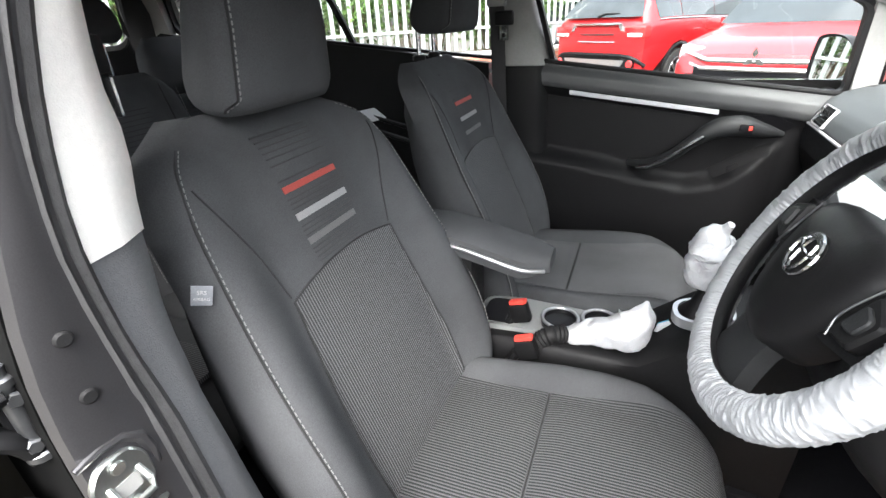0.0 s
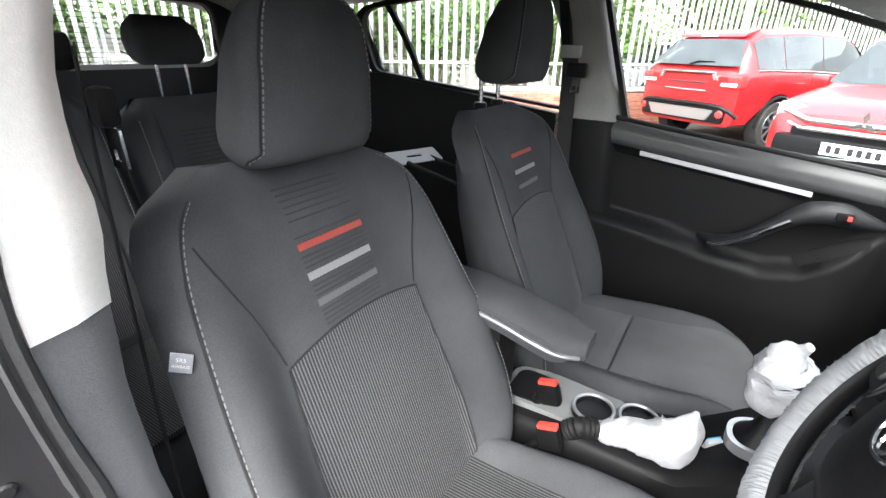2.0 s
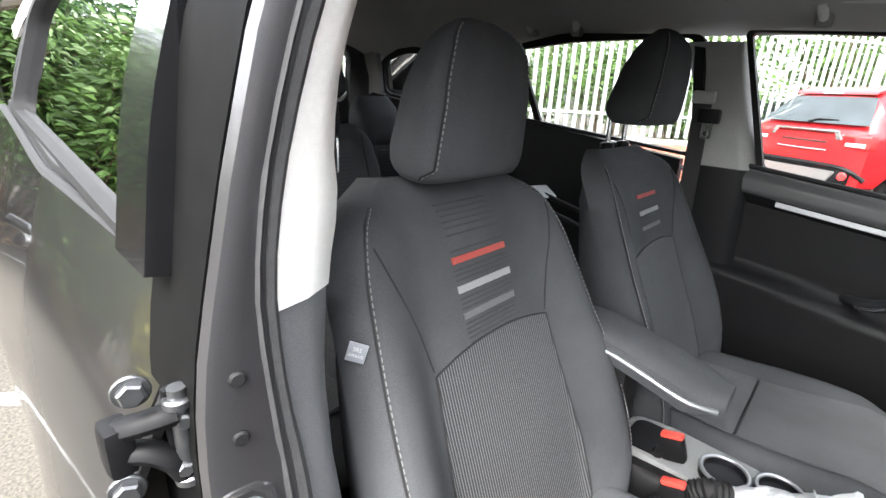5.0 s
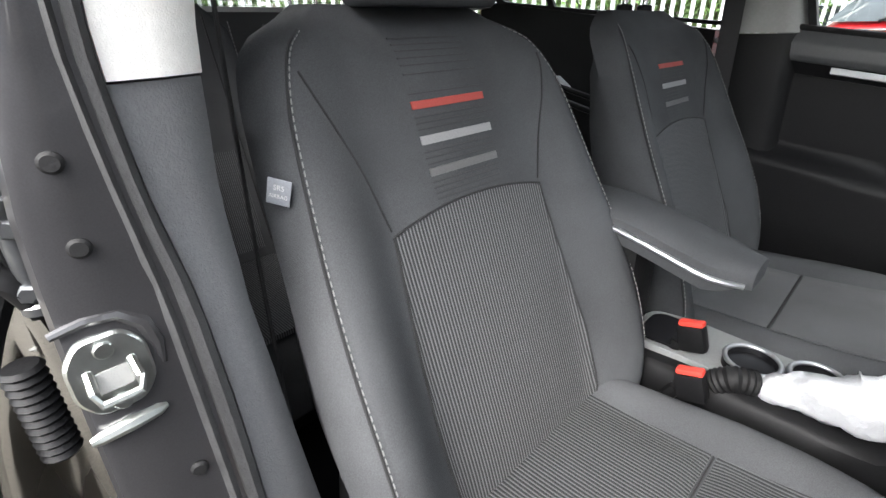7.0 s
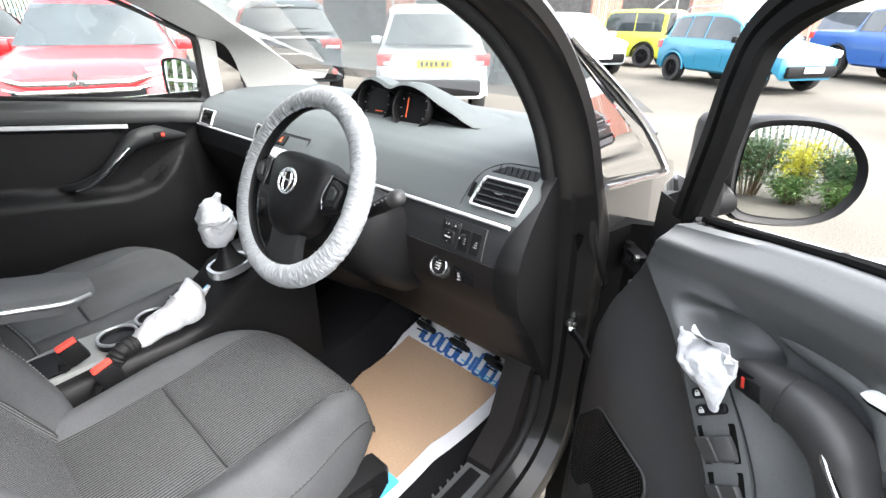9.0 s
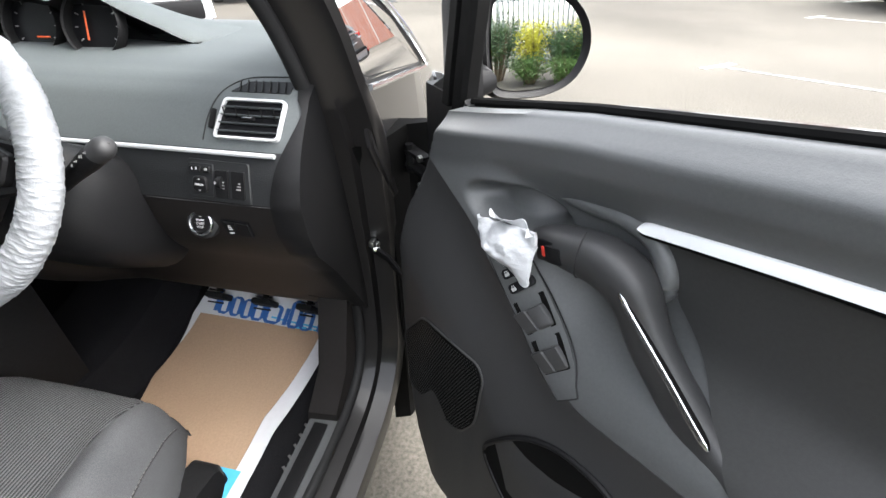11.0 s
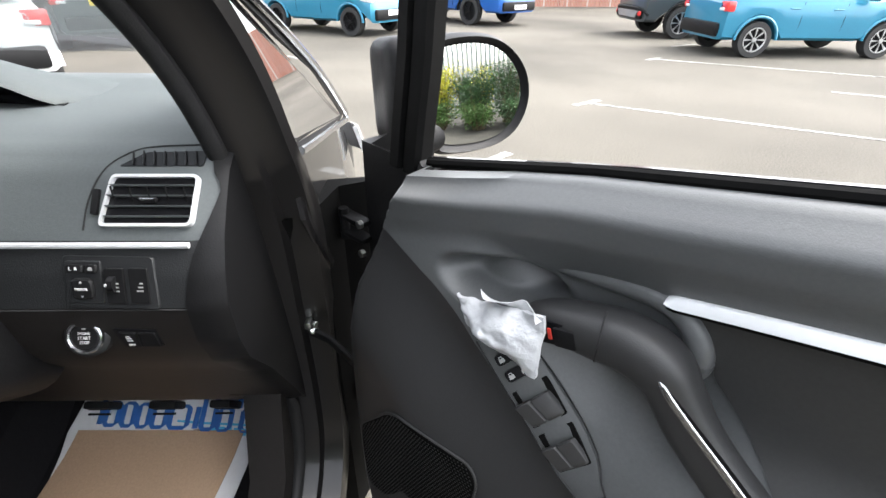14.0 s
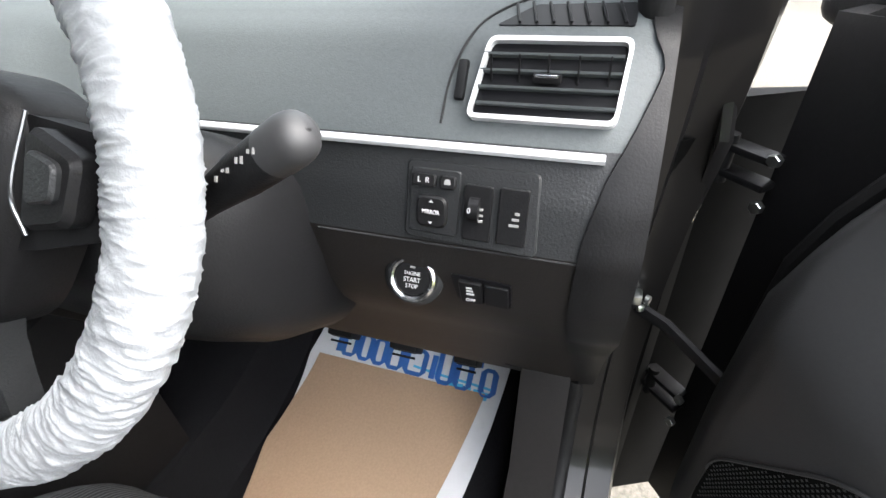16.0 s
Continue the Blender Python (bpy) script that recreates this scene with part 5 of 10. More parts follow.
# switch panel under the trim line
sw = thing("mirror_switch_unit", "dark grey switch panel with mirror and headlamp controls", "switch panel", on_dash(-0.675, 0.99))
dash_plate(sw, "surround", rounded([(-0.728, 0.960), (-0.617, 0.964), (-0.617, 1.022), (-0.725, 1.020)], 0.005), DASH, 0.0035, 0.006, 0.0015)
dash_plate(sw, "mirror_block", rounded([(-0.6635, 0.9675), (-0.6215, 0.9685), (-0.6215, 1.0165), (-0.6635, 1.016)], 0.003), DASH, 0.0052, 0.003, 0.001)


def dash_m(y, z, out):
    p, n = dash_face(y, z)
    return basis(p + n * out, (0, -1, 0), n.cross(Vector((0, -1, 0))))


lr = dash_plate(sw, "mirror_selector", rounded([(-0.644, 1.0035), (-0.624, 1.0040), (-0.624, 1.0125), (-0.644, 1.012)], 0.003), BLACK, 0.0085, 0.005, 0.001)
lettering("selector_text", "L  R", 0.0062, dash_m(-0.634, 1.0078, 0.009), MARKS, lr)
fold = dash_plate(sw, "mirror_fold_button", rounded([(-0.6605, 1.003), (-0.6475, 1.003), (-0.6475, 1.0125), (-0.6605, 1.012)], 0.003), BLACK, 0.0085, 0.005, 0.001)
dash_plate(fold, "fold_mark", rounded([(-0.657, 1.006), (-0.651, 1.006), (-0.652, 1.0098), (-0.656, 1.0095)], 0.001), GREY_MARKS, 0.0089, 0.001)
joy = dash_plate(sw, "mirror_joystick", rounded([(-0.655, 0.9735), (-0.629, 0.974), (-0.629, 0.9985), (-0.655, 0.998)], 0.007), BLACK, 0.0095, 0.006, 0.002)
lettering("joystick_text", "MIRROR", 0.0048, dash_m(-0.642, 0.9862, 0.0102), MARKS, joy, wide=0.85)
for a, b in ((-0.642, 0.9935), (-0.642, 0.9785)):
    dash_plate(joy, "arrow_mark", [(a - 0.0018, b), (a + 0.0018, b), (a, b + (0.002 if b > 0.985 else -0.002))], MARKS, 0.0100, 0.0008)
for y0, name in ((-0.6900, "level_switch"), (-0.7185, "assist_switch")):
    s_ = dash_plate(sw, name, rounded([(y0, 0.967), (y0 + 0.0225, 0.9675), (y0 + 0.0225, 1.0085), (y0, 1.008)], 0.0015), BLACK, 0.0062, 0.004, 0.001)
    if name == "level_switch":
        bm = bmesh.new()
        p, n = dash_face(y0 + 0.013, 0.991)
        tube(bm, [p + n * 0.004 + Vector((0, -0.004, 0)), p + n * 0.004 + Vector((0, 0.004, 0))], 0.010, 16)
        part("level_wheel", bm, BLACK, s_)
        lettering("level_text", "0", 0.006, dash_m(y0 + 0.0155, 0.992, 0.0148), MARKS, s_)
    for k in range(3):
        dash_plate(s_, "symbol_bar", [(y0 + 0.006, 0.982 + 0.0045 * k), (y0 + 0.0135 - 0.002 * k, 0.982 + 0.0045 * k), (y0 + 0.0135 - 0.002 * k, 0.9838 + 0.0045 * k), (y0 + 0.006, 0.9838 + 0.0045 * k)], GREY_MARKS, 0.0066, 0.0008)
# start button and the small switch bank below
sb = thing("start_button", "black round engine start button in a chrome ring", "start button", on_dash(-0.619, 0.914))
p, n = dash_face(-0.619, 0.914)
n = Vector((-0.90, -0.08, 0.42)).normalized()
bm = bmesh.new()
disc(bm, p - n * 0.012, n, 0.028, 0.017, 32, 0.004)
part("housing", bm, DASH, sb)
bm = bmesh.new()
hoop(bm, p + n * 0.0055, n, 0.0195, 0.0032, 40, 8)
part("chrome_ring", bm, CHROME, sb, "bright chrome ring")
bm = bmesh.new()
disc(bm, p + n * 0.003, n, 0.0175, 0.004, 32, 0.002)
btn = part("button", bm, BLACK, sb)
m_ = basis(p + n * 0.0074, (0, -1, 0), n.cross(Vector((0, -1, 0))))
for k, row in enumerate(("ENGINE", "START", "STOP")):
    lettering("button_text", row, (0.0048, 0.0062, 0.0056)[k], m_ @ pose(0, 0.0045 - 0.0060 * k, 0), MARKS, btn, wide=0.9)
bm = bmesh.new()
box(bm, (m_ @ Matrix.Translation((0, 0.0105, 0))).translation, (0.001, 0.005, 0.0018), 0.0004)
part("lamp_mark", bm, GREY_MARKS, btn)
bank = thing("switch_bank", "recessed black switch bank with a stability control key", "switch panel", on_dash(-0.683, 0.908))
dash_plate(bank, "recess", rounded([(-0.709, 0.893), (-0.660, 0.895), (-0.655, 0.927), (-0.709, 0.924)], 0.003), DIAL, 0.0015, 0.004)
key = dash_plate(bank, "stability_key", rounded([(-0.6835, 0.8965), (-0.6640, 0.8972), (-0.6625, 0.923), (-0.6835, 0.9215)], 0.0015), BLACK, 0.005, 0.004, 0.001)
dash_plate(bank, "blank_key", rounded([(-0.707, 0.8950), (-0.6855, 0.8962), (-0.6855, 0.9215), (-0.707, 0.9205)], 0.0015), BLACK, 0.004, 0.004, 0.001)
lettering("key_text", "OFF", 0.0052, dash_m(-0.6735, 0.9025, 0.0058), MARKS, key)
for k in range(3):
    dash_plate(key, "symbol_bar", [(-0.677 + 0.001 * k, 0.9085 + 0.0035 * k), (-0.670, 0.9085 + 0.0035 * k), (-0.670, 0.9101 + 0.0035 * k), (-0.677 + 0.001 * k, 0.9101 + 0.0035 * k)], MARKS, 0.0054, 0.0008)
bm = bmesh.new()
tube(bm, [on_dash(y, 0.957 - 0.004 * (y + 0.6), 0.0004) for y in linspace(-0.76, -0.53, 14)], 0.0011, 6)
part("panel_line", bm, SEAM, dash)
# fuse flap in the lower cover
dash_plate(dash, "fuse_flap", rounded([(-0.735, 0.60), (-0.675, 0.60), (-0.675, 0.625), (-0.735, 0.62)], 0.003), BLACK, 0.001, 0.003)

# instrument pods under a common hood
inst = thing("instrument_cluster", "twin-dial instrument cluster under a curved hood", "instruments", (0.70, -0.16, 1.13))
bm = bmesh.new()
hood = []
for y in linspace(0.06, -0.52, 56):
    h = soft([(-0.52, 0.004), (-0.49, 0.012), (-0.44, 0.034), (-0.39, 0.062), (-0.36, 0.082), (-0.32, 0.094), (-0.28, 0.088), (-0.243, 0.074), (-0.205, 0.088), (-0.164, 0.095), (-0.12, 0.085), (-0.07, 0.052), (-0.02, 0.022), (0.06, 0.0)], y, 0.012)
    fx = lerp([(-0.52, 0.64), (-0.47, 0.612), (-0.40, 0.592), (-0.322, 0.574), (-0.164, 0.588), (-0.05, 0.61), (0.06, 0.66)], y)
    b0 = 1.124 + 0.014 * min(1.0, h / 0.03)
    hood.append([Vector((fx, y, b0 + h)), Vector((fx + 0.008, y, b0 + 0.008 + h)), Vector((fx + 0.06, y, b0 + 0.008 + h * 0.93)), Vector((fx + 0.13, y, b0 + 0.004 + h * 0.62)), Vector((fx + 0.20, y, b0 + h * 0.22)), Vector((fx + 0.25, y, 1.12)), Vector((fx + 0.14, y, 1.125)), Vector((fx + 0.03, y, 1.134 + h * 0.92))])
loft(bm, hood)
part("hood", bm, DASH_TOP, inst, sharp=50)
bm = bmesh.new()
loft(bm, [[r[0] + Vector((0.002, 0, -0.001)), r[7] + Vector((-0.003, 0, -0.002)), r[6] + Vector((-0.004, 0, -0.001)), r[6] + Vector((-0.002, 0, -0.004))] for r in hood[1:-1]])
part("pod_liner", bm, DIAL, inst, "black pod liner", sharp=30)
bm = bmesh.new()
slab(bm, lambda u, v: Vector((0.675 - 0.05 * u, -0.02 - 0.485 * u, 1.06 + (0.082 + 0.05 * math.sin(math.pi * min(1, 0.2 + u))) * v)), 14, 4, (0.01, 0, 0))
part("pod_back", bm, DIAL, inst, "black pod interior")
for y, z, r in ((-0.164, 1.168, 0.056), (-0.322, 1.172, 0.054)):
    ax = Vector((-0.94, -0.06, 0.30)).normalized()
    up_ = (Vector((0, 0, 1)) - ax * ax.z).normalized()
    sd_ = up_.cross(ax)
    c = Vector((0.612 if y > -0.2 else 0.598, y, z))
    bm = bmesh.new()
    disc(bm, c, ax, r, 0.004, 40)
    dial = part("dial", bm, DIAL, inst)
    bm = bmesh.new()
    ang = [2 * math.pi * i / 40 for i in range(40)]
    loft(bm, [[c + ax * d + rr * (math.cos(q) * sd_ + math.sin(q) * up_) for q in ang] for rr, d in ((r, 0.0), (r + 0.002, 0.020), (r + 0.005, 0.023), (r + 0.007, 0.020), (r + 0.006, 0.0))], caps=False)
    part("dial_rim", bm, BLACK, dial)
    bm = bmesh.new()
    n0, n1 = (c + ax * 0.008 + sd_ * 0.028 - up_ * 0.022, c + ax * 0.008 - up_ * 0.022) if y > -0.2 else (c + ax * 0.008 + up_ * 0.024 - sd_ * 0.02, c + ax * 0.008 - up_ * 0.026 - sd_ * 0.02)
    tube(bm, [n0, n1], 0.0016, 6)
    part("needle", bm, ORANGE, dial)
    for k in range(9):
        q = radians(215 - 31 * k)
        bm = bmesh.new()
        o = c + ax * 0.006 + 0.75 * r * (math.cos(q) * sd_ + math.sin(q) * up_)
        tube(bm, [o, o + 0.006 * (math.cos(q) * sd_ + math.sin(q) * up_)], 0.0013, 5)
        part("tick_mark", bm, GREY_MARKS, dial)
# screen, hazard switch and knobs of the centre stack
stack = thing("centre_stack", "centre stack with a pale screen, knobs and hazard switch", "control panel", (0.33, 0, 0.95))
bm = bmesh.new()
plate(bm, rounded([(-0.085, 0.985), (0.085, 0.985), (0.085, 1.055), (-0.085, 1.055)], 0.006), lambda a, b, d: on_dash(a, b, 0.004 + d), 0.006, 0.001)
part("screen", bm, SCREEN, stack, "pale reflecting screen")
bm = bmesh.new()
plate(bm, rounded([(-0.115, 0.955), (0.115, 0.955), (0.115, 1.09), (-0.115, 1.09)], 0.01), lambda a, b, d: on_dash(a, b, 0.002 + d), 0.006, 0.002)
part("bezel", bm, BLACK, stack)
dash_plate(stack, "hazard_switch", rounded([(-0.02, 1.062), (0.02, 1.062), (0.02, 1.083), (-0.02, 1.083)], 0.003), BLACK, 0.006, 0.005, 0.001)
dash_plate(stack, "hazard_mark", [(-0.006, 1.067), (0.006, 1.067), (0.0, 1.079)], ORANGE, 0.0068, 0.001)
for y in (-0.10, 0.10):
    bm = bmesh.new()
    p, n = dash_face(y, 1.02)
    disc(bm, p, n, 0.011, 0.022, 20, 0.003)
    part("knob", bm, BLACK, stack)
for k in range(3):
    bm = bmesh.new()
    p, n = dash_face(-0.06 + 0.06 * k, 0.905)
    disc(bm, p, n, 0.022, 0.018, 28, 0.004)
    part("climate_knob", bm, BLACK, stack)

# ---- steering wheel in its white cover ----
wheel = thing("steering_wheel", "black steering wheel in a crinkled white plastic cover", "steering wheel", (0.213, -0.361, 1.066))
WT = radians(28)
w_ax = Vector((-math.cos(WT), 0, math.sin(WT)))
w_up = Vector((math.sin(WT), 0, math.cos(WT)))
w_sd = Vector((0, -1, 0))
w_c = Vector((0.213, -0.361, 1.066))
wp = lambda a, b, d=0.0: w_c + w_sd * a + w_up * b + w_ax * d
bm = bmesh.new()
N, M = 1300, 44
R = 0.1845
vs = []
for i in range(N):
    a = 2 * math.pi * i / N - math.pi / 2
    ring = []
    for j in range(M):
        b = 2 * math.pi * j / M
        inner = max(0.0, -math.cos(b)) ** 2
        p, q = R * (a + 2), 0.024 * (b if b < math.pi else 2 * math.pi - b)
        bend = 0.006 * noise.noise(Vector((p * 30, q * 40, 1)))
        # fine creases that run round the tube, others aslant, on a softly drawn film
        c1 = 1 - abs(noise.noise(Vector(((p + bend) * 120, q * 20, 2.0 + math.sin(b)))))
        c2 = 1 - abs(noise.noise(Vector(((p + 0.45 * q + bend) * 78, (q - 0.4 * p) * 30, 7.0))))
        c3 = 1 - abs(noise.noise(Vector(((p - 0.6 * q) * 62, (q + 0.5 * p) * 34, 11.0 + math.sin(b)))))
        lift = 0.0011 * c1**11 + 0.0013 * c2**11 + 0.0013 * c3**11 + 0.0006 * noise.noise(Vector((p * 34, q * 30, 5)))
        lift += inner * (0.0009 * math.sin(190 * a + 4 * noise.noise(Vector((p * 60, 0, 3)))) + 0.0007 * math.sin(61 * a))
        rr = 0.0230 + lift + 0.002 * max(0, math.cos(b))
        ring.append(bm.verts.new(wp((R + rr * math.cos(b)) * math.cos(a), (R + rr * math.cos(b)) * math.sin(a), rr * math.sin(b) * 0.92)))
    vs.append(ring)
for i in range(N):
    for j in range(M):
        b = 2 * math.pi * (j + 0.5) / M
        if 0.40 < (b / (2 * math.pi)) < 0.695:
            continue
        bm.faces.new((vs[i][j], vs[(i + 1) % N][j], vs[(i + 1) % N][(j + 1) % M], vs[i][(j + 1) % M]))
part("cover", bm, COVER, wheel, "crinkled white disposable plastic cover", sharp=80)
bm = bmesh.new()
hoop(bm, w_c, w_ax, R - 0.002, 0.0175, 72, 14)
rim = part("rim", bm, BLACK, wheel, "black leather rim")
hub_out = rounded([(-0.102, 0.048), (-0.062, 0.068), (0.062, 0.068), (0.102, 0.048), (0.094, -0.024), (0.062, -0.084), (0.030, -0.104), (-0.030, -0.104), (-0.062, -0.084), (-0.094, -0.024)], 0.03, 5)
bm = bmesh.new()
rings = []
for k, d in ((1.0, -0.035), (1.0, 0.0), (0.96, 0.012), (0.80, 0.021), (0.5, 0.026), (0.18, 0.028)):
    rings.append([wp(p.x * k, p.y * k, d) for p in hub_out])
loft(bm, rings)
hub = part("airbag_cover", bm, BLACK, wheel, "black padded airbag cover", sharp=60)
for s in (-1, 1):
    bm = bmesh.new()
    loft(bm, [[wp(s * a, b0, d), wp(s * a, b1, d), wp(s * a, b1, d - 0.022), wp(s * a, b0, d - 0.022)] for a, b0, b1, d in ((0.06, -0.04, 0.045, 0.006), (0.10, -0.035, 0.042, 0.004), (0.14, -0.025, 0.036, 0.0), (0.182, -0.018, 0.036, -0.004))])
    spoke = part("spoke", bm, BLACK, wheel)
    bm = bmesh.new()
    o = rounded([(s * 0.104, -0.022), (s * 0.142, -0.016), (s * 0.152, 0.022), (s * 0.114, 0.038)], 0.008)
    plate(bm, o, lambda a, b, d: wp(a, b, 0.016 + d), 0.014, 0.004)
    pad_ = part("control_pad", bm, BLACK, spoke)
    bm = bmesh.new()
    plate(bm, rounded([(s * 0.116, -0.006), (s * 0.138, -0.003), (s * 0.142, 0.018), (s * 0.120, 0.025)], 0.006), lambda a, b, d: wp(a, b, 0.0205 + d), 0.006, 0.002)
    part("rocker", bm, DASH, pad_)
    bm = bmesh.new()
    tube(bm, spline([wp(s * 0.106, 0.044, 0.010), wp(s * 0.100, 0.0, 0.0155), wp(s * 0.108, -0.024, 0.014)], 6), 0.0012, 8)
    part("spoke_trim", bm, DARK_STEEL, spoke, "thin satin spoke trim")
bm = bmesh.new()
loft(bm, [[wp(-w, b, d), wp(-w * 0.6, b, d + 0.006), wp(w * 0.6, b, d + 0.006), wp(w, b, d), wp(w, b, d - 0.022), wp(-w, b, d - 0.022)] for w, b, d in ((0.050, -0.075, 0.004), (0.046, -0.105, 0.002), (0.048, -0.135, -0.002), (0.062, -0.180, -0.006))])
part("lower_spoke", bm, DASH, wheel, "dark grey lower spoke", sharp=60)
# round badge of three crossed ellipses, as plain rings
bm = bmesh.new()
disc(bm, wp(0, 0.005, 0.0255), w_ax, 0.028, 0.0045, 36, 0.002)
badge = part("badge", bm, BLACK, hub, "round chrome badge on a black ground")
for rx, ry, oy in ((0.028, 0.0255, 0.0), (0.012, 0.023, 0.001), (0.0235, 0.0095, 0.011)):
    bm = bmesh.new()
    tube(bm, [wp(rx * math.cos(a), 0.005 + oy + ry * math.sin(a), 0.0315) for a in (2 * math.pi * i / 40 for i in range(40))], 0.0026, 6, loop=True, up=w_ax)
    part("badge_ring", bm, CHROME, badge)
# column shroud and stalks
column = thing("steering_column", "black plastic steering column shroud with stalks", "steering column", (0.36, -0.345, 0.98))
bm = bmesh.new()
rings = []
for d, rx, ry, oz in ((-0.03, 0.052, 0.05, 0.0), (-0.050, 0.090, 0.070, -0.010), (-0.08, 0.135, 0.086, -0.028), (-0.13, 0.158, 0.096, -0.046), (-0.20, 0.164, 0.106, -0.060), (-0.30, 0.16, 0.115, -0.066)):
    rings.append([wp(rx * math.copysign(abs(math.cos(a)) ** 0.55, math.cos(a)), oz + ry * math.copysign(abs(math.sin(a)) ** 0.6, math.sin(a)), d) for a in (2 * math.pi * i / 28 for i in range(28))])
loft(bm, rings)
part("shroud", bm, BLACK, column, sharp=60)
for s, lab in ((1, "wiper_stalk"), (-1, "lamp_stalk")):
    bm = bmesh.new()
    tip = Vector((0.262, w_c.y - s * 0.256, 1.096))
    root = wp(s * 0.120, -0.020, -0.075)
    a = [root.lerp(tip, k) for k in (0, 0.30, 0.52, 0.58, 0.76, 0.92, 0.97, 1.0)]
    tube(bm, a, [0.011, 0.0115, 0.0138, 0.0148, 0.0153, 0.0148, 0.0095, 0.002], 18)
    st = part(lab, bm, BLACK, column, "black stalk with a grey end")
    bm = bmesh.new()
    tube(bm, [root.lerp(tip, q) for q in (0.80, 0.89, 0.925, 0.955, 0.978, 0.992, 1.0)], [0.0157, 0.0158, 0.0153, 0.0138, 0.0110, 0.0070, 0.002], 20)
    part("stalk_end", bm, mat("grey_stalk_end", (0.02, 0.02, 0.021), 0.55, var=0.08), st)
    bm = bmesh.new()
    for k, (u, h) in enumerate(((0.36, 0.006), (0.44, 0.003), (0.50, 0.005), (0.60, 0.006), (0.66, 0.007), (0.73, 0.004), (0.79, 0.006))):
        q = a[1].lerp(a[5], u)
        box(bm, q + w_ax * 0.0160 + w_up * 0.002 * (k % 2), (0.0012, 0.0016, h * 0.6), 0, pose(0, 0, 0, 0, 28, 0))
    part("stalk_marks", bm, GREY_MARKS, st)

# ---- centre console, armrest, levers ----
con = thing("centre_console", "dark grey centre console with two silver-rimmed cup holders", "console", (0, -0.03, 0.45))
bm = bmesh.new()
rings = []
for x, hw, zt in ((-0.50, 0.085, 0.64), (-0.30, 0.09, 0.655), (-0.15, 0.095, 0.668), (0.0, 0.10, 0.670), (0.06, 0.105, 0.680), (0.11, 0.108, 0.720), (0.16, 0.112, 0.760), (0.24, 0.118, 0.785), (0.30, 0.122, 0.80), (0.36, 0.125, 0.82)):
    rings.append([Vector((x, s * hw, z)) for s, z in ((-1, 0.40), (-1.0, zt - 0.05), (-0.94, zt - 0.012), (-0.8, zt), (-0.4, zt + 0.001), (0.4, zt + 0.001), (0.8, zt), (0.94, zt - 0.012), (1.0, zt - 0.05), (1, 0.40))])
loft(bm, rings)
part("body", bm, BLACK, con, "black plastic console body", sharp=40)
# grey insert with the tray and cup holders
bm = bmesh.new()
plate(bm, rounded([(-0.32, -0.06), (-0.05, -0.07), (-0.02, -0.02), (-0.05, 0.055), (-0.24, 0.075), (-0.33, 0.06)], 0.03, 5), lambda a, b, d: Vector((a + 0.01, b + 0.01, 0.680 + 0.03 * a + d)), 0.02, 0.004)
part("insert", bm, mat("grey_insert", (0.16, 0.165, 0.165), 0.45, var=0.1, scale=200, bump=0.1), con, "grey plastic insert")
bm = bmesh.new()
plate(bm, rounded([(-0.30, -0.05), (-0.215, -0.045), (-0.185, 0.0), (-0.21, 0.05), (-0.30, 0.05)], 0.03, 5), lambda a, b, d: Vector((a, b + 0.005, 0.6785 + d)), 0.004)
part("tray", bm, DIAL, con, "dark storage tray")
for x, y, r in ((-0.115, -0.006, 0.041), (-0.028, 0.016, 0.038)):
    bm = bmesh.new()
    hoop(bm, (x, y, 0.692), (0, 0, 1), r, 0.0040, 40, 10)
    cup = part("cup_holder", bm, SILVER, con, "silver cup holder ring")
    bm = bmesh.new()
    ringf = lambda rr, z: [Vector((x + rr * math.cos(a), y + rr * math.sin(a), z)) for a in (2 * math.pi * i / 32 for i in range(32))]
    loft(bm, [ringf(r + 0.003, 0.66), ringf(r + 0.002, 0.692), ringf(r - 0.003, 0.692), ringf(r - 0.006, 0.6825), ringf(r - 0.007, 0.6822)])
    part("cup_well", bm, DIAL, cup)
# gear gate: silver ring, gaiter, knob in a white bag
gear = thing("gear_lever", "gear lever wrapped in a crumpled white bag", "gear lever", (0.16, -0.04, 0.78))
bm = bmesh.new()
oring = [Vector((0.055 * math.copysign(abs(math.cos(a)) ** 0.8, math.cos(a)), 0.047 * math.copysign(abs(math.sin(a)) ** 0.8, math.sin(a)))) for a in (2 * math.pi * i / 36 for i in range(36))]
g3 = lambda a, b, d: Vector((0.165 + a, -0.04 + b, 0.782 + 0.12 * a + d))
frame_plate(bm, oring, [p * 0.84 for p in oring], lambda a, b, d: g3(a, b, d + 0.012), 0.02)
part("gate_ring", bm, SILVER, gear, "silver gate ring")
bm = bmesh.new()
loft(bm, [[g3(p.x * k, p.y * k, d) for p in oring] for k, d in ((0.84, 0.006), (0.70, 0.016), (0.46, 0.032), (0.30, 0.06), (0.22, 0.075))])
part("gaiter", bm, BLACK, gear, "black leather gaiter", sharp=70)


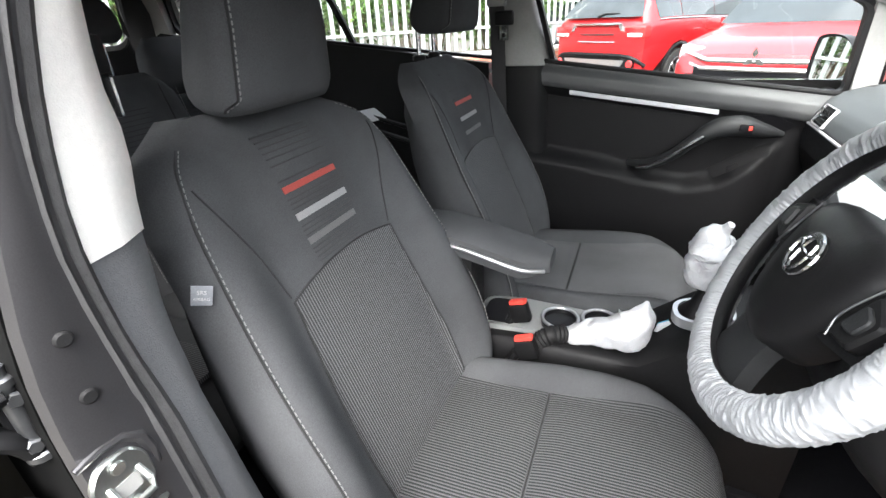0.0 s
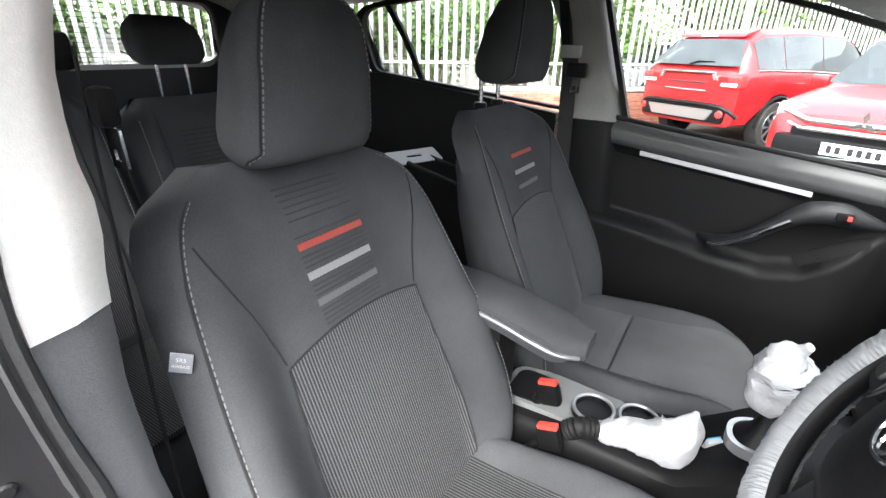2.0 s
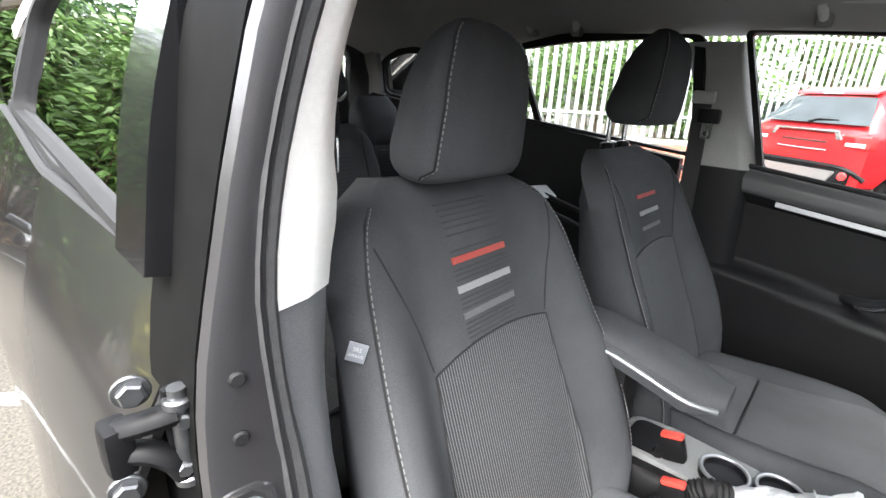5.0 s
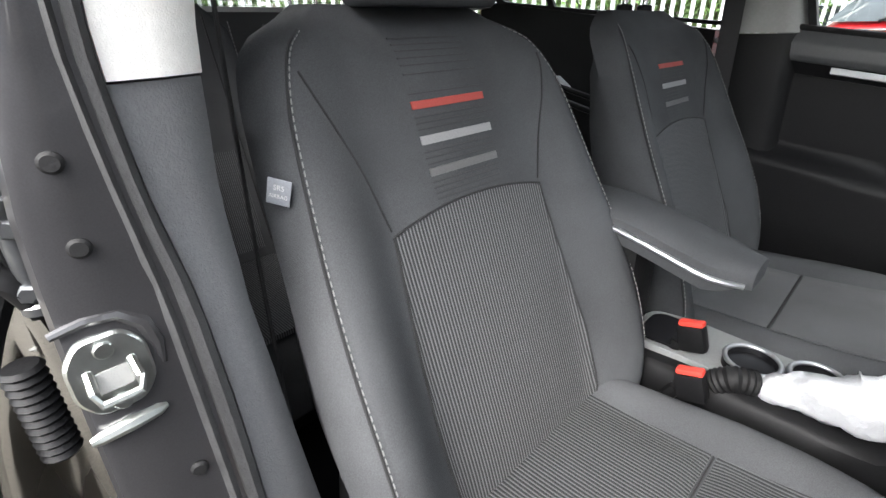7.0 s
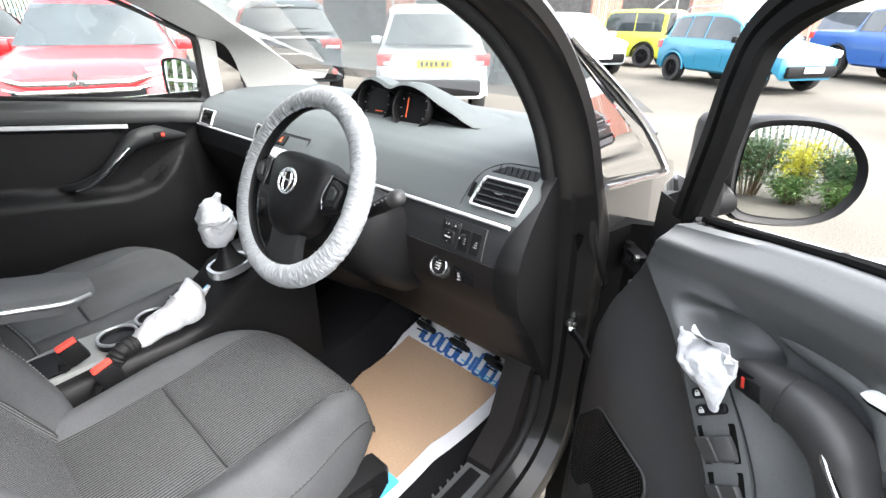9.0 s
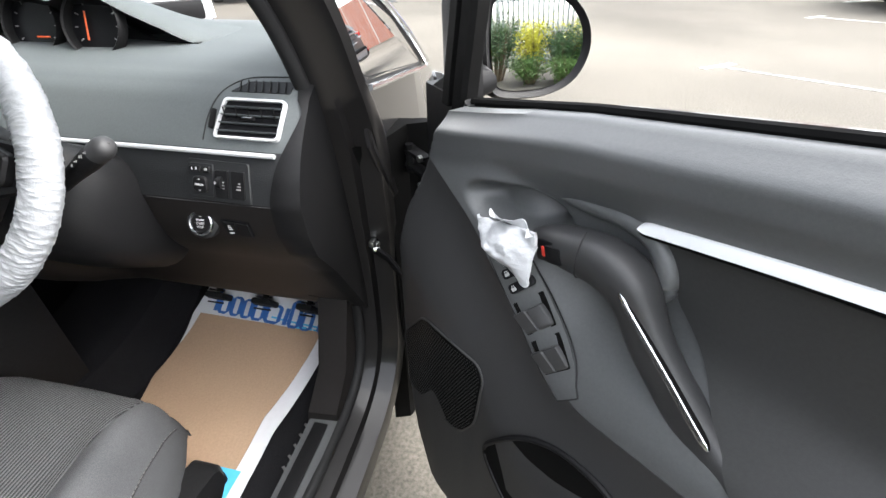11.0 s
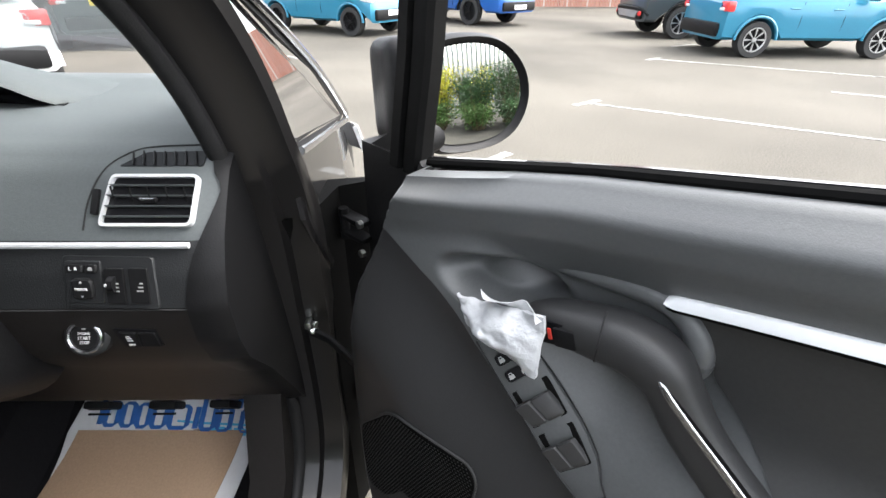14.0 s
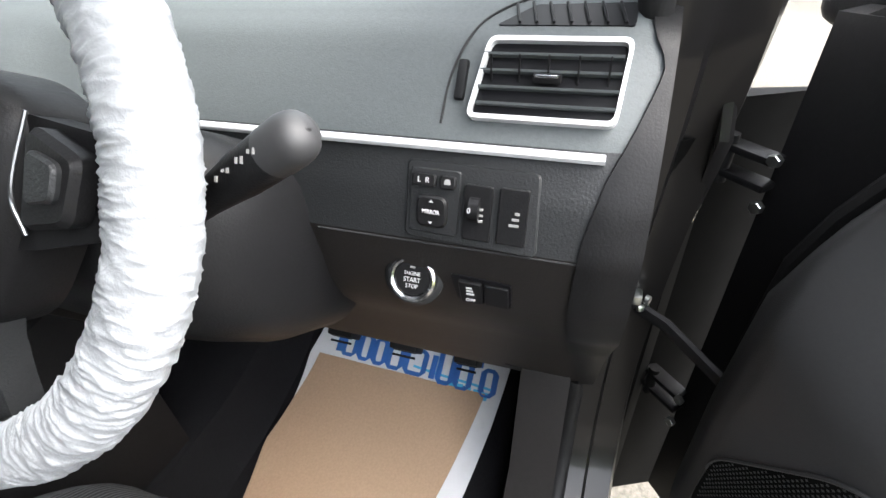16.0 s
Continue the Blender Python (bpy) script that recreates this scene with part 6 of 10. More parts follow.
def crumpled(name, pts, radii, parent, seed, amp=0.010, n=30, seg=5, label="crumpled white plastic bag", squash=1.0):
    """A crumpled bag along a spine: a skin with folds pressed into it."""
    bm = bmesh.new()
    sp = spline(pts, seg)
    rs = [lerp([(k / (len(radii) - 1), r) for k, r in enumerate(radii)], i / (len(sp) - 1)) for i in range(len(sp))]
    vs = tube(bm, sp, rs, n, squash=squash)
    for ring, c in zip(vs, sp):
        for v in ring:
            d = (v.co - c)
            if d.length < 1e-5:
                continue
            q = v.co * 38 + Vector((seed, 0, 0))
            fold = noise.noise(q) + 0.6 * abs(noise.noise(q * 2.1)) + 0.35 * noise.noise(q * 4.3)
            v.co += d.normalized() * amp * fold * min(1, d.length / 0.02)
    return part(name, bm, BAG, parent, label, sharp=70)


crumpled("bag", [(0.150, -0.035, 0.845), (0.152, -0.032, 0.862), (0.160, -0.028, 0.895), (0.160, -0.026, 0.925), (0.158, -0.030, 0.950), (0.168, -0.034, 0.966), (0.176, -0.040, 0.982)], [0.020, 0.034, 0.046, 0.044, 0.028, 0.011, 0.006], gear, 1.0)
# handbrake in a white bag, with its gaiter
hb = thing("handbrake", "handbrake lever wrapped in a crumpled white bag", "handbrake", (-0.09, -0.06, 0.66))
crumpled("bag", [(-0.100, -0.048, 0.672), (-0.080, -0.046, 0.678), (-0.040, -0.046, 0.695), (0.0, -0.050, 0.710), (0.036, -0.050, 0.722), (0.056, -0.034, 0.745), (0.064, -0.010, 0.776)], [0.008, 0.022, 0.029, 0.034, 0.043, 0.030, 0.004], hb, 5.0, 0.009)
bm = bmesh.new()
tube(bm, spline([(-0.150, -0.070, 0.662), (-0.125, -0.066, 0.682), (-0.095, -0.050, 0.680)], 8), [0.020 + 0.003 * (k % 2) for k in range(17)], 12)
part("gaiter", bm, RUBBER, hb, "ribbed black gaiter")
# seat belt buckles with red keys
for x, y, ang, s in ((-0.170, -0.116, 20, 1), (-0.205, -0.030, 15, 1)):
    bk = thing("belt_buckle", "black seat belt buckle with a red release key", "buckle", (x, y, 0.60), group="belt buckles")
    m_ = pose(0, 0, 0, 0, -18, ang - 18)
    bm = bmesh.new()
    zb_ = 0.672 if y < -0.1 else 0.705
    box(bm, (x, y, zb_), (0.046, 0.026, 0.050), 0.008, m_)
    tube(bm, [(x - 0.02, y, zb_ - 0.015), (x - 0.05, y, 0.60), (x - 0.06, y, 0.50)], 0.012, 8)
    part("body", bm, BLACK, bk)
    bm = bmesh.new()
    box(bm, Vector((x, y, zb_)) + m_.to_3x3() @ Vector((0.002, 0, 0.028)), (0.042, 0.018, 0.010), 0.004, m_)
    part("release_key", bm, RED_PLASTIC, bk, "red release key")
# centre armrest with a silver line
arm = thing("armrest", "charcoal cloth centre armrest with a silver edge line", "armrest", (-0.42, -0.045, 0.67))
bm = bmesh.new()
rings = []
for k, x in enumerate(linspace(-0.55, -0.135, 22)):
    e = step(-0.135, -0.20, x)
    z = 0.935 - 0.052 * step(-0.40, -0.10, x)
    hw = 0.064 * (0.55 + 0.45 * e ** 0.6)
    cy = -0.045
    top = [Vector((x, cy + s * hw, z - 0.012 * abs(s) ** 4)) for s in linspace(-1, 1, 13)]
    bot = [Vector((x, cy + hw * 1.02, z - 0.03)), Vector((x, cy + hw * 0.9, z - 0.035 - 0.022 * e)), Vector((x, cy - hw * 0.9, z - 0.035 - 0.022 * e)), Vector((x, cy - hw * 1.02, z - 0.03))]
    rings.append(top + bot)
loft(bm, rings)
part("lid", bm, FABRIC, arm, "dark grey cloth lid", sharp=50)
bm = bmesh.new()
line = []
for x in linspace(-0.50, -0.145, 18):
    e = step(-0.135, -0.20, x)
    line.append(Vector((x, -0.045 - 0.064 * (0.55 + 0.45 * e**0.6) * 1.02, 0.935 - 0.052 * step(-0.40, -0.10, x) - 0.030)))
tube(bm, line, 0.0048, 8)
part("edge_line", bm, SILVER, arm, "silver edge line")
bm = bmesh.new()
box(bm, (-0.42, -0.045, 0.775), (0.24, 0.10, 0.21), 0.02)
part("bin", bm, BLACK, arm)
# small packet tucked in the console
pk = thing("packet", "small blue and white paper packet in the console", "packet", (0.055, 0.03, 0.72))
m_ = pose(0, 0, 0, 10, -68, -62)
bm = bmesh.new()
box(bm, (0.100, -0.004, 0.706), (0.050, 0.028, 0.009), 0.002, m_)
body = part("sleeve", bm, WHITE_PAPER, pk)
for k, (c, m2) in enumerate((((0.020, 0, 0.005), CYAN_PRINT), ((-0.018, 0, 0.005), BLUE_PRINT))):
    bm = bmesh.new()
    box(bm, Vector((0.100, -0.004, 0.706)) + m_.to_3x3() @ Vector(c), (0.014, 0.026, 0.0012), 0, m_)
    part("printed_bar", bm, m2, body)

# ---- floor mat, papers, pedals ----
mat_th = thing("carpet_mat", "black carpet mat with a pale sewn badge", "floor mat", (0.42, -0.44, 0.30))
bm = bmesh.new()
slab(bm, lambda u, v: Vector((0.16 + 0.56 * u, -0.20 - 0.50 * v + 0.03 * u, floor_z(0.16 + 0.56 * u, -0.4) + 0.012)), 20, 10, (0, 0, -0.009))
mt = part("mat_carpet", bm, CARPET, mat_th)
for k in range(5):
    bm = bmesh.new()
    x0 = 0.264 + 0.028 * k
    y0 = -0.679
    pts = [(0.004, -0.012), (0.020, 0.012)]
    tube(bm, [(x0 + a, y0 + b * 0.9, floor_z(x0, -0.4) + 0.0135) for a, b in pts], 0.0032, 6, squash=0.4)
    part("sewn_stroke", bm, DIM_STITCH, mt, "pale sewn stroke")

paper = thing("paper_mat", "white paper floor mat with blue print under brown paper", "paper mat", (0.45, -0.42, 0.31))


def lie(x, y, lift):
    return Vector((x, y, floor_z(x, -0.4) + 0.018 + lift + 0.004 * noise.noise(Vector((x * 9, y * 9, 1.0)))))


def paper_sheet(u, v):
    x = 0.13 + 0.64 * u
    y_r = lerp([(0.0, -0.615), (0.35, -0.605), (0.7, -0.640), (1.0, -0.665)], u)
    y_l = lerp([(0.0, -0.30), (0.5, -0.22), (0.8, -0.20), (1.0, -0.235)], u)
    return lie(x + 0.02 * math.sin(5 * v) * (1 - u), y_r + (y_l - y_r) * v, 0.0)


bm = bmesh.new()
slab(bm, paper_sheet, 30, 16, (0, 0, -0.0012))
white = part("white_sheet", bm, WHITE_PAPER, paper, "white printed paper sheet")


def brown_sheet(u, v):
    x = 0.14 + (0.495 - 0.02 * v) * u + 0.025 * v * u
    y_r = lerp([(0.0, -0.575), (0.5, -0.565), (1.0, -0.615)], u)
    y_l = lerp([(0.0, -0.28), (0.6, -0.20), (1.0, -0.225)], u)
    return lie(x, y_r + (y_l - y_r) * v, 0.0035)


bm = bmesh.new()
slab(bm, brown_sheet, 26, 14, (0, 0, -0.0012))
part("brown_sheet", bm, BROWN_PAPER, paper, "brown kraft paper")


def on_paper(a, b, lift=0.0022):
    """a: across from the driver's right to left, b: forward."""
    return lie(b, a, lift)


# large blue wordmark at the sheet's front edge, drawn as plain blue bars and bowls
bm = bmesh.new()
bx = 0.652
pos = -0.262
heights = [(0.070, 0.0), (0.044, 0.0), (0.044, 0.0), (0.044, 0.0), (0.044, 0.0), (0.044, 0.0), (0.044, 0.0), (0.066, 0.0), (0.044, 0.0), (0.022, 0.044), (0.044, 0.0)]
widths = [0.012, 0.036, 0.032, 0.032, 0.038, 0.052, 0.016, 0.036, 0.036, 0.012, 0.032]
for k, ((h, o), w) in enumerate(zip(heights, widths)):
    y1 = pos - w * 0.80
    x0, x1 = bx - 0.03 * 0 + o + 0.02 * (k / 11) * 0 - 0.0, bx + o + h
    sk = -0.018 * k / 10
    if w < 0.02:
        tube(bm, [on_paper((pos + y1) / 2, x0 + sk), on_paper((pos + y1) / 2, x1 + sk)], 0.0066, 6, squash=0.10)
    else:
        loop = [(pos, x0 + 0.006), (pos, x1 - 0.006), (pos - 0.006, x1), (y1 + 0.006, x1), (y1, x1 - 0.006), (y1, x0 + 0.006), (y1 + 0.006, x0), (pos - 0.006, x0)]
        tube(bm, [on_paper(a, b + sk) for a, b in loop], 0.0062, 6, loop=True, squash=0.10)
    pos -= w + 0.004
part("blue_print", bm, BLUE_PRINT, white, "blue printed shapes")
bm = bmesh.new()
slab(bm, lambda u, v: on_paper(-0.45 - 0.18 * u, 0.655 + 0.004 * v - 0.012 * u, 0.0024), 10, 1, (0, 0, -0.001))
part("blue_rule", bm, CYAN_PRINT, white)
for k in range(5):
    bm = bmesh.new()
    slab(bm, lambda u, v: on_paper(-0.535 - 0.018 * k - 0.013 * u, 0.632 + 0.014 * v - 0.002 * k, 0.0024), 2, 1, (0, 0, -0.001))
    part("small_bar", bm, CYAN_PRINT, white)
bm = bmesh.new()
slab(bm, lambda u, v: on_paper(-0.515 - 0.07 * v, 0.165 + 0.085 * u, 0.005), 4, 4, (0, 0, -0.001))
lab_ = part("cyan_block", bm, CYAN_PRINT, white, "cyan printed block")
bm = bmesh.new()
for k in range(4):
    tube(bm, [on_paper(-0.53 - 0.011 * k, 0.18, 0.0062), on_paper(-0.53 - 0.011 * k, 0.18 + 0.02 + 0.012 * (k % 2), 0.0062)], 0.003, 6, squash=0.2)
part("white_bars", bm, WHITE_PAPER, lab_)
ped = thing("pedals", "three black rubber pedals on steel arms", "pedals", (0.72, -0.39, 0.46))
for y, w, h in ((-0.284, 0.060, 0.052), (-0.434, 0.062, 0.052), (-0.572, 0.048, 0.080)):
    bm = bmesh.new()
    box(bm, (0.668, y, 0.432), (0.018, w, h), 0.006, pose(0, 0, 0, 0, -38, 0))
    pd = part("pedal_pad", bm, RUBBER, ped)
    for k in range(4):
        bm = bmesh.new()
        box(bm, (0.6595 + 0.007 * (k - 1.5), y, 0.439 + 0.0095 * (k - 1.5)), (0.004, w * 0.85, 0.004), 0.001)
        part("grip_rib", bm, RUBBER, pd)
    bm = bmesh.new()
    tube(bm, [(0.678, y, 0.442), (0.74, y, 0.53), (0.78, y, 0.70)], 0.009, 8)
    part("pedal_arm", bm, BLACK, ped)


# ---- driver's door, standing open ----
DA = radians(45)
d_u = Vector((-math.cos(DA), -math.sin(DA), 0))
d_n = Vector((-math.sin(DA), math.cos(DA), 0))
d_o = Vector((0.60, -0.90, 0))


def dp(u, z, n=0.0):
    return d_o + d_u * u + d_n * n + Vector((0, 0, z))


def belt_z(u):
    return lerp([(0.10, 1.080), (0.20, 1.101), (0.42, 1.150), (0.67, 1.195), (0.85, 1.220), (1.06, 1.242)], u)


# the crease that runs down from the front edge, under the switches and on along the armrest
DOOR_SEAM = [(0.12, 1.035), (0.173, 1.024), (0.236, 1.0), (0.303, 0.982), (0.354, 0.948), (0.404, 0.906), (0.465, 0.852), (0.528, 0.826), (0.59, 0.836), (0.65, 0.848), (0.75, 0.862), (1.06, 0.872)]
AT_SEAM = [(0.12, 0.030), (0.2, 0.040), (0.3, 0.050), (0.36, 0.057), (0.5, 0.058), (1.06, 0.056)]


def seam_z(u):
    return soft(DOOR_SEAM, u, 0.03)


def front_edge(z):
    return lerp([(0.26, 0.15), (0.36, 0.105), (0.50, 0.088), (0.70, 0.086), (0.85, 0.092), (0.92, 0.112), (1.00, 0.148), (1.05, 0.172), (1.10, 0.195), (1.2, 0.21)], z)


def door_n(u, z):
    """How far the door's lining stands in from its middle plane."""
    s, f = z - seam_z(u), u - front_edge(z)
    edge = lerp([(0, -0.030), (0.004, -0.005), (0.010, 0.035), (0.02, 0.062), (0.04, 0.082), (0.09, 0.100), (0.2, 0.12)], f)
    base = lerp(AT_SEAM, u)
    if s < 0:
        return min(base + (0.034 + 0.022 * step(0.40, 0.25, u)) * step(0, -0.20, s), edge)
    top = soft([(-0.02, -0.016), (0, -0.012), (0.023, 0.018), (0.027, 0.020), (0.055, 0.016), (0.080, 0.004), (0.11, -0.012), (0.2, -0.016)], belt_z(u) - z, 0.003) + 0.020 * step(0.45, 0.20, u)
    q = s * 0.85
    k = step(0.58, 0.70, u)
    arm = soft([(0, 1.0), (0.012, 0.97), (0.05, 0.66), (0.075, 0.20), (0.10, -0.2), (0.14, -0.4)], q, 0.012) * (1 - k) + soft([(0, 1.0), (0.03, 0.88), (0.06, 0.42), (0.10, -0.12), (0.14, -0.3)], q, 0.012) * k
    near = step(0.28, 0.40, u)
    arm = base * (arm * near + (1 - near) * lerp([(0, 1), (0.06, 0.6), (0.12, 0.2)], q))
    h = max(0.014 - abs(top - arm), 0) / 0.014
    n = max(top, arm) + h * h * 0.0035
    n -= 0.046 * step(1, 0.50, math.hypot((u - 0.355) / 0.082, (z - 1.014) / 0.032))
    return min(n, edge + 0.006)


door = thing("door_1", "open driver's door with dark grey lining and chrome strip", "car door", dp(0.5, 0.26), kind="structure")


def lining(u, v, low):
    """The lining below (low) or above its crease."""
    u = u**1.4
    lo, hi = (lambda a: 0.27, seam_z) if low else (seam_z, belt_z)
    z = lo(0.1 + 0.96 * u) + (hi(0.1 + 0.96 * u) - lo(0.1 + 0.96 * u)) * v
    f = front_edge(z)
    uu = f + (1.06 - f) * u
    z = lo(uu) + (hi(uu) - lo(uu)) * v
    return dp(uu, z, door_n(uu, z - 0.0002 * low))


bm = bmesh.new()
slab(bm, lambda u, v: lining(u, v, False), 110, 60, tuple(-0.03 * d_n))
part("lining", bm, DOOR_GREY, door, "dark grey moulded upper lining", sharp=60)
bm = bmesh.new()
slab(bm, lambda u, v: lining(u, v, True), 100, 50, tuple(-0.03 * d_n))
part("lower_lining", bm, DOOR_LOW, door, "moulded lower lining in a darker tone", sharp=60)


def on_door(u, z, out=0.0):
    return dp(u, z, door_n(u, z) + out)


# padded black panel behind the pull; its foot curves out into the armrest
def pad_at(a, b):
    top = lambda u: 1.060 + 0.165 * (u - 0.53)
    z = 0.868 + (top(0.55) - 0.868) * b
    u0 = lerp([(0.86, 0.755), (0.89, 0.708), (0.93, 0.655), (0.97, 0.612), (1.00, 0.580), (1.02, 0.575), (1.045, 0.565), (1.08, 0.53)], z)
    u = u0 + (1.045 - u0) * a
    z = 0.868 + (top(u) - 0.868) * b
    return on_door(u, z, 0.0035)


bm = bmesh.new()
slab(bm, pad_at, 30, 26, tuple(-0.006 * d_n))
part("soft_panel", bm, DOOR_SOFT, door, "black padded panel")
# chrome strip with a rounded head; a larger near-black copy behind it paints the shadow round it
for name, m_, grow, out in (("strip_shade", CAVITY, 0.0035, -0.002), ("chrome_strip", DOOR_STRIP, 0.0, 0.0)):
    bm = bmesh.new()
    rings = []
    for u in [0.5235, 0.5250, 0.5280, *linspace(0.533, 1.04, 28)]:
        z = 1.068 + 0.235 * (u - 0.526) - 0.10 * (u - 0.526) ** 2 - grow * 0.6
        h = (0.0066 + 0.003 * (u - 0.53)) * math.sqrt(min(1.0, (u - 0.5225) / 0.0105)) + grow
        c = door_n(u, z) + out
        rings.append([dp(u, z - h, c - 0.002), dp(u, z - h, c + 0.007), dp(u, z - h * 0.8, c + 0.0105), dp(u, z + h * 0.5, c + 0.0065), dp(u, z + h, c + 0.002), dp(u, z + h, c - 0.002)])
    loft(bm, rings)
    part(name, bm, m_, door, "broad satin chrome strip" if not grow else "")
# raised lip that frames the handle's housing and runs into the lining
bm = bmesh.new()
lip = spline([dp(u, z, door_n(u, z) + o) for u, z, o in ((0.400, 1.044, -0.006), (0.430, 1.051, -0.003), (0.470, 1.058, -0.002), (0.505, 1.062, -0.001), (0.535, 1.056, 0.0), (0.554, 1.041, 0.002), (0.564, 1.020, 0.004), (0.562, 1.000, 0.003), (0.552, 0.988, -0.004))], 6)
tube(bm, lip, [lerp([(0, 0.003), (0.2, 0.009), (0.5, 0.012), (0.8, 0.013), (1, 0.006)], k / (len(lip) - 1)) for k in range(len(lip))], 14)
part("handle_surround", bm, DOOR_GREY, door, sharp=80)


# pull handle: a broad strap that leaves the latch housing and sweeps down to the armrest
def strap(rows, name, material, parent, label=""):
    """rows: u, z, half width, middle n, half thickness along the strap."""
    dense = [spline([(r[i], r[j], 0) for r in rows], 6) for i, j in ((0, 1), (2, 3), (4, 4))]
    bm = bmesh.new()
    rings = []
    for k, p in enumerate(dense[0]):
        t = (dense[0][min(k + 1, len(dense[0]) - 1)] - dense[0][max(k - 1, 0)]).normalized()
        w, n0, th = dense[1][k].x, dense[1][k].y, dense[2][k].x
        ring = []
        for i in range(24):
            a = 2 * math.pi * i / 24
            c, s = math.copysign(abs(math.cos(a)) ** 0.75, math.cos(a)) * w, math.copysign(abs(math.sin(a)) ** 0.75, math.sin(a)) * th
            ring.append(dp(p.x - t.y * c, p.y + t.x * c, n0 + s))
        rings.append(ring)
    loft(bm, rings)
    return part(name, bm, material, parent, label, sharp=70)


pull = strap([(0.400, 0.992, 0.012, 0.012, 0.012), (0.430, 1.004, 0.021, 0.018, 0.022), (0.470, 1.015, 0.025, 0.020, 0.026), (0.510, 1.022, 0.027, 0.020, 0.027), (0.540, 1.014, 0.027, 0.019, 0.026), (0.558, 0.995, 0.024, 0.019, 0.023), (0.580, 0.966, 0.024, 0.020, 0.020), (0.610, 0.938, 0.024, 0.021, 0.018), (0.645, 0.912, 0.024, 0.022, 0.018), (0.685, 0.892, 0.022, 0.026, 0.018), (0.725, 0.880, 0.018, 0.036, 0.016), (0.770, 0.870, 0.010, 0.046, 0.010)], "pull_handle", DOOR_LOW, door, "black pull handle")
bm = bmesh.new()
tube(bm, [dp(0.484 + 0.007 * math.cos(a), 1.021 + 0.0315 * math.sin(a), 0.0205 + 0.0268 * math.cos(a) ** 0.75) for a in linspace(-1.3, 1.3, 12)], 0.0009, 6)
part("housing_joint", bm, SEAM, pull)
line = spline([dp(0.547, 1.018, 0.043), dp(0.560, 1.004, 0.0425), (dp(0.585, 0.981, 0.040)), dp(0.615, 0.957, 0.039), dp(0.648, 0.932, 0.040), dp(0.676, 0.913, 0.042)], 8)
for name, m_, grow, sink in (("line_groove", CAVITY, 1.35, 0.0022), ("pull_line", CHROME, 1.0, 0.0)):
    bm = bmesh.new()
    tube(bm, [p - d_n * sink for p in line], [grow * lerp([(0, 0.0014), (0.08, 0.0034), (0.85, 0.0046), (0.96, 0.0040), (1, 0.0014)], k / (len(line) - 1)) for k in range(len(line))], 10, squash=0.7, up=d_n)
    part(name, bm, m_, pull, "chrome line" if grow == 1 else "")
# lock tab with its red mark
door_face = basis((0, 0, 0), d_u * 0.94 + Vector((0, 0, 0.30)), d_u * -0.30 + Vector((0, 0, 0.94))).to_3x3().to_4x4()
bm = bmesh.new()
box(bm, dp(0.449, 1.008, 0.0405), (0.046, 0.027, 0.006), 0.0025, door_face)
lockb = part("lock_tab_recess", bm, DIAL, door)
bm = bmesh.new()
box(bm, dp(0.457, 1.009, 0.044), (0.024, 0.021, 0.006), 0.0025, door_face)
part("lock_tab", bm, BLACK, lockb)
bm = bmesh.new()
box(bm, dp(0.440, 1.005, 0.0435), (0.0045, 0.013, 0.003), 0.001, door_face)
part("lock_mark", bm, RED_PLASTIC, lockb)


# crumpled white tissue bag pulled over the latch: a thin, folded kite
def bag_at(a, b):
    p = dp(0.320, 0.998, 0.052).lerp(dp(0.440, 1.036, 0.046), a).lerp(dp(0.352, 0.970, 0.056).lerp(dp(0.446, 0.966, 0.056), a), b)
    puff = 0.022 * math.sin(math.pi * a) ** 0.8 * math.sin(math.pi * b) + 0.010 * a
    fold = 0.006 * abs(math.sin(3.4 * (a - 0.6 * b) + 1.6 * noise.noise(Vector((1.6 * a, 1.6 * b, 4))))) + 0.004 * noise.noise(Vector((4 * a, 4 * b, 0))) + 0.0016 * noise.noise(Vector((11 * a, 11 * b, 3)))
    rag_ = Vector((0, 0, 0.012 * (1 - b) ** 3 * noise.noise(Vector((5 * a, 0, 8))) - 0.008 * b**3 * abs(noise.noise(Vector((4 * a, 2, 8))))))
    return p + d_n * (puff + fold) + rag_


bm = bmesh.new()
slab(bm, bag_at, 44, 34, tuple(-0.004 * d_n))
part("latch_bag", bm, BAG, door, "crumpled white paper bag over the latch", sharp=50)
bm = bmesh.new()
slab(bm, lambda a, b: dp(0.365 + 0.074 * a, 1.018 + 0.012 * a + (0.020 * (1 - a) + 0.006) * b * (0.6 + 0.8 * abs(noise.noise(Vector((4 * a, 0, 2))))), 0.056 + 0.012 * math.sin(7 * a) * b + 0.010 * b), 18, 8, tuple(-0.0012 * d_n))
part("bag_flap", bm, BAG, door, sharp=50)
# window switch panel on the sloping armrest: keys, wells and rockers
SW_A, SW_B = Vector((0.755, -0.656)), Vector((0.656, 0.755))


def sp_(a, b, d):
    p = Vector((0.4135, 0.9095)) + SW_A * a + SW_B * b
    return on_door(p.x, p.y, 0.003 + d)


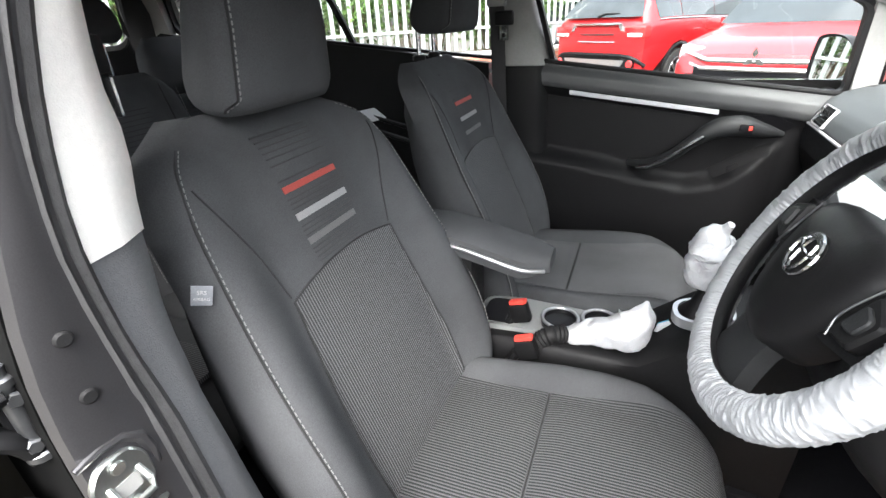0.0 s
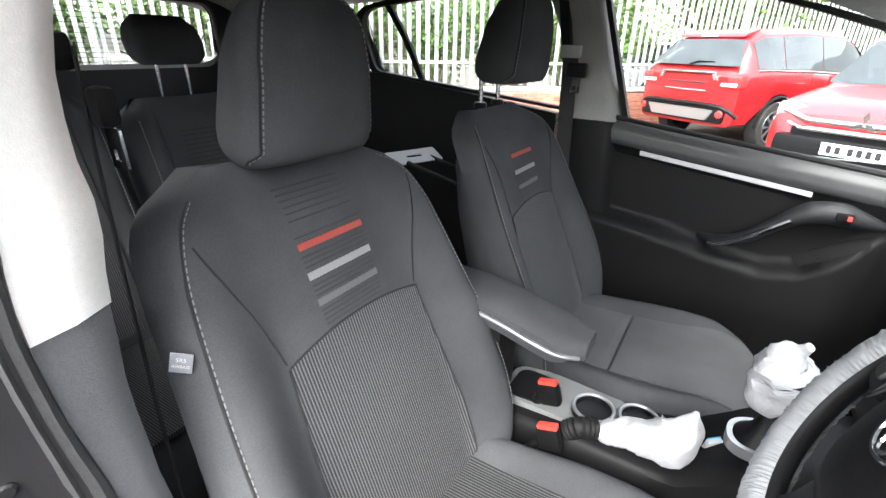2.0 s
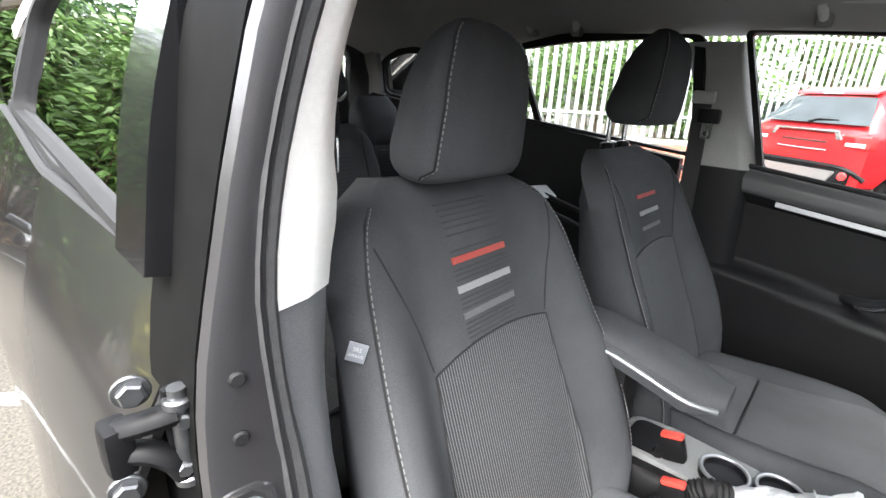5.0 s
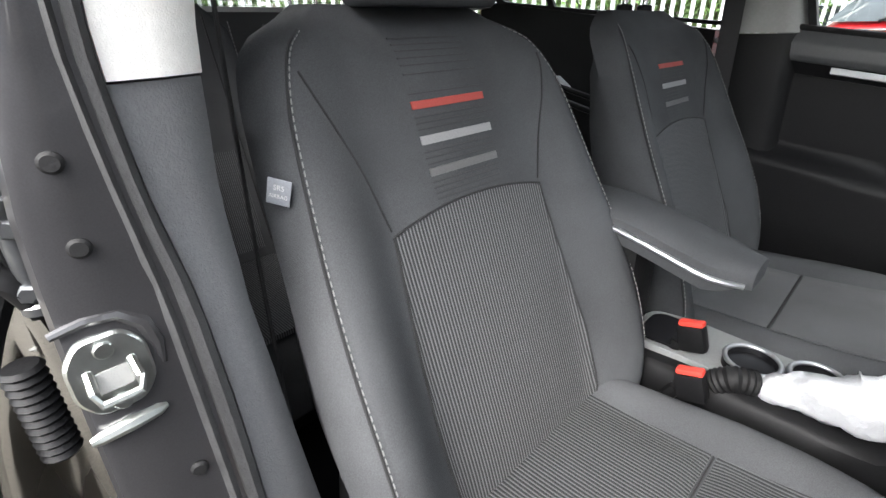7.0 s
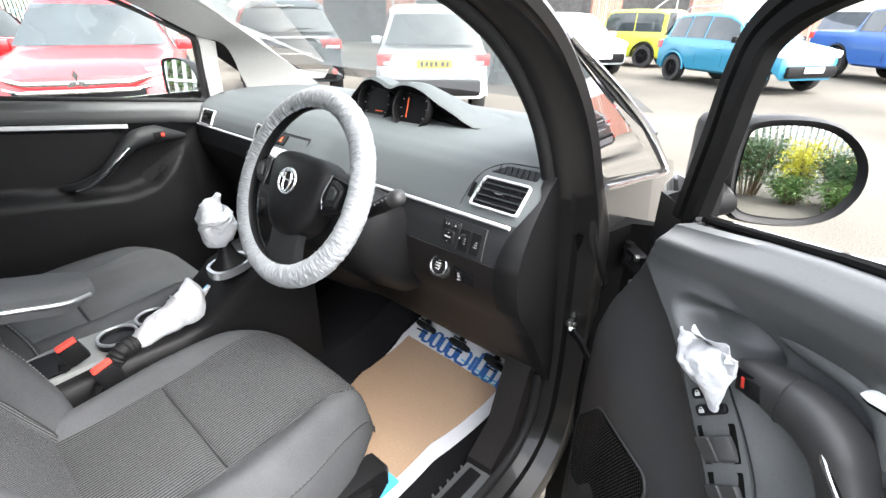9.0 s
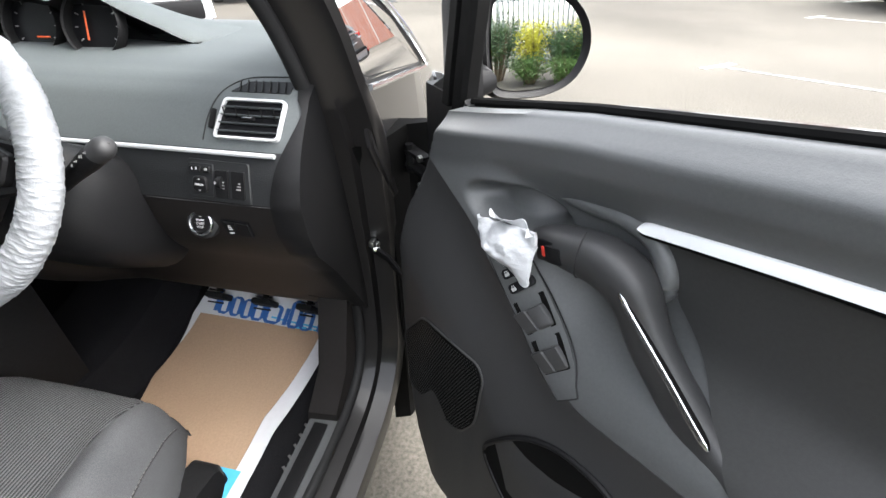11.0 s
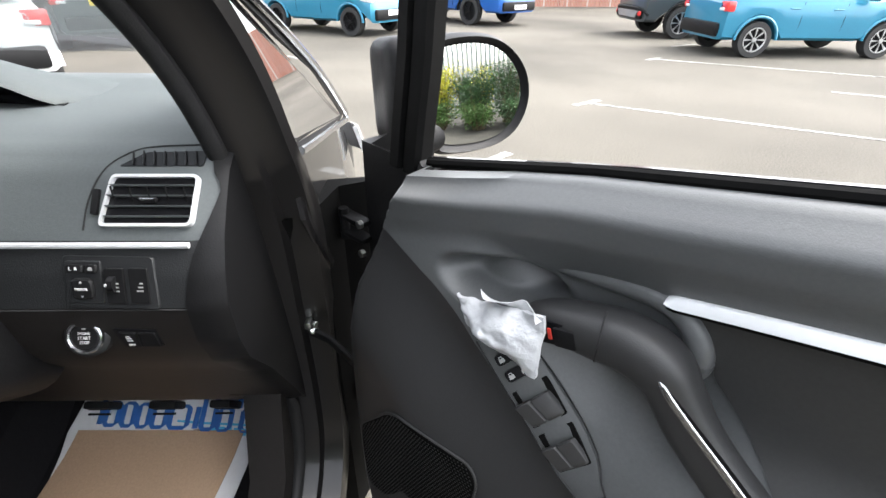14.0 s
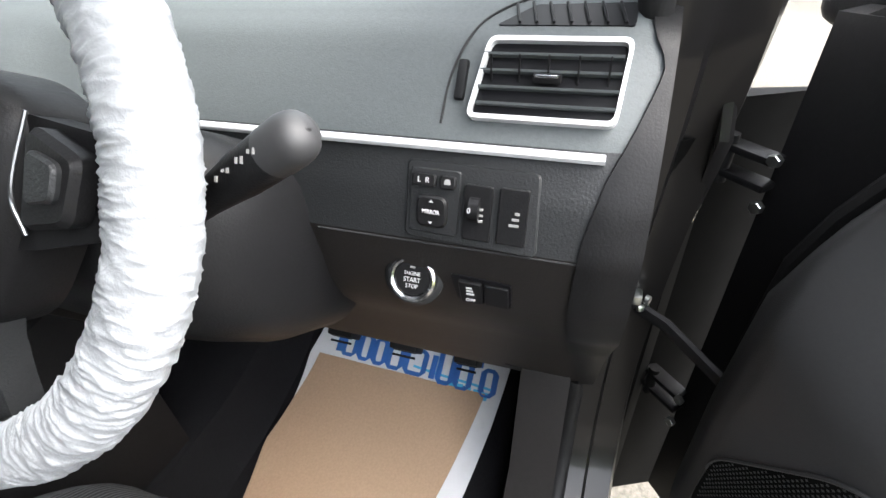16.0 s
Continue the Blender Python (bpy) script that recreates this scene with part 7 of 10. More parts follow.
swp = thing("window_switches", "black window switch panel on the door's armrest", "switch panel", sp_(0.04, 0.02, 0))
bm = bmesh.new()
slab(bm, lambda u, v: sp_(-0.070 + 0.204 * u, (-0.004 - 0.004 * u) + (0.047 + 0.006 * step(0.1, 0.8, u) - 0.022 * step(0.86, 1.0, u) * 0) * v - 0.022 * step(0.80, 1.0, u) * (v - 0.35) * 0.6, 0), 30, 8, tuple(-0.006 * d_n))
part("panel", bm, DOOR_GREY, swp, "dark grey switch panel")
bm = bmesh.new()
edge_line = [sp_(-0.070 + 0.204 * u, -0.0045 - 0.004 * u + 0.0077 * step(0.80, 1.0, u), 0.0) for u in linspace(0, 1, 16)] + [sp_(0.134, -0.001 + 0.036 * v, 0.0) for v in linspace(0.1, 1, 6)] + [sp_(-0.070 + 0.204 * u, 0.0435 + 0.006 * step(0.1, 0.8, u) - 0.0126 * step(0.80, 1.0, u), 0.0) for u in linspace(1, 0, 16)]
tube(bm, edge_line, 0.0011, 6)
part("panel_joint", bm, SEAM, swp)
for a0 in (-0.046, -0.025):
    bm = bmesh.new()
    plate(bm, rounded([(a0, 0.006), (a0 + 0.014, 0.006), (a0 + 0.014, 0.038), (a0, 0.038)], 0.005), lambda a, b, d: sp_(a, b, d + 0.004), 0.005, 0.001)
    k_ = part("lock_key", bm, DIAL, swp)
    for b0 in (0.011, 0.026):
        bm = bmesh.new()
        plate(bm, rounded([(a0 + 0.006, b0), (a0 + 0.0105, b0), (a0 + 0.0105, b0 + 0.0055), (a0 + 0.006, b0 + 0.0055)], 0.0006), lambda a, b, d: sp_(a, b, d + 0.0046), 0.001)
        tube(bm, [sp_(a0 + 0.0062, b0 + 0.001, 0.0043), sp_(a0 + 0.0036, b0 + 0.0014, 0.0043), sp_(a0 + 0.0036, b0 + 0.0042, 0.0043), sp_(a0 + 0.0062, b0 + 0.0046, 0.0043)], 0.0006, 5)
        part("lock_symbol", bm, MARKS, k_)
for a0 in (0.0, 0.054):
    bm = bmesh.new()
    plate(bm, rounded([(a0, 0.0), (a0 + 0.045, 0.0), (a0 + 0.045, 0.040), (a0, 0.040)], 0.002), lambda a, b, d: sp_(a, b, d + 0.0012), 0.003)
    well = part("switch_well", bm, CAVITY, swp)
    for b0 in (0.0012, 0.0208):
        bm = bmesh.new()
        plate(bm, rounded([(a0 + 0.013, b0), (a0 + 0.0435, b0), (a0 + 0.0435, b0 + 0.018), (a0 + 0.013, b0 + 0.018)], 0.003), lambda a, b, d: sp_(a, b, d + 0.0042 + 0.0075 * max(0.0, 1 - (a - a0 - 0.013) / 0.024)), 0.006, 0.0018)
        part("window_key", bm, DOOR_LOW, well)
# speaker grille in a fine rim
spk = rounded([(0.146, 0.655), (0.235, 0.765), (0.262, 0.783), (0.380, 0.779), (0.398, 0.755), (0.386, 0.64), (0.350, 0.575), (0.165, 0.505), (0.146, 0.520)], 0.025, 5)
bm = bmesh.new()
c_ = sum(spk, Vector((0, 0))) / len(spk)
loft(bm, [[on_door(c_.x + (p.x - c_.x) * k, c_.y + (p.y - c_.y) * k, 0.0025) for p in spk] for k in linspace(1.0, 0.04, 12)])
grille = part("speaker_grille", bm, CAVITY, door, "black meshed speaker grille")
bm = bmesh.new()
tube(bm, [on_door(p.x, p.y, 0.002) for p in spk], 0.0022, 6, loop=True)
part("grille_rim", bm, DOOR_LOW, grille)
bm = bmesh.new()
inside = lambda a, b: sum(((p.y > b) != (q.y > b)) and (a < (q.x - p.x) * (b - p.y) / (q.y - p.y) + p.x) for p, q in zip(spk, spk[1:] + spk[:1])) % 2
for i in range(56):
    for j in range(56):
        a, b = 0.120 + 0.0051 * i + 0.00255 * (j % 2), 0.505 + 0.0049 * j
        if inside(a, b) and inside(a - 0.005, b) and inside(a + 0.005, b):
            q = on_door(a, b, 0.0036)
            bm.faces.new([bm.verts.new(q + (d_u * x + Vector((0, 0, y))) * 0.0017) for x, y in ((-1, 0), (0, -1), (1, 0), (0, 1))])
part("mesh_pattern", bm, DOOR_SOFT, grille, smooth=False)
# bottle pocket: a flat black plate for the shade in its mouth, lip, and the ledge that shows in it
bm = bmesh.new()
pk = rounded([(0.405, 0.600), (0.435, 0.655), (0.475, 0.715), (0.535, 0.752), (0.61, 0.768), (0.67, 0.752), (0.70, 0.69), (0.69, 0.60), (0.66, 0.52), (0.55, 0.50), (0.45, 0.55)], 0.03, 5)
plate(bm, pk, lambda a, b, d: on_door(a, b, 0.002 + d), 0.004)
pocket = part("pocket_shade", bm, CAVITY, door, "bottle pocket in the door, its inner shade a black plate")
bm = bmesh.new()
tube(bm, [on_door(p.x, p.y, 0.001) for p in pk], 0.0045, 8, loop=True)
part("pocket_lip", bm, BLACK, pocket)
bm = bmesh.new()
slab(bm, lambda u, v: on_door(0.56 + 0.10 * u, 0.66 + 0.02 * v + 0.03 * u, 0.004 + 0.004 * v), 6, 3, tuple(-0.003 * d_n))
part("pocket_ledge", bm, DOOR_SOFT, pocket)
# outer skin, front edge, window frame, glass
bm = bmesh.new()
slab(bm, lambda a, b: dp(0.02 + 1.06 * a, 0.24 + (belt_z(0.02 + 1.06 * a) - 0.24) * b, -0.105 + 0.03 * (2 * b - 1) ** 4 - 0.012 * math.sin(math.pi * b)), 20, 20, tuple(0.006 * d_n))
part("outer_skin", bm, PAINT, door, "glossy dark grey outer skin")
bm = bmesh.new()
loft(bm, [[dp(0.02, z, -0.10), dp(0.02, z, -0.05), dp(front_edge(z) + 0.005, z, -0.035), dp(front_edge(z) + 0.005, z, -0.06), dp(0.05, z, -0.10)] for z in linspace(0.25, 1.09, 16)])
part("front_edge", bm, BLACK, door, "black painted front edge", sharp=30)
bm = bmesh.new()
tube(bm, [dp(front_edge(z) - 0.006, z, -0.030) for z in linspace(0.28, 1.10, 24)], 0.011, 8)
part("edge_seal", bm, RUBBER, door, "black rubber seal")
bm = bmesh.new()
frame_pts = spline([dp(0.150, 1.085, -0.025), dp(0.157, 1.15, -0.028), dp(0.166, 1.23, -0.032), dp(0.172, 1.31, -0.036), dp(0.185, 1.37, -0.045), dp(0.25, 1.42, -0.06), dp(0.40, 1.46, -0.085), dp(0.60, 1.50, -0.10), dp(0.90, 1.53, -0.12)], 8)
rings = []
for k, p in enumerate(frame_pts):
    tg_ = (frame_pts[min(k + 1, len(frame_pts) - 1)] - frame_pts[max(k - 1, 0)]).normalized()
    sd_ = tg_.cross(d_n).normalized()
    rings.append([p + sd_ * a + d_n * b for a, b in ((-0.030, -0.02), (-0.030, 0.002), (-0.022, 0.010), (-0.006, 0.010), (-0.003, 0.003), (0.003, 0.003), (0.006, 0.010), (0.024, 0.008), (0.029, 0.0), (0.029, -0.02))])
loft(bm, rings)
part("window_frame", bm, CAVITY, door, "black window frame", sharp=30)
bm = bmesh.new()
tube(bm, [dp(u, belt_z(u) + 0.003, -0.032) for u in linspace(0.19, 1.05, 30)], 0.0055, 8, squash=1.2)
part("belt_seal", bm, CAVITY, door, "black belt seal")
bm = bmesh.new()
o = rounded([(0.035, 1.085), (0.152, 1.085), (0.146, 1.15)], 0.008)
plate(bm, o, lambda a, b, d: dp(a, b, -0.05 + d), 0.03)
part("mirror_foot", bm, BLACK, door)
for hz in (0.93, 0.52):
    bm = bmesh.new()
    box(bm, dp(-0.01, hz + 0.016, -0.04), (0.075, 0.026, 0.009), 0.003, basis((0, 0, 0), d_u, d_n).to_3x3().to_4x4())
    box(bm, dp(-0.01, hz - 0.016, -0.04), (0.075, 0.026, 0.009), 0.003, basis((0, 0, 0), d_u, d_n).to_3x3().to_4x4())
    tube(bm, [dp(-0.03, hz - 0.03, -0.035), dp(-0.03, hz + 0.03, -0.035)], 0.009, 10)
    hg = part("door_hinge", bm, BLACK, door, "black steel door hinge")
    for dz in (0.022, -0.035):
        bm = bmesh.new()
        disc(bm, dp(0.03, hz + dz, -0.028), d_n, 0.0075, 0.008, 6, 0.001)
        part("bolt", bm, STEEL, hg)
strap = thing("check_strap", "steel door check strap on a zinc bracket", "check strap", (0.561, -0.836, 0.756))
bm = bmesh.new()
tube(bm, [(0.560, -0.838, 0.752), (0.545, -0.875, 0.742), (0.505, -0.925, 0.722), (0.47, -0.965, 0.71)], 0.006, 8, squash=1.8)
part("strap", bm, BLACK, strap, "black steel strap")
bm = bmesh.new()
box(bm, (0.560, -0.836, 0.768), (0.02, 0.012, 0.014), 0.003)
box(bm, (0.562, -0.842, 0.752), (0.024, 0.016, 0.010), 0.003, pose(0, 0, 0, 0, 25, 30))
disc(bm, (0.556, -0.846, 0.770), (-0.4, -0.9, 0), 0.006, 0.006, 12, 0.001)
part("bracket", bm, STEEL, strap, "zinc bracket")
# wing mirror on the open door: housing and a real mirror
mir = thing("wing_mirror", "black wing mirror on the open door, reflecting plants and fence", "wing mirror", dp(0.2, 1.10, -0.08))
mc = Vector((0.700, -1.144, 1.146))
mn = Vector((-0.872, -0.483, 0.085)).normalized()
mx = Vector((0, 0, 1)).cross(mn).normalized()
my = mn.cross(mx)
shape = [Vector((a * (0.098 if a < 0 else 0.080), b * 0.078)) for a, b in ((-0.96, -0.60), (-1.0, 0.0), (-0.98, 0.66), (-0.88, 0.90), (-0.45, 1.0), (0.10, 0.96), (0.55, 0.75), (0.88, 0.38), (1.0, -0.05), (0.92, -0.45), (0.68, -0.78), (0.25, -0.98), (-0.30, -1.02), (-0.80, -0.93))]
flip = 1.0 if mx.y < 0 else -1.0
shape = [Vector((p.x * flip, p.y)) for p in shape]
sm = [Vector(p).to_2d() for p in spline([(*p, 0) for p in [*shape, shape[0]]], 4)[:-1]]
mm = lambda a, b, d: mc + mx * a + my * b + mn * d
bm = bmesh.new()
loft(bm, [[mm(p.x * k, p.y * k, d) for p in sm] for k, d in ((1.02, 0.0), (1.13, 0.014), (1.20, 0.0), (1.20, -0.03), (1.12, -0.07), (0.90, -0.10), (0.45, -0.115))])
part("housing", bm, BLACK, mir, "black plastic housing", sharp=60)
bm = bmesh.new()
loft(bm, [[mm(p.x * k, p.y * k, 0.0045 - (p.length * k) ** 2 / 5.0) for p in sm] for k in (1.0, 0.85, 0.7, 0.55, 0.4, 0.25, 0.1, 0.02)])
part("mirror_glass", bm, MIRROR, mir, "convex mirror glass")
bm = bmesh.new()
box(bm, mm(-flip * 0.105, 0.006, -0.070), (0.10, 0.172, 0.095), 0.032, basis((0, 0, 0), mx, my), 4)
part("shell", bm, BLACK, mir, "black outer shell")
bm = bmesh.new()
tube(bm, [mm(-flip * 0.08, -0.03, -0.06), mm(-flip * 0.11, -0.045, -0.05), dp(0.125, 1.105, -0.10), dp(0.115, 1.095, -0.07)], [0.018, 0.020, 0.022, 0.022], 14)
part("arm", bm, BLACK, mir)

# ---- passenger's door ----
pdoor = thing("door_2", "closed passenger door with black lining and chrome strip", "car door", (0.1, 0.72, 0.36), kind="structure")


def pbelt(x):
    return lerp([(-0.40, 1.198), (-0.285, 1.183), (0.10, 1.137), (0.52, 1.088)], x)


def p_in(x, z):
    """The door's lining, as distance from the middle of the car."""
    b = pbelt(x)
    zl = lerp([(-0.36, 0.905), (-0.15, 0.875), (0.05, 0.835), (0.15, 0.82), (0.24, 0.84), (0.32, 0.90), (0.40, 0.98)], x)
    shelf = 0.055 * step(zl + 0.015, zl - 0.02, z) * step(0.44, 0.30, x)
    roll = 0.030 * step(1.045, 1.10, z + 0.11 * x) + 0.02 * step(0.34, 0.44, x) * step(1.10, 1.0, z)
    low = -0.02 * step(0.72, 0.55, z)
    return 0.712 - max(shelf, roll) - 0.008 - low + 0.014 * step(b - 0.03, b, z)


# light put into colour: paler where the top roll faces up, black below in shade
for name, m_, lab, lo, hi in (("lining", DOOR_TOP_LIT, "upper lining in a lit dark grey", lambda x: 1.108 - 0.125 * (x + 0.225), pbelt), ("lower_lining", BLACK, "moulded lower lining in a darker tone", lambda x: 0.36, lambda x: 1.108 - 0.125 * (x + 0.225))):
    bm = bmesh.new()
    slab(bm, lambda u, v: Vector((-0.355 + 0.875 * u, p_in(-0.355 + 0.875 * u, lo(-0.355 + 0.875 * u) + (hi(-0.355 + 0.875 * u) - lo(-0.355 + 0.875 * u)) * v), lo(-0.355 + 0.875 * u) + (hi(-0.355 + 0.875 * u) - lo(-0.355 + 0.875 * u)) * v)), 70, 16 if name == "lining" else 50, (0, 0.03, 0))
    part(name, bm, m_, pdoor, lab, sharp=60)
bm = bmesh.new()
slab(bm, lambda u, v: Vector((-0.335 + 0.50 * u, p_in(-0.335 + 0.50 * u, 0.93) - 0.004, 0.925 - 0.02 * u + (1.072 - 0.905 - 0.045 * u) * v)), 20, 10, (0, 0.006, 0))
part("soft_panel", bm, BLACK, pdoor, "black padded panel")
bm = bmesh.new()
rings = []
for x in linspace(-0.225, 0.215, 24):
    z = 1.098 - 0.055 * (x + 0.225) / 0.44
    y = p_in(x, z)
    rings.append([Vector((x, y, z - 0.009)), Vector((x, y - 0.009, z - 0.006)), Vector((x, y - 0.009, z + 0.006)), Vector((x, y, z + 0.009))])
loft(bm, rings)
part("chrome_strip", bm, BRIGHT_TRIM, pdoor, "satin chrome strip")
bm = bmesh.new()
path = spline([(-0.02, 0.705, 0.872), (0.04, 0.668, 0.880), (0.10, 0.640, 0.915), (0.16, 0.640, 0.968), (0.21, 0.645, 1.002), (0.27, 0.652, 1.012), (0.33, 0.665, 1.000), (0.39, 0.685, 0.985)], 8)
tube(bm, path, [lerp([(0, 0.010), (0.15, 0.017), (0.4, 0.017), (0.6, 0.030), (0.75, 0.030), (0.9, 0.018), (1, 0.008)], k / (len(path) - 1)) for k in range(len(path))], 14)
pp = part("pull_handle", bm, DASH, pdoor, "black pull handle", sharp=70)
bm = bmesh.new()
tube(bm, spline([(0.010, 0.650, 0.872), (0.05, 0.632, 0.886), (0.11, 0.609, 0.932), (0.180, 0.603, 0.989)], 8), 0.0062, 8)
part("pull_line", bm, CHROME, pp, "chrome line")
bm = bmesh.new()
box(bm, (0.285, 0.622, 1.013), (0.034, 0.010, 0.020), 0.003)
lk = part("lock_tab", bm, DIAL, pdoor)
bm = bmesh.new()
box(bm, (0.294, 0.616, 1.013), (0.010, 0.004, 0.012), 0.001)
part("lock_mark", bm, RED_PLASTIC, lk)
bm = bmesh.new()
o = rounded([(0.28, 1.035), (0.36, 1.04), (0.42, 1.01), (0.38, 0.985), (0.30, 1.0)], 0.015)
plate(bm, o, lambda a, b, d: Vector((a, p_in(a, b) - 0.002 - d, b)), 0.003)
part("latch_cup", bm, DIAL, pdoor)
bm = bmesh.new()
o = rounded([(0.215, 0.868), (0.235, 0.840), (0.37, 0.925), (0.36, 0.955)], 0.008)
plate(bm, o, lambda a, b, d: Vector((a, p_in(a, b) - 0.004 - d, b)), 0.004)
sp2 = part("switch_panel", bm, BLACK, pdoor)
bm = bmesh.new()
box(bm, (0.275, 0.638, 0.893), (0.03, 0.012, 0.016), 0.003, pose(0, 0, 0, 0, -32, 0))
part("window_key", bm, BLACK, sp2)
bm = bmesh.new()
tube(bm, [(x, p_in(x, pbelt(x)) + 0.006, pbelt(x) + 0.006) for x in linspace(-0.34, 0.50, 20)], 0.008, 8)
part("belt_seal", bm, RUBBER, pdoor)
bm = bmesh.new()
slab(bm, lambda u, v: Vector((-0.44 + 1.05 * u, 0.84 - 0.03 * (2 * v - 1) ** 2, 0.30 + 0.82 * v)), 10, 10, (0, 0.02, 0))
part("outer_skin", bm, PAINT, pdoor, "dark grey painted skin")
# its wing mirror, seen through the window
pm = thing("wing_mirror", "dark wing mirror outside the passenger window", "wing mirror", (0.46, 0.86, 1.06))
pc, pn = Vector((0.555, 1.015, 1.142)), Vector((-0.945, -0.32, 0.075)).normalized()
px = Vector((0, 0, 1)).cross(pn).normalized()
py = pn.cross(px)
bm = bmesh.new()
loft(bm, [[pc + px * p.x * k * flip * 1.0 + py * p.y * k + pn * d for p in sm] for k, d in ((1.02, 0.0), (1.10, 0.010), (1.12, -0.02), (1.0, -0.06), (0.6, -0.09))])
part("housing", bm, BLACK, pm, sharp=60)
bm = bmesh.new()
bm.faces.new([bm.verts.new(pc + px * p.x * flip + py * p.y + pn * 0.003) for p in sm])
part("mirror_glass", bm, MIRROR, pm, smooth=False)
bm = bmesh.new()
tube(bm, [pc + Vector((0.04, -0.05, -0.05)), (0.50, 0.82, 1.07), (0.50, 0.74, 1.06)], [0.03, 0.03, 0.035], 12)
part("arm", bm, BLACK, pm)

# ---- rear doors and side trims ----
rdoor = thing("door_3", "closed dark grey rear door with grey belt moulding", "car door", (-0.95, -0.86, 0.36), kind="structure")


def skin_y(z, x=-0.45):
    """The flank leans in above its shoulder, more so towards the front."""
    front = soft([(0.25, 0.81), (0.40, 0.862), (0.60, 0.900), (0.74, 0.915), (0.84, 0.916), (0.92, 0.906), (0.97, 0.886), (1.02, 0.860), (1.08, 0.825), (1.14, 0.791), (1.17, 0.775), (1.28, 0.72)], z, 0.03)
    rear = soft([(0.25, 0.80), (0.40, 0.850), (0.60, 0.882), (0.78, 0.893), (0.90, 0.891), (0.97, 0.882), (1.02, 0.870), (1.08, 0.852), (1.14, 0.832), (1.20, 0.811), (1.25, 0.793), (1.28, 0.78)], z, 0.02)
    k = min(1.0, max(0.0, (-0.50 - x) / 0.42))
    return front + (rear - front) * k


def rbelt(x):
    return 1.165 + 0.105 * (-0.47 - x) / 0.85


bm = bmesh.new()


def rskin(u, v):
    z0 = 0.26 + (1.19 - 0.26) * v
    x0 = lerp([(0.26, -0.30), (0.60, -0.36), (0.85, -0.44), (1.0, -0.475), (1.19, -0.49)], z0)
    x = x0 + (-1.42 - x0) * u
    z = 0.26 + (rbelt(x) - 0.26) * v
    return Vector((x, -(skin_y(z, x) - 0.010 * step(0.75, 1.0, u)), z))


slab(bm, rskin, 30, 26, (0, 0.02, 0))
part("outer_skin", bm, PAINT, rdoor, "glossy dark grey paint reflecting plants", sharp=60)
bm = bmesh.new()
rings = []
for x in linspace(-0.472, -1.40, 22):
    z = rbelt(x)
    y = skin_y(z, x)
    rings.append([Vector((x, -y + dy, z + dz)) for dy, dz in ((0.004, -0.006), (-0.007, -0.003), (-0.010, 0.004), (-0.006, 0.009), (0.000, 0.010), (0.002, 0.006), (0.006, 0.006), (0.008, 0.016), (0.016, 0.021), (0.028, 0.024), (0.05, 0.026), (0.05, -0.006))])
loft(bm, rings)
part("belt_moulding", bm, mat("grey_moulding", (0.012, 0.012, 0.0122), 0.6, var=0.15, scale=60, spec=0.25), rdoor, "grey belt moulding", sharp=30)
bm = bmesh.new()
tube(bm, [(lerp([(0.26, -0.30), (0.60, -0.36), (0.85, -0.44), (1.0, -0.475), (1.19, -0.49)], z) + 0.004, -skin_y(z) + 0.012, z) for z in linspace(0.28, 1.16, 24)], 0.010, 8)
part("edge_seal", bm, RUBBER, rdoor, "black rubber edge seal")
bm = bmesh.new()
tube(bm, spline([(-1.20, -0.885, 1.075), (-1.23, -0.915, 1.078), (-1.32, -0.918, 1.080), (-1.36, -0.885, 1.082)], 6), 0.012, 10)
part("door_handle", bm, PAINT, rdoor)
# frame of the rear door's window in dark gloss, and the body behind it
bm = bmesh.new()
strip(bm, [(-0.462, -0.800, 1.205), (-0.475, -0.768, 1.35), (-0.495, -0.70, 1.53)], [(-0.535, -0.800, 1.210), (-0.55, -0.768, 1.35), (-0.565, -0.70, 1.53)], 0.02)
part("window_post", bm, GLOSS_BLACK, rdoor)
bm = bmesh.new()
slab(bm, lambda u, v: Vector((-1.43 - 0.80 * u, -(skin_y(0.45 + 0.80 * v, -1.4) - 0.02 - 0.12 * u**3), 0.45 + 0.80 * v)), 16, 14, (0, 0.02, 0))
quarter = part("rear_quarter", bm, PAINT)
tagged(quarter, "dark grey painted rear quarter of the car", "body panel", kind="structure")
bm = bmesh.new()
slab(bm, lambda u, v: Vector((-1.29 - 0.14 * u, -(glass_y(1.25 + 0.28 * v) + 0.03), 1.25 + 0.28 * v)), 4, 6, (0, 0.02, 0))
qp = part("quarter_post", bm, PAINT)
tagged(qp, "dark grey painted post behind the rear door", "body panel", kind="structure")
bm = bmesh.new()
slab(bm, lambda u, v: Vector((-0.50 - 0.84 * u, 0.715 - 0.03 * step(0.95, 1.0, 0.5 + v), 0.36 + (rbelt(-0.50 - 0.84 * u) - 0.34) * v)), 20, 14, (0, 0.04, 0))
rl = part("rear_door_lining", bm, BLACK)
tagged(rl, "black rear door lining", "door lining", kind="structure")
bm = bmesh.new()
tube(bm, [(-0.47, 0.700, 1.16), (-1.0, 0.700, 1.205), (-1.30, 0.700, 1.23)], 0.007, 8)
cs = part("belt_strip", bm, SILVER, rl)
bm = bmesh.new()
tube(bm, [(-0.62, 0.705, 1.085), (-1.10, 0.705, 1.125)], 0.006, 8)
part("chrome_strip", bm, CHROME, rl)
bm = bmesh.new()
slab(bm, lambda u, v: Vector((-0.52 - 0.82 * u, -0.715, 0.36 + (rbelt(-0.52 - 0.82 * u) - 0.34) * v)), 20, 14, (0, -0.04, 0))
rl2 = part("rear_door_lining", bm, BLACK)
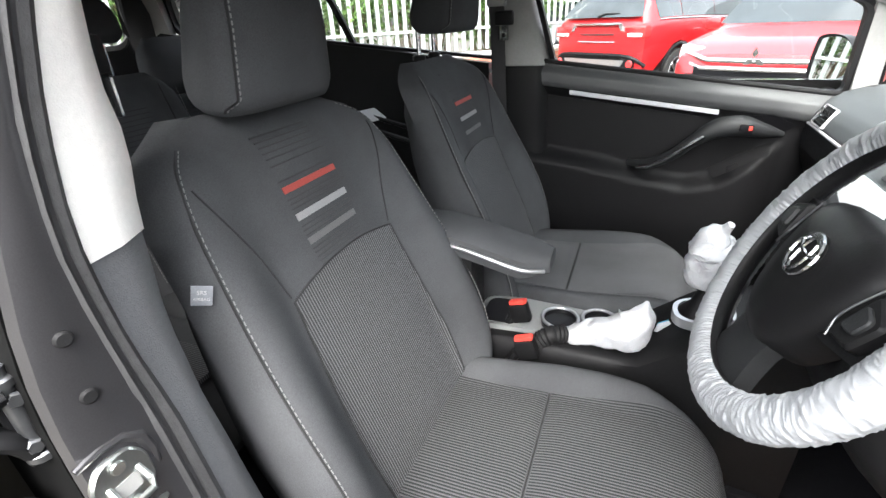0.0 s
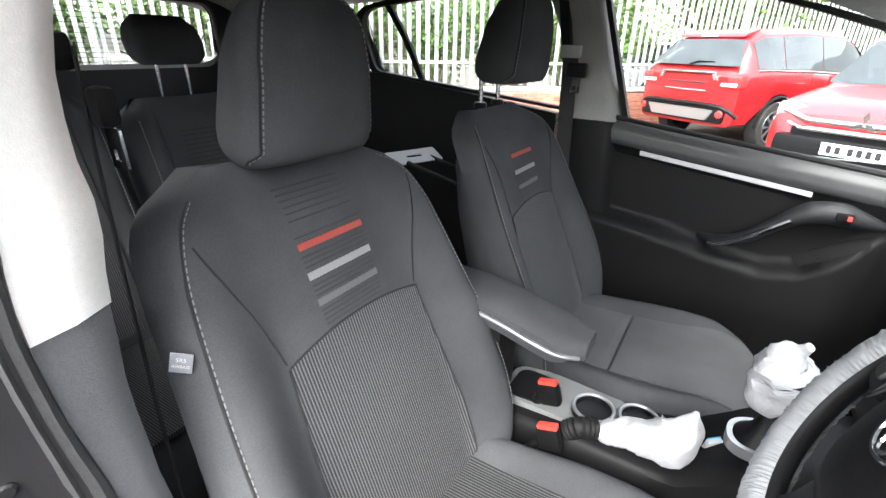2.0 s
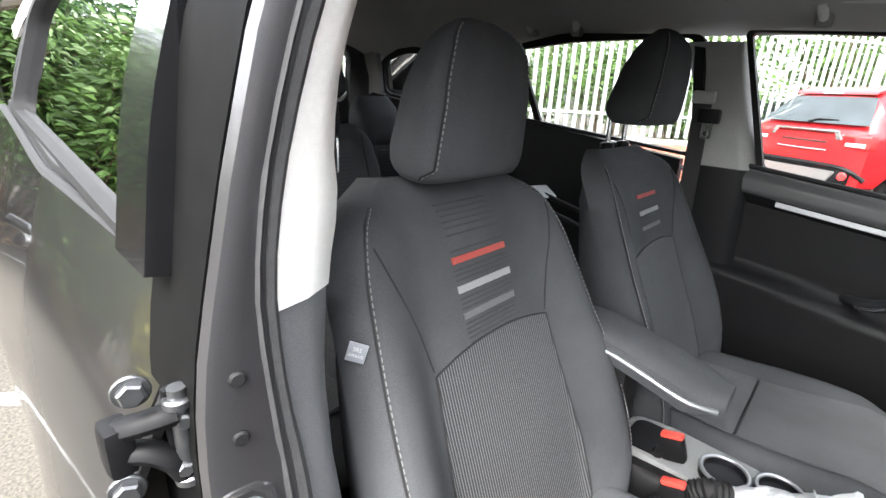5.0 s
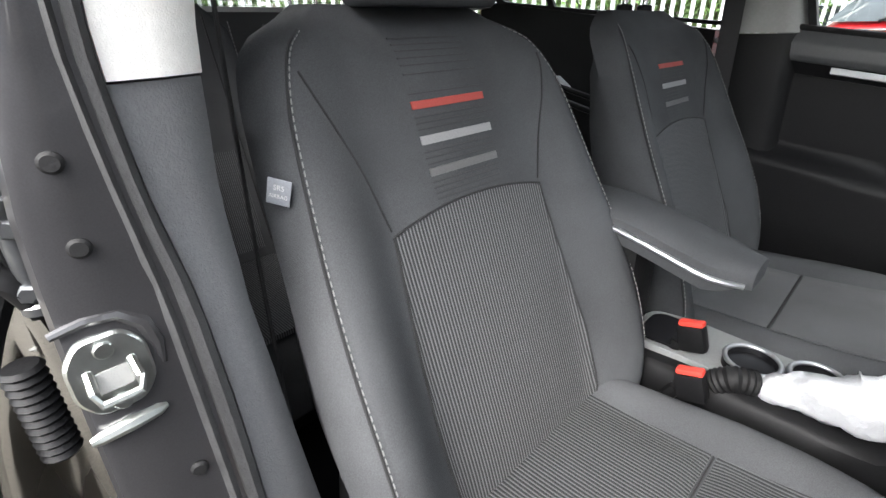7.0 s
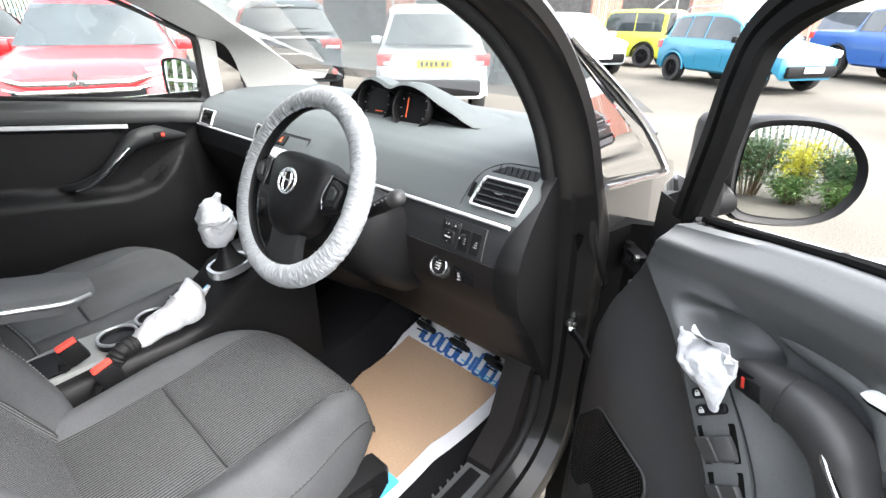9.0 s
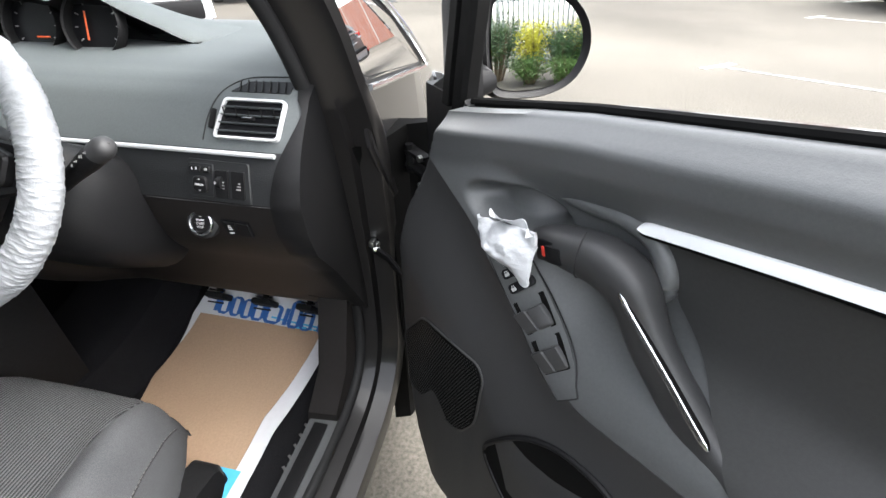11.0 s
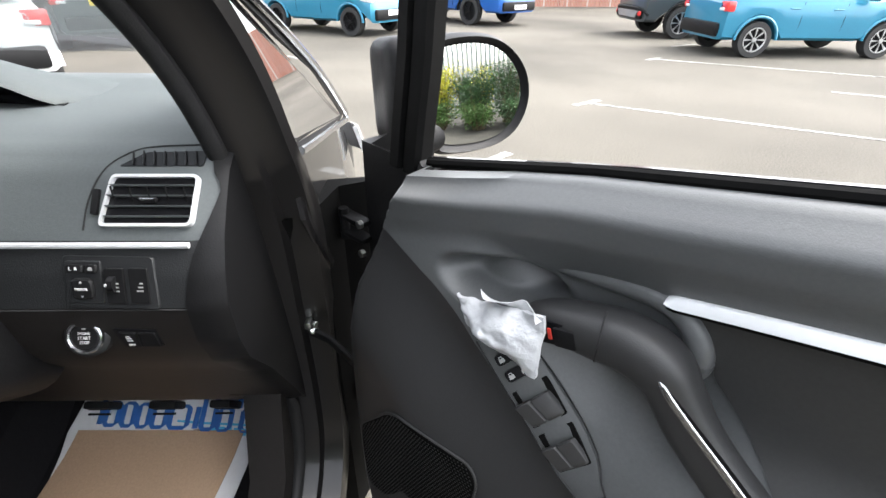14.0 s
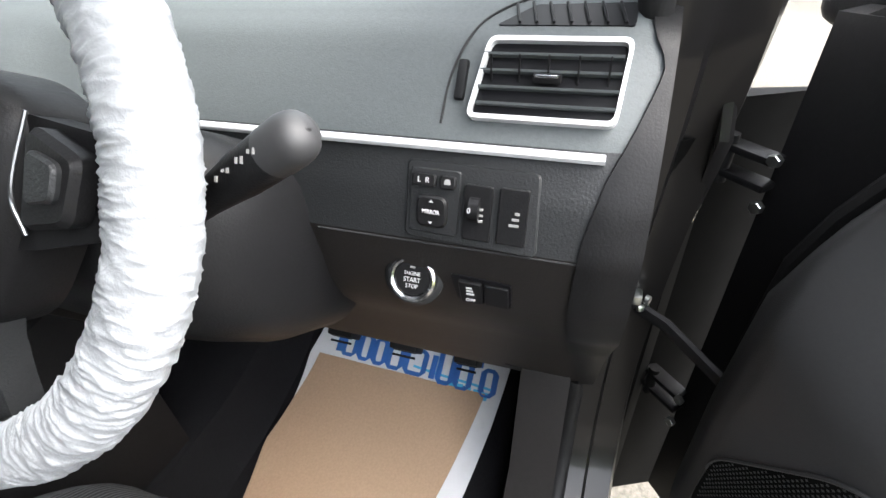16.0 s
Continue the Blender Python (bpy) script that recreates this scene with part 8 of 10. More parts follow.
tagged(rl2, "black rear door lining", "door lining", kind="structure")
# white card with a hole behind the passenger seat; the arms are added to hold it
tray = thing("white_card", "white card with a hole on added arms behind the passenger seat", "seat tray", (-0.62, 0.40, 1.02))
bm = bmesh.new()
frame_plate(bm, rounded([(-0.11, -0.045), (0.11, -0.045), (0.11, 0.045), (-0.11, 0.045)], 0.004, 3), rounded([(-0.035, -0.008), (0.035, -0.008), (0.035, 0.012), (-0.035, 0.012)], 0.009, 3), lambda a, b, d: Vector((-0.86 + 0.30 * a - 0.6 * b, 0.40 + a * 0.8 + 0.2 * b, 1.055 + 0.30 * b + d)), 0.004)
part("card_leaf", bm, WHITE_PAPER, tray)
for y in (0.335, 0.455):
    bm = bmesh.new()
    tube(bm, [(-0.60, y, 0.99), (-0.70, y, 1.015), (-0.84, y, 1.046)], 0.008, 8)
    part("added_arm", bm, BLACK, tray)

# ---- overhead: visors, mirror, grab handles, belts ----
for s in (1, -1):
    vis = thing("sun_visor", "pale grey sun visor with a paper label", "sun visor", (0.10, s * 0.36, 1.50), group="sun visors")
    bm = bmesh.new()
    o = rounded([(-0.085, -0.17), (0.075, -0.17), (0.085, 0.17), (-0.075, 0.17)], 0.03, 5)
    v3 = lambda a, b, d: Vector((0.135 + 1.1 * a, s * 0.35 + b, 1.528 - 0.11 * s * b - 0.10 * a * a - d))
    plate(bm, o, v3, 0.018, 0.006)
    pad_ = part("visor_pad", bm, VISOR, vis)
    bm = bmesh.new()
    plate(bm, [(-0.03, -0.06), (0.02, -0.06), (0.02, 0.06), (-0.03, 0.06)], lambda a, b, d: v3(a, b, d + 0.002), 0.001)
    part("paper_label", bm, mat("label_paper", (0.66, 0.62, 0.42), 0.7, var=0.08), pad_, "cream paper label")
rv = thing("rear_view_mirror", "black rear view mirror at the windscreen", "rear view mirror", (0.30, 0.0, 1.46))
bm = bmesh.new()
o = rounded([(-0.115, -0.030), (0.115, -0.030), (0.105, 0.030), (-0.105, 0.030)], 0.022, 5)
rn = Vector((-0.93, -0.28, -0.22)).normalized()
rx_ = Vector((0, 0, 1)).cross(rn).normalized()
ry_ = rn.cross(rx_)
r3 = lambda a, b, d: Vector((0.262, -0.03, 1.468)) + rx_ * a + ry_ * b + rn * d
loft(bm, [[r3(p.x * k, p.y * k, d) for p in o] for k, d in ((1.0, 0.0), (1.06, 0.004), (1.08, -0.010), (0.9, -0.03), (0.5, -0.04))])
part("housing", bm, BLACK, rv)
bm = bmesh.new()
bm.faces.new([bm.verts.new(r3(p.x, p.y, 0.001)) for p in o])
part("mirror_glass", bm, MIRROR, rv, smooth=False)
bm = bmesh.new()
tube(bm, [r3(0, 0, -0.03), (0.31, -0.02, 1.52)], 0.012, 8)
part("stem", bm, BLACK, rv)
for x, s in ((-0.140, 1), (-0.945, 1), (-0.945, -1)):
    gh = thing("grab_handle", "pale grey roof grab handle", "grab handle", (x, s * 0.56, 1.50), group="grab handles")
    bm = bmesh.new()
    lean = 0.075 if x > -0.5 else 0.02
    rise = 0.0 if x > -0.5 else 0.008
    g3_ = lambda d, y, z: Vector((x + d, s * y, z + rise - lean * d))
    pts = spline([g3_(-0.082, 0.592, 1.545), g3_(-0.086, 0.575, 1.560), g3_(-0.090, 0.556, 1.582), g3_(-0.072, 0.546, 1.591), g3_(0.0, 0.544, 1.592), g3_(0.072, 0.546, 1.591), g3_(0.090, 0.556, 1.582), g3_(0.086, 0.575, 1.560), g3_(0.082, 0.592, 1.545)], 5)
    tube(bm, pts, 0.0115, 12, squash=0.8)
    part("bar", bm, VISOR, gh)
    for d in (-0.083, 0.083):
        bm = bmesh.new()
        box(bm, g3_(d, 0.590, 1.552), (0.034, 0.030, 0.030), 0.008)
        part("foot", bm, GREY_TRIM, gh)
WEBBING = mat("belt_webbing", (0.02, 0.02, 0.021), 0.8, var=0.3, scale=400, bump=0.4, bump_scale=700)
for s, xb, yb in ((1, -0.43, 0.625), (-1, -0.53, 0.622)):
    belt = thing("seat_belt", "black seat belt hanging from the centre pillar", "seat belt", (xb, s * 0.62, 0.4), group="seat belts")
    side = Vector((0.046, 0, 0)) if s > 0 else Vector((-0.036, 0.017, 0))
    bm = bmesh.new()
    slab(bm, lambda u, v: Vector((xb - 0.02 * v, s * (yb + 0.03 * v - 0.05 * v * v), 0.38 + 1.0 * v)) + side * (u - 0.5), 2, 20, (0, 0.002 * s, 0))
    part("webbing", bm, WEBBING, belt)
    bm = bmesh.new()
    box(bm, (xb - 0.02, s * (yb - 0.02 * (s > 0)), 1.375), (0.06 if s > 0 else 0.03, 0.028, 0.035), 0.008)
    part("guide_loop", bm, GREY_TRIM if s > 0 else BLACK, belt, "belt guide")
    bm = bmesh.new()
    box(bm, (xb + 0.005, s * (yb - 0.020), 1.325), (0.058, 0.022, 0.042) if s > 0 else (0.026, 0.022, 0.040), 0.009)
    tg = part("tongue_grip", bm, BLACK, belt)
    bm = bmesh.new()
    frame_plate(bm, rounded([(-0.014, -0.030), (0.014, -0.030), (0.014, 0.012), (-0.014, 0.012)], 0.003), rounded([(-0.006, -0.022), (0.006, -0.022), (0.006, -0.010), (-0.006, -0.010)], 0.002), lambda a, b, d: Vector((xb + 0.005 + a, s * (yb - 0.022 + d), 1.293 + b)), 0.003)
    part("tongue", bm, CHROME, tg, "steel tongue")

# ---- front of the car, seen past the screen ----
# hinge pillar coloured near-black for shade; its outward flare is added to close the gap
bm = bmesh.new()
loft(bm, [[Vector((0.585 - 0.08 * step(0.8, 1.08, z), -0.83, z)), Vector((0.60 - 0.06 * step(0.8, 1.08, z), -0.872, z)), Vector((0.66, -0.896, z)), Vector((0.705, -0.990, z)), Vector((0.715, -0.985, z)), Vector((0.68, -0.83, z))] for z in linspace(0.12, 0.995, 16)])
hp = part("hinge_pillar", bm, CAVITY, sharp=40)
bm = bmesh.new()
plate(bm, [(0.54, 1.104), (0.84, 1.070), (0.84, 0.86), (0.60, 0.86), (0.52, 1.0)], lambda a, b, d: Vector((a, -(0.862 + 0.02 * step(1.1, 0.95, b) + d), b)), 0.012, 0.004)
sc = part("scuttle_corner", bm, PAINT, sharp=40)
tagged(sc, "dark grey painted body corner under the quarter light", "body panel", kind="structure")
tagged(hp, "hinge pillar behind the open door, near-black for its shade", "hinge pillar", kind="structure")

body = thing("bonnet_and_wings", "glossy dark grey bonnet and wing of the car", "car body", (1.3, 0, 0.3))
bm = bmesh.new()
slab(bm, lambda u, v: Vector((0.98 + 0.82 * u, (-0.78 + 0.10 * u * u) + (1.56 - 0.20 * u * u) * v, 1.075 - 0.22 * u - 0.10 * u * u - 0.05 * (2 * v - 1) ** 4)), 16, 16, (0, 0, -0.02))
part("bonnet", bm, PAINT, body)
for s in (-1, 1):
    bm = bmesh.new()
    slab(bm, lambda u, v: Vector((0.64 + 1.20 * u, s * (0.885 - 0.16 * u**3 - 0.05 * v * v - 0.06 * u * v), 0.30 + (0.77 - 0.26 * u * u - 0.02 * u) * v)), 18, 14, (0, -0.02 * s, 0))
    part("wing", bm, PAINT, body)
    bm = bmesh.new()
    slab(bm, lambda u, v: Vector((1.42 + 0.30 * u, s * (0.845 - 0.10 * u * u - 0.03 * v), 0.78 + 0.10 * v - 0.06 * u)), 8, 6, (0, -0.015 * s, 0))
    part("headlamp", bm, CLEAR_LENS, body, "clear headlamp")
    bm = bmesh.new()
    if s > 0:
        strip(bm, [(0.98, 0.80, 1.07), (0.80, 0.80, 1.23), (0.60, 0.765, 1.34), (0.40, 0.715, 1.45), (0.15, 0.655, 1.55)], [(0.86, 0.885, 1.083), (0.70, 0.865, 1.21), (0.54, 0.815, 1.32), (0.36, 0.755, 1.43), (0.14, 0.69, 1.53)], 0.02)
    else:
        edge_ = [(0.905, 1.058), (0.75, 1.180), (0.61, 1.264), (0.43, 1.364), (0.25, 1.440), (0.10, 1.488)]
        strip(bm, [(x + 0.045, -(glass_y(z) + 0.075), z + 0.006) for x, z in edge_], [(x, -(glass_y(z) + 0.150), z) for x, z in edge_], -0.02)
    part("screen_pillar", bm, PAINT, body)
bm = bmesh.new()
slab(bm, lambda u, v: Vector((0.90 + 0.10 * u, -0.75 + 1.5 * v, 1.10 - 0.03 * u)), 4, 14, (0, 0, -0.015))
part("scuttle", bm, BLACK, body)
bm = bmesh.new()
box(bm, (1.80, 0, 0.55), (0.10, 1.45, 0.50), 0.04)
part("nose", bm, PAINT, body)


# ---- car park ----
bm = bmesh.new()
grid(bm, lambda u, v: Vector((-60 + 140 * u, -70 + 140 * v, 0.0)), 40, 40)
ground = part("ground", bm, ASPHALT, smooth=False)
tagged(ground, "worn grey asphalt car park", "ground", kind="structure")


def road_line(a, b, w=0.07):
    """A painted line with its end bar, 4 mm proud of the asphalt."""
    a, b = Vector((*a, 0)), Vector((*b, 0))
    d = (b - a).normalized()
    s = Vector((-d.y, d.x, 0)) * w / 2
    bm = bmesh.new()
    n = max(2, int((b - a).length / 0.5))
    rag = random.Random(int(a.x * 100 + b.y * 10))
    rings = []
    for k in range(n + 1):
        p = a.lerp(b, k / n) + Vector((0, 0, 0.004))
        j = 1 + 0.12 * rag.uniform(-1, 1)
        rings.append([p - s * j, p + s * j, p + s * j - Vector((0, 0, 0.004)), p - s * j - Vector((0, 0, 0.004))])
    loft(bm, rings)
    ob = part("bay_line", bm, LINE_PAINT, smooth=False)
    tagged(ob, "worn white painted parking bay line", "road marking", "bay lines", "structure")


road_line((5.50, -2.92), (3.6, -6.2))
road_line((5.38, -2.72), (5.66, -3.10), 0.09)
road_line((8.9, -5.1), (7.2, -8.2))
road_line((8.78, -4.95), (9.05, -5.30), 0.09)
road_line((3.50, -1.50), (3.72, -1.72), 0.09)
road_line((6.2, -6.4), (4.9, -8.8))
road_line((10.6, -6.2), (12.6, -9.6))
road_line((-2.62, -0.97), (-2.40, -0.72), 0.09)
road_line((-2.55, -0.95), (-2.75, -3.4))
road_line((-6.2, 1.2), (-6.1, -5.0))
road_line((8.6, 2.0), (11.5, 6.5))


# ---- fences ----
def pale_mesh(h):
    """One palisade pale: a W section with a three-pointed top."""
    bm = bmesh.new()
    sec = [(-0.034, 0.0), (-0.022, 0.016), (-0.009, 0.004), (0.0, 0.010), (0.009, 0.004), (0.022, 0.016), (0.034, 0.0)]
    back = [(x, y - 0.003) for x, y in sec[::-1]]
    full = sec + back
    rings = [[Vector((x, y, 0.0)) for x, y in full], [Vector((x, y, h)) for x, y in full], [Vector((x * 0.35, y, h + 0.06)) for x, y in full]]
    loft(bm, rings)
    me = bpy.data.meshes.new("pale")
    bm.to_mesh(me)
    bm.free()
    me.materials.append(GALV)
    return me


PALE = pale_mesh(2.15)


def palisade(points, z0, label):
    """Galvanised palisade fencing along a line on plan."""
    fence = thing("fence", label, "fence", (*points[0], z0))
    inv = Matrix.Translation((*points[0], z0)).inverted()
    for a, b in zip(points, points[1:]):
        a, b = Vector((*a, z0)), Vector((*b, z0))
        d = (b - a).normalized()
        ang = math.degrees(math.atan2(d.y, d.x))
        run = (b - a).length
        k = 0.08
        while k < run:
            q = a + d * k
            ob = new("pale", PALE)
            ob.parent = fence
            ob.matrix_parent_inverse = inv
            ob.matrix_basis = pose(q.x, q.y, z0 + 0.04, 0, 0, ang)
            k += 0.155
        for h in (0.40, 1.80):
            bm = bmesh.new()
            nrm = Vector((-d.y, d.x, 0)) * 0.03
            loft(bm, [[p + nrm * s + Vector((0, 0, z)) for s, z in ((-1.2, h - 0.022), (-0.2, h - 0.022), (-0.2, h + 0.022), (-1.2, h + 0.022))] for p in (a, b)])
            part("rail", bm, GALV, fence)
        k = 0.0
        while k < run + 0.1:
            q = a + d * k
            bm = bmesh.new()
            box(bm, q + Vector((d.y, -d.x, 0)) * 0.06 + Vector((0, 0, 1.05)), (0.055, 0.055, 2.1), 0.004, pose(0, 0, 0, 0, 0, ang))
            part("fence_post", bm, GALV, fence)
            k += 2.75
    return fence


WALL_LINE = [(-8.5, 2.95), (-2.0, 8.8), (5.0, 18.0)]
palisade(WALL_LINE, 0.70, "galvanised palisade fence on a low brick wall")
palisade([(-8.5, 2.95), (-9.2, -2.6), (-7.2, -5.6), (-1.4, -10.8)], 0.12, "galvanised palisade fence overgrown with plants behind the car")

# low brick wall under the side fence: mortar core, coursed bricks along the stretch that is seen, coping
bw = thing("wall_garden", "low red brick wall with a concrete coping", "brick wall", (-8.5, 2.95, 0), kind="structure")
bms = bmesh.new()
for a, b in zip(WALL_LINE, WALL_LINE[1:]):
    a, b = Vector((*a, 0)), Vector((*b, 0))
    d = (b - a).normalized()
    n_ = Vector((-d.y, d.x, 0)) * 0.10
    loft(bms, [[p - n_, p + n_, p + n_ + Vector((0, 0, 0.64)), p - n_ + Vector((0, 0, 0.64))] for p in (a, b)])
part("mortar_core", bms, MORTAR, bw, smooth=False)
bms = bmesh.new()
for a, b in zip(WALL_LINE, WALL_LINE[1:]):
    a, b = Vector((*a, 0.64)), Vector((*b, 0.64))
    d = (b - a).normalized()
    n_ = Vector((-d.y, d.x, 0)) * 0.13
    loft(bms, [[p - n_, p + n_, p + n_ + Vector((0, 0, 0.06)), p - n_ + Vector((0, 0, 0.06))] for p in (a, b)])
part("coping", bms, CONCRETE, bw, "concrete coping", smooth=False)


# ---- plants ----
def foliage(name, centre, size, count, leaf, material, seed, label, stems=14, long=2.2, sag=0.5):
    """A bush: woody stems and many small pointed leaves along them, gathered in uneven tufts."""
    rag = np.random.RandomState(seed)
    plant = thing(name, label, "plant", centre)
    cx, cy, cz = centre
    bm = bmesh.new()
    tips = []
    for k in range(stems):
        a = rag.uniform(0, 2 * math.pi)
        r = rag.uniform(0.1, 1.0) ** 0.6
        top = Vector((cx + size[0] * r * math.cos(a), cy + size[1] * r * math.sin(a), cz + size[2] * rag.uniform(0.55, 1.0)))
        foot = Vector((cx + 0.3 * size[0] * r * math.cos(a), cy + 0.3 * size[1] * r * math.sin(a), cz))
        mid = foot.lerp(top, 0.55) + Vector((0, 0, 0.12 * size[2]))
        pts = spline([foot, mid, top], 5)
        tube(bm, pts, [0.014 * (1 - 0.75 * i / (len(pts) - 1)) for i in range(len(pts))], 5)
        tips.append(pts)
    part("stems", bm, STEM, plant)
    verts, faces = [], []
    for k in range(count):
        pts = tips[rag.randint(len(tips))]
        f = rag.uniform(0.15, 1.0) ** 0.8 * (len(pts) - 1)
        i = min(int(f), len(pts) - 2)
        p = pts[i].lerp(pts[i + 1], f - i)
        out = Vector(rag.normal(size=3))
        out.z *= 0.6
        p = p + out * 0.10 * (0.5 + size[2] * 0.5)
        p.z = max(p.z, cz + 0.02)
        d = Vector((out.x, out.y, out.z * 0.5 - sag * rag.uniform(0.0, 1.0))).normalized()
        l = leaf * rag.uniform(0.6, 1.35)
        side = d.cross(Vector(rag.normal(size=3))).normalized() * l / (2 * long)
        mid = p + d * l * 0.5 + Vector((0, 0, 0.06 * l))
        b = len(verts)
        verts += [p, mid + side, p + d * l - Vector((0, 0, 0.12 * l)), mid - side]
        faces += [(b, b + 1, b + 2), (b, b + 2, b + 3)]
    me = bpy.data.meshes.new("leaves")
    me.from_pydata([tuple(v) for v in verts], [], faces)
    lv = part_mesh("leaves", me, material, plant, smooth=False)
    lv["kind"] = "stuff"
    return plant


foliage("bush", (-8.2, -1.2, 0.0), (1.0, 1.2, 3.0), 7500, 0.15, LEAF, 1, "tall leafy green weeds at the car park's edge", 44, 3.2)
foliage("bush", (-8.0, -3.2, 0.0), (1.0, 1.2, 2.8), 7000, 0.14, LEAF, 2, "tall leafy green weeds at the car park's edge", 40, 3.0)
foliage("bush", (-8.3, 0.8, 0.0), (0.8, 1.2, 2.6), 6500, 0.14, LEAF, 3, "green climbing weeds before the fence", 38, 3.0)
foliage("bush", (-9.6, 2.4, 0.0), (0.9, 1.4, 2.6), 6000, 0.14, LEAF, 4, "green climbing weeds behind the fence", 36, 2.6)
foliage("bush", (-5.6, 7.4, 0.3), (1.6, 1.2, 2.4), 6500, 0.10, LEAF, 5, "green bushes behind the palisade fence", 40, 2.4)
foliage("bush", (-3.0, 9.3, 0.3), (1.5, 1.0, 2.2), 5200, 0.10, LEAF, 6, "green bushes behind the palisade fence", 34, 2.4)
foliage("bush", (-7.8, 5.6, 0.2), (1.8, 1.6, 2.8), 5200, 0.11, LEAF, 7, "green bushes behind the palisade fence", 34, 2.4)
foliage("bush", (-10.6, 0.2, 0.2), (1.0, 2.6, 3.4), 7600, 0.11, LEAF_DARK, 8, "dark green bushes behind the palisade fence", 34, 2.4)
foliage("bush", (-3.35, -6.78, 0.0), (0.42, 0.42, 1.35), 3000, 0.06, LEAF_LIME, 9, "bright yellow-leaved shrub by the fence", 24, 1.9, 0.2)
foliage("bush", (-4.79, -5.43, 0.0), (0.5, 0.5, 1.55), 3400, 0.06, LEAF_LIME, 10, "bright yellow-leaved shrub by the fence", 22, 1.9, 0.2)
foliage("bush", (-2.55, -7.49, 0.0), (0.28, 0.28, 1.25), 1600, 0.06, LEAF_LIME, 12, "bright yellow-leaved shrub by the fence", 18, 1.9, 0.2)
foliage("bush", (-4.2, -6.33, 0.0), (0.6, 0.55, 1.6), 4200, 0.08, LEAF_DARK, 11, "dark green shrub between yellow ones", 30, 4.0, 0.2)
foliage("bush", (-2.5, -6.97, 0.0), (0.6, 0.5, 1.2), 5000, 0.08, LEAF_DARK, 14, "dark green shrub between yellow ones", 30, 4.0, 0.2)
foliage("bush", (-3.03, -6.31, 0.0), (0.5, 0.45, 0.6), 3000, 0.07, LEAF, 15, "low green shrub before the fence", 26, 3.0, 0.2)
for k, (hedge_x, hedge_y, hedge_w, hedge_h) in enumerate(((-1.62, -7.31, 0.65, 1.35), (-0.56, -7.51, 0.7, 1.45), (0.54, -7.65, 0.7, 1.4), (-2.05, -6.37, 0.45, 0.55), (-1.18, -6.66, 0.45, 0.6))):
    foliage("bush", (hedge_x, hedge_y, 0.0), (hedge_w, hedge_w * 0.8, hedge_h), 3600 if hedge_h > 1 else 2200, 0.08, LEAF_DARK if k != 3 else LEAF, 20 + k, "dark green shrub before the palisade fence", 30, 4.0, 0.2)
foliage("bush", (-5.30, -4.70, 0.0), (0.6, 0.5, 1.45), 3800, 0.06, LEAF_LIME, 30, "bright yellow-leaved shrub by the fence", 26, 1.9, 0.2)
foliage("bush", (-4.75, -6.10, 0.0), (0.6, 0.5, 1.5), 3600, 0.08, LEAF_DARK, 31, "dark green shrub between yellow ones", 30, 4.0, 0.2)
foliage("bush", (-3.2, 10.0, 0.3), (0.5, 0.4, 1.0), 800, 0.08, LEAF, 13, "low green weeds on the wall", 10, 2.4)
for k, (x, y) in enumerate(((-0.6, 12.4), (1.6, 15.6), (4.2, 19.4), (7.5, 22.5), (-3.4, 11.4))):
    foliage("tree", (x, y, 0.2), (1.9, 1.7, 4.2), 5200, 0.16, LEAF_DARK if k % 2 else LEAF, 30 + k, "green trees standing behind the palisade fence", 40, 2.2)
foliage("bush", (-6.0, -3.5, 0.0), (0.9, 0.8, 2.4), 6500, 0.13, LEAF, 16, "tall leafy green weeds at the car park's edge", 38, 3.0)
for k, (x, y, w, h) in enumerate(((-6.9, -2.9, 0.9, 2.9), (-9.2, -2.2, 2.0, 3.9), (-9.1, -4.9, 1.8, 3.7), (-9.6, 0.2, 1.9, 3.9), (-7.3, -4.6, 0.9, 2.7), (-10.6, -3.4, 2.0, 4.4))):
    foliage("bush", (x, y, 0.0), (1.1, w, h), 11000, 0.15, LEAF if k % 2 == 0 else LEAF_DARK, 50 + k, "tall tangled green weeds at the car park's edge", 56, 3.0)
for k, (x, y, w, h) in enumerate(((-7.4, 7.2, 1.7, 3.3), (-4.8, 9.7, 1.7, 3.2), (-9.6, 4.9, 1.4, 3.2))):
    foliage("bush", (x, y, 0.2), (1.5, w, h), 9000, 0.11, LEAF, 60 + k, "dense green bushes behind the palisade fence", 46, 2.4)
# dry leaf litter under the weeds
rag = np.random.RandomState(20)
verts, faces = [], []
for k in range(5200):
    x, y = rag.uniform(-10.6, -6.6), rag.uniform(-6.0, 2.6)
    a, l = rag.uniform(0, 6.28), rag.uniform(0.02, 0.06)
    dx, dy = math.cos(a) * l, math.sin(a) * l
    b = len(verts)
    z = 0.006 + rag.uniform(0, 0.02)
    verts += [(x, y, z), (x + dx - dy * 0.3, y + dy + dx * 0.3, z + 0.01), (x + 2 * dx, y + 2 * dy, z), (x + dx + dy * 0.3, y + dy - dx * 0.3, z + 0.006)]
    faces.append((b, b + 1, b + 2, b + 3))
me = bpy.data.meshes.new("leaf_litter")
me.from_pydata(verts, [], faces)
litter = part_mesh("leaf_litter", me, LITTER, smooth=False)
tagged(litter, "brown dry leaves and bark on the ground", "leaf litter", kind="stuff")


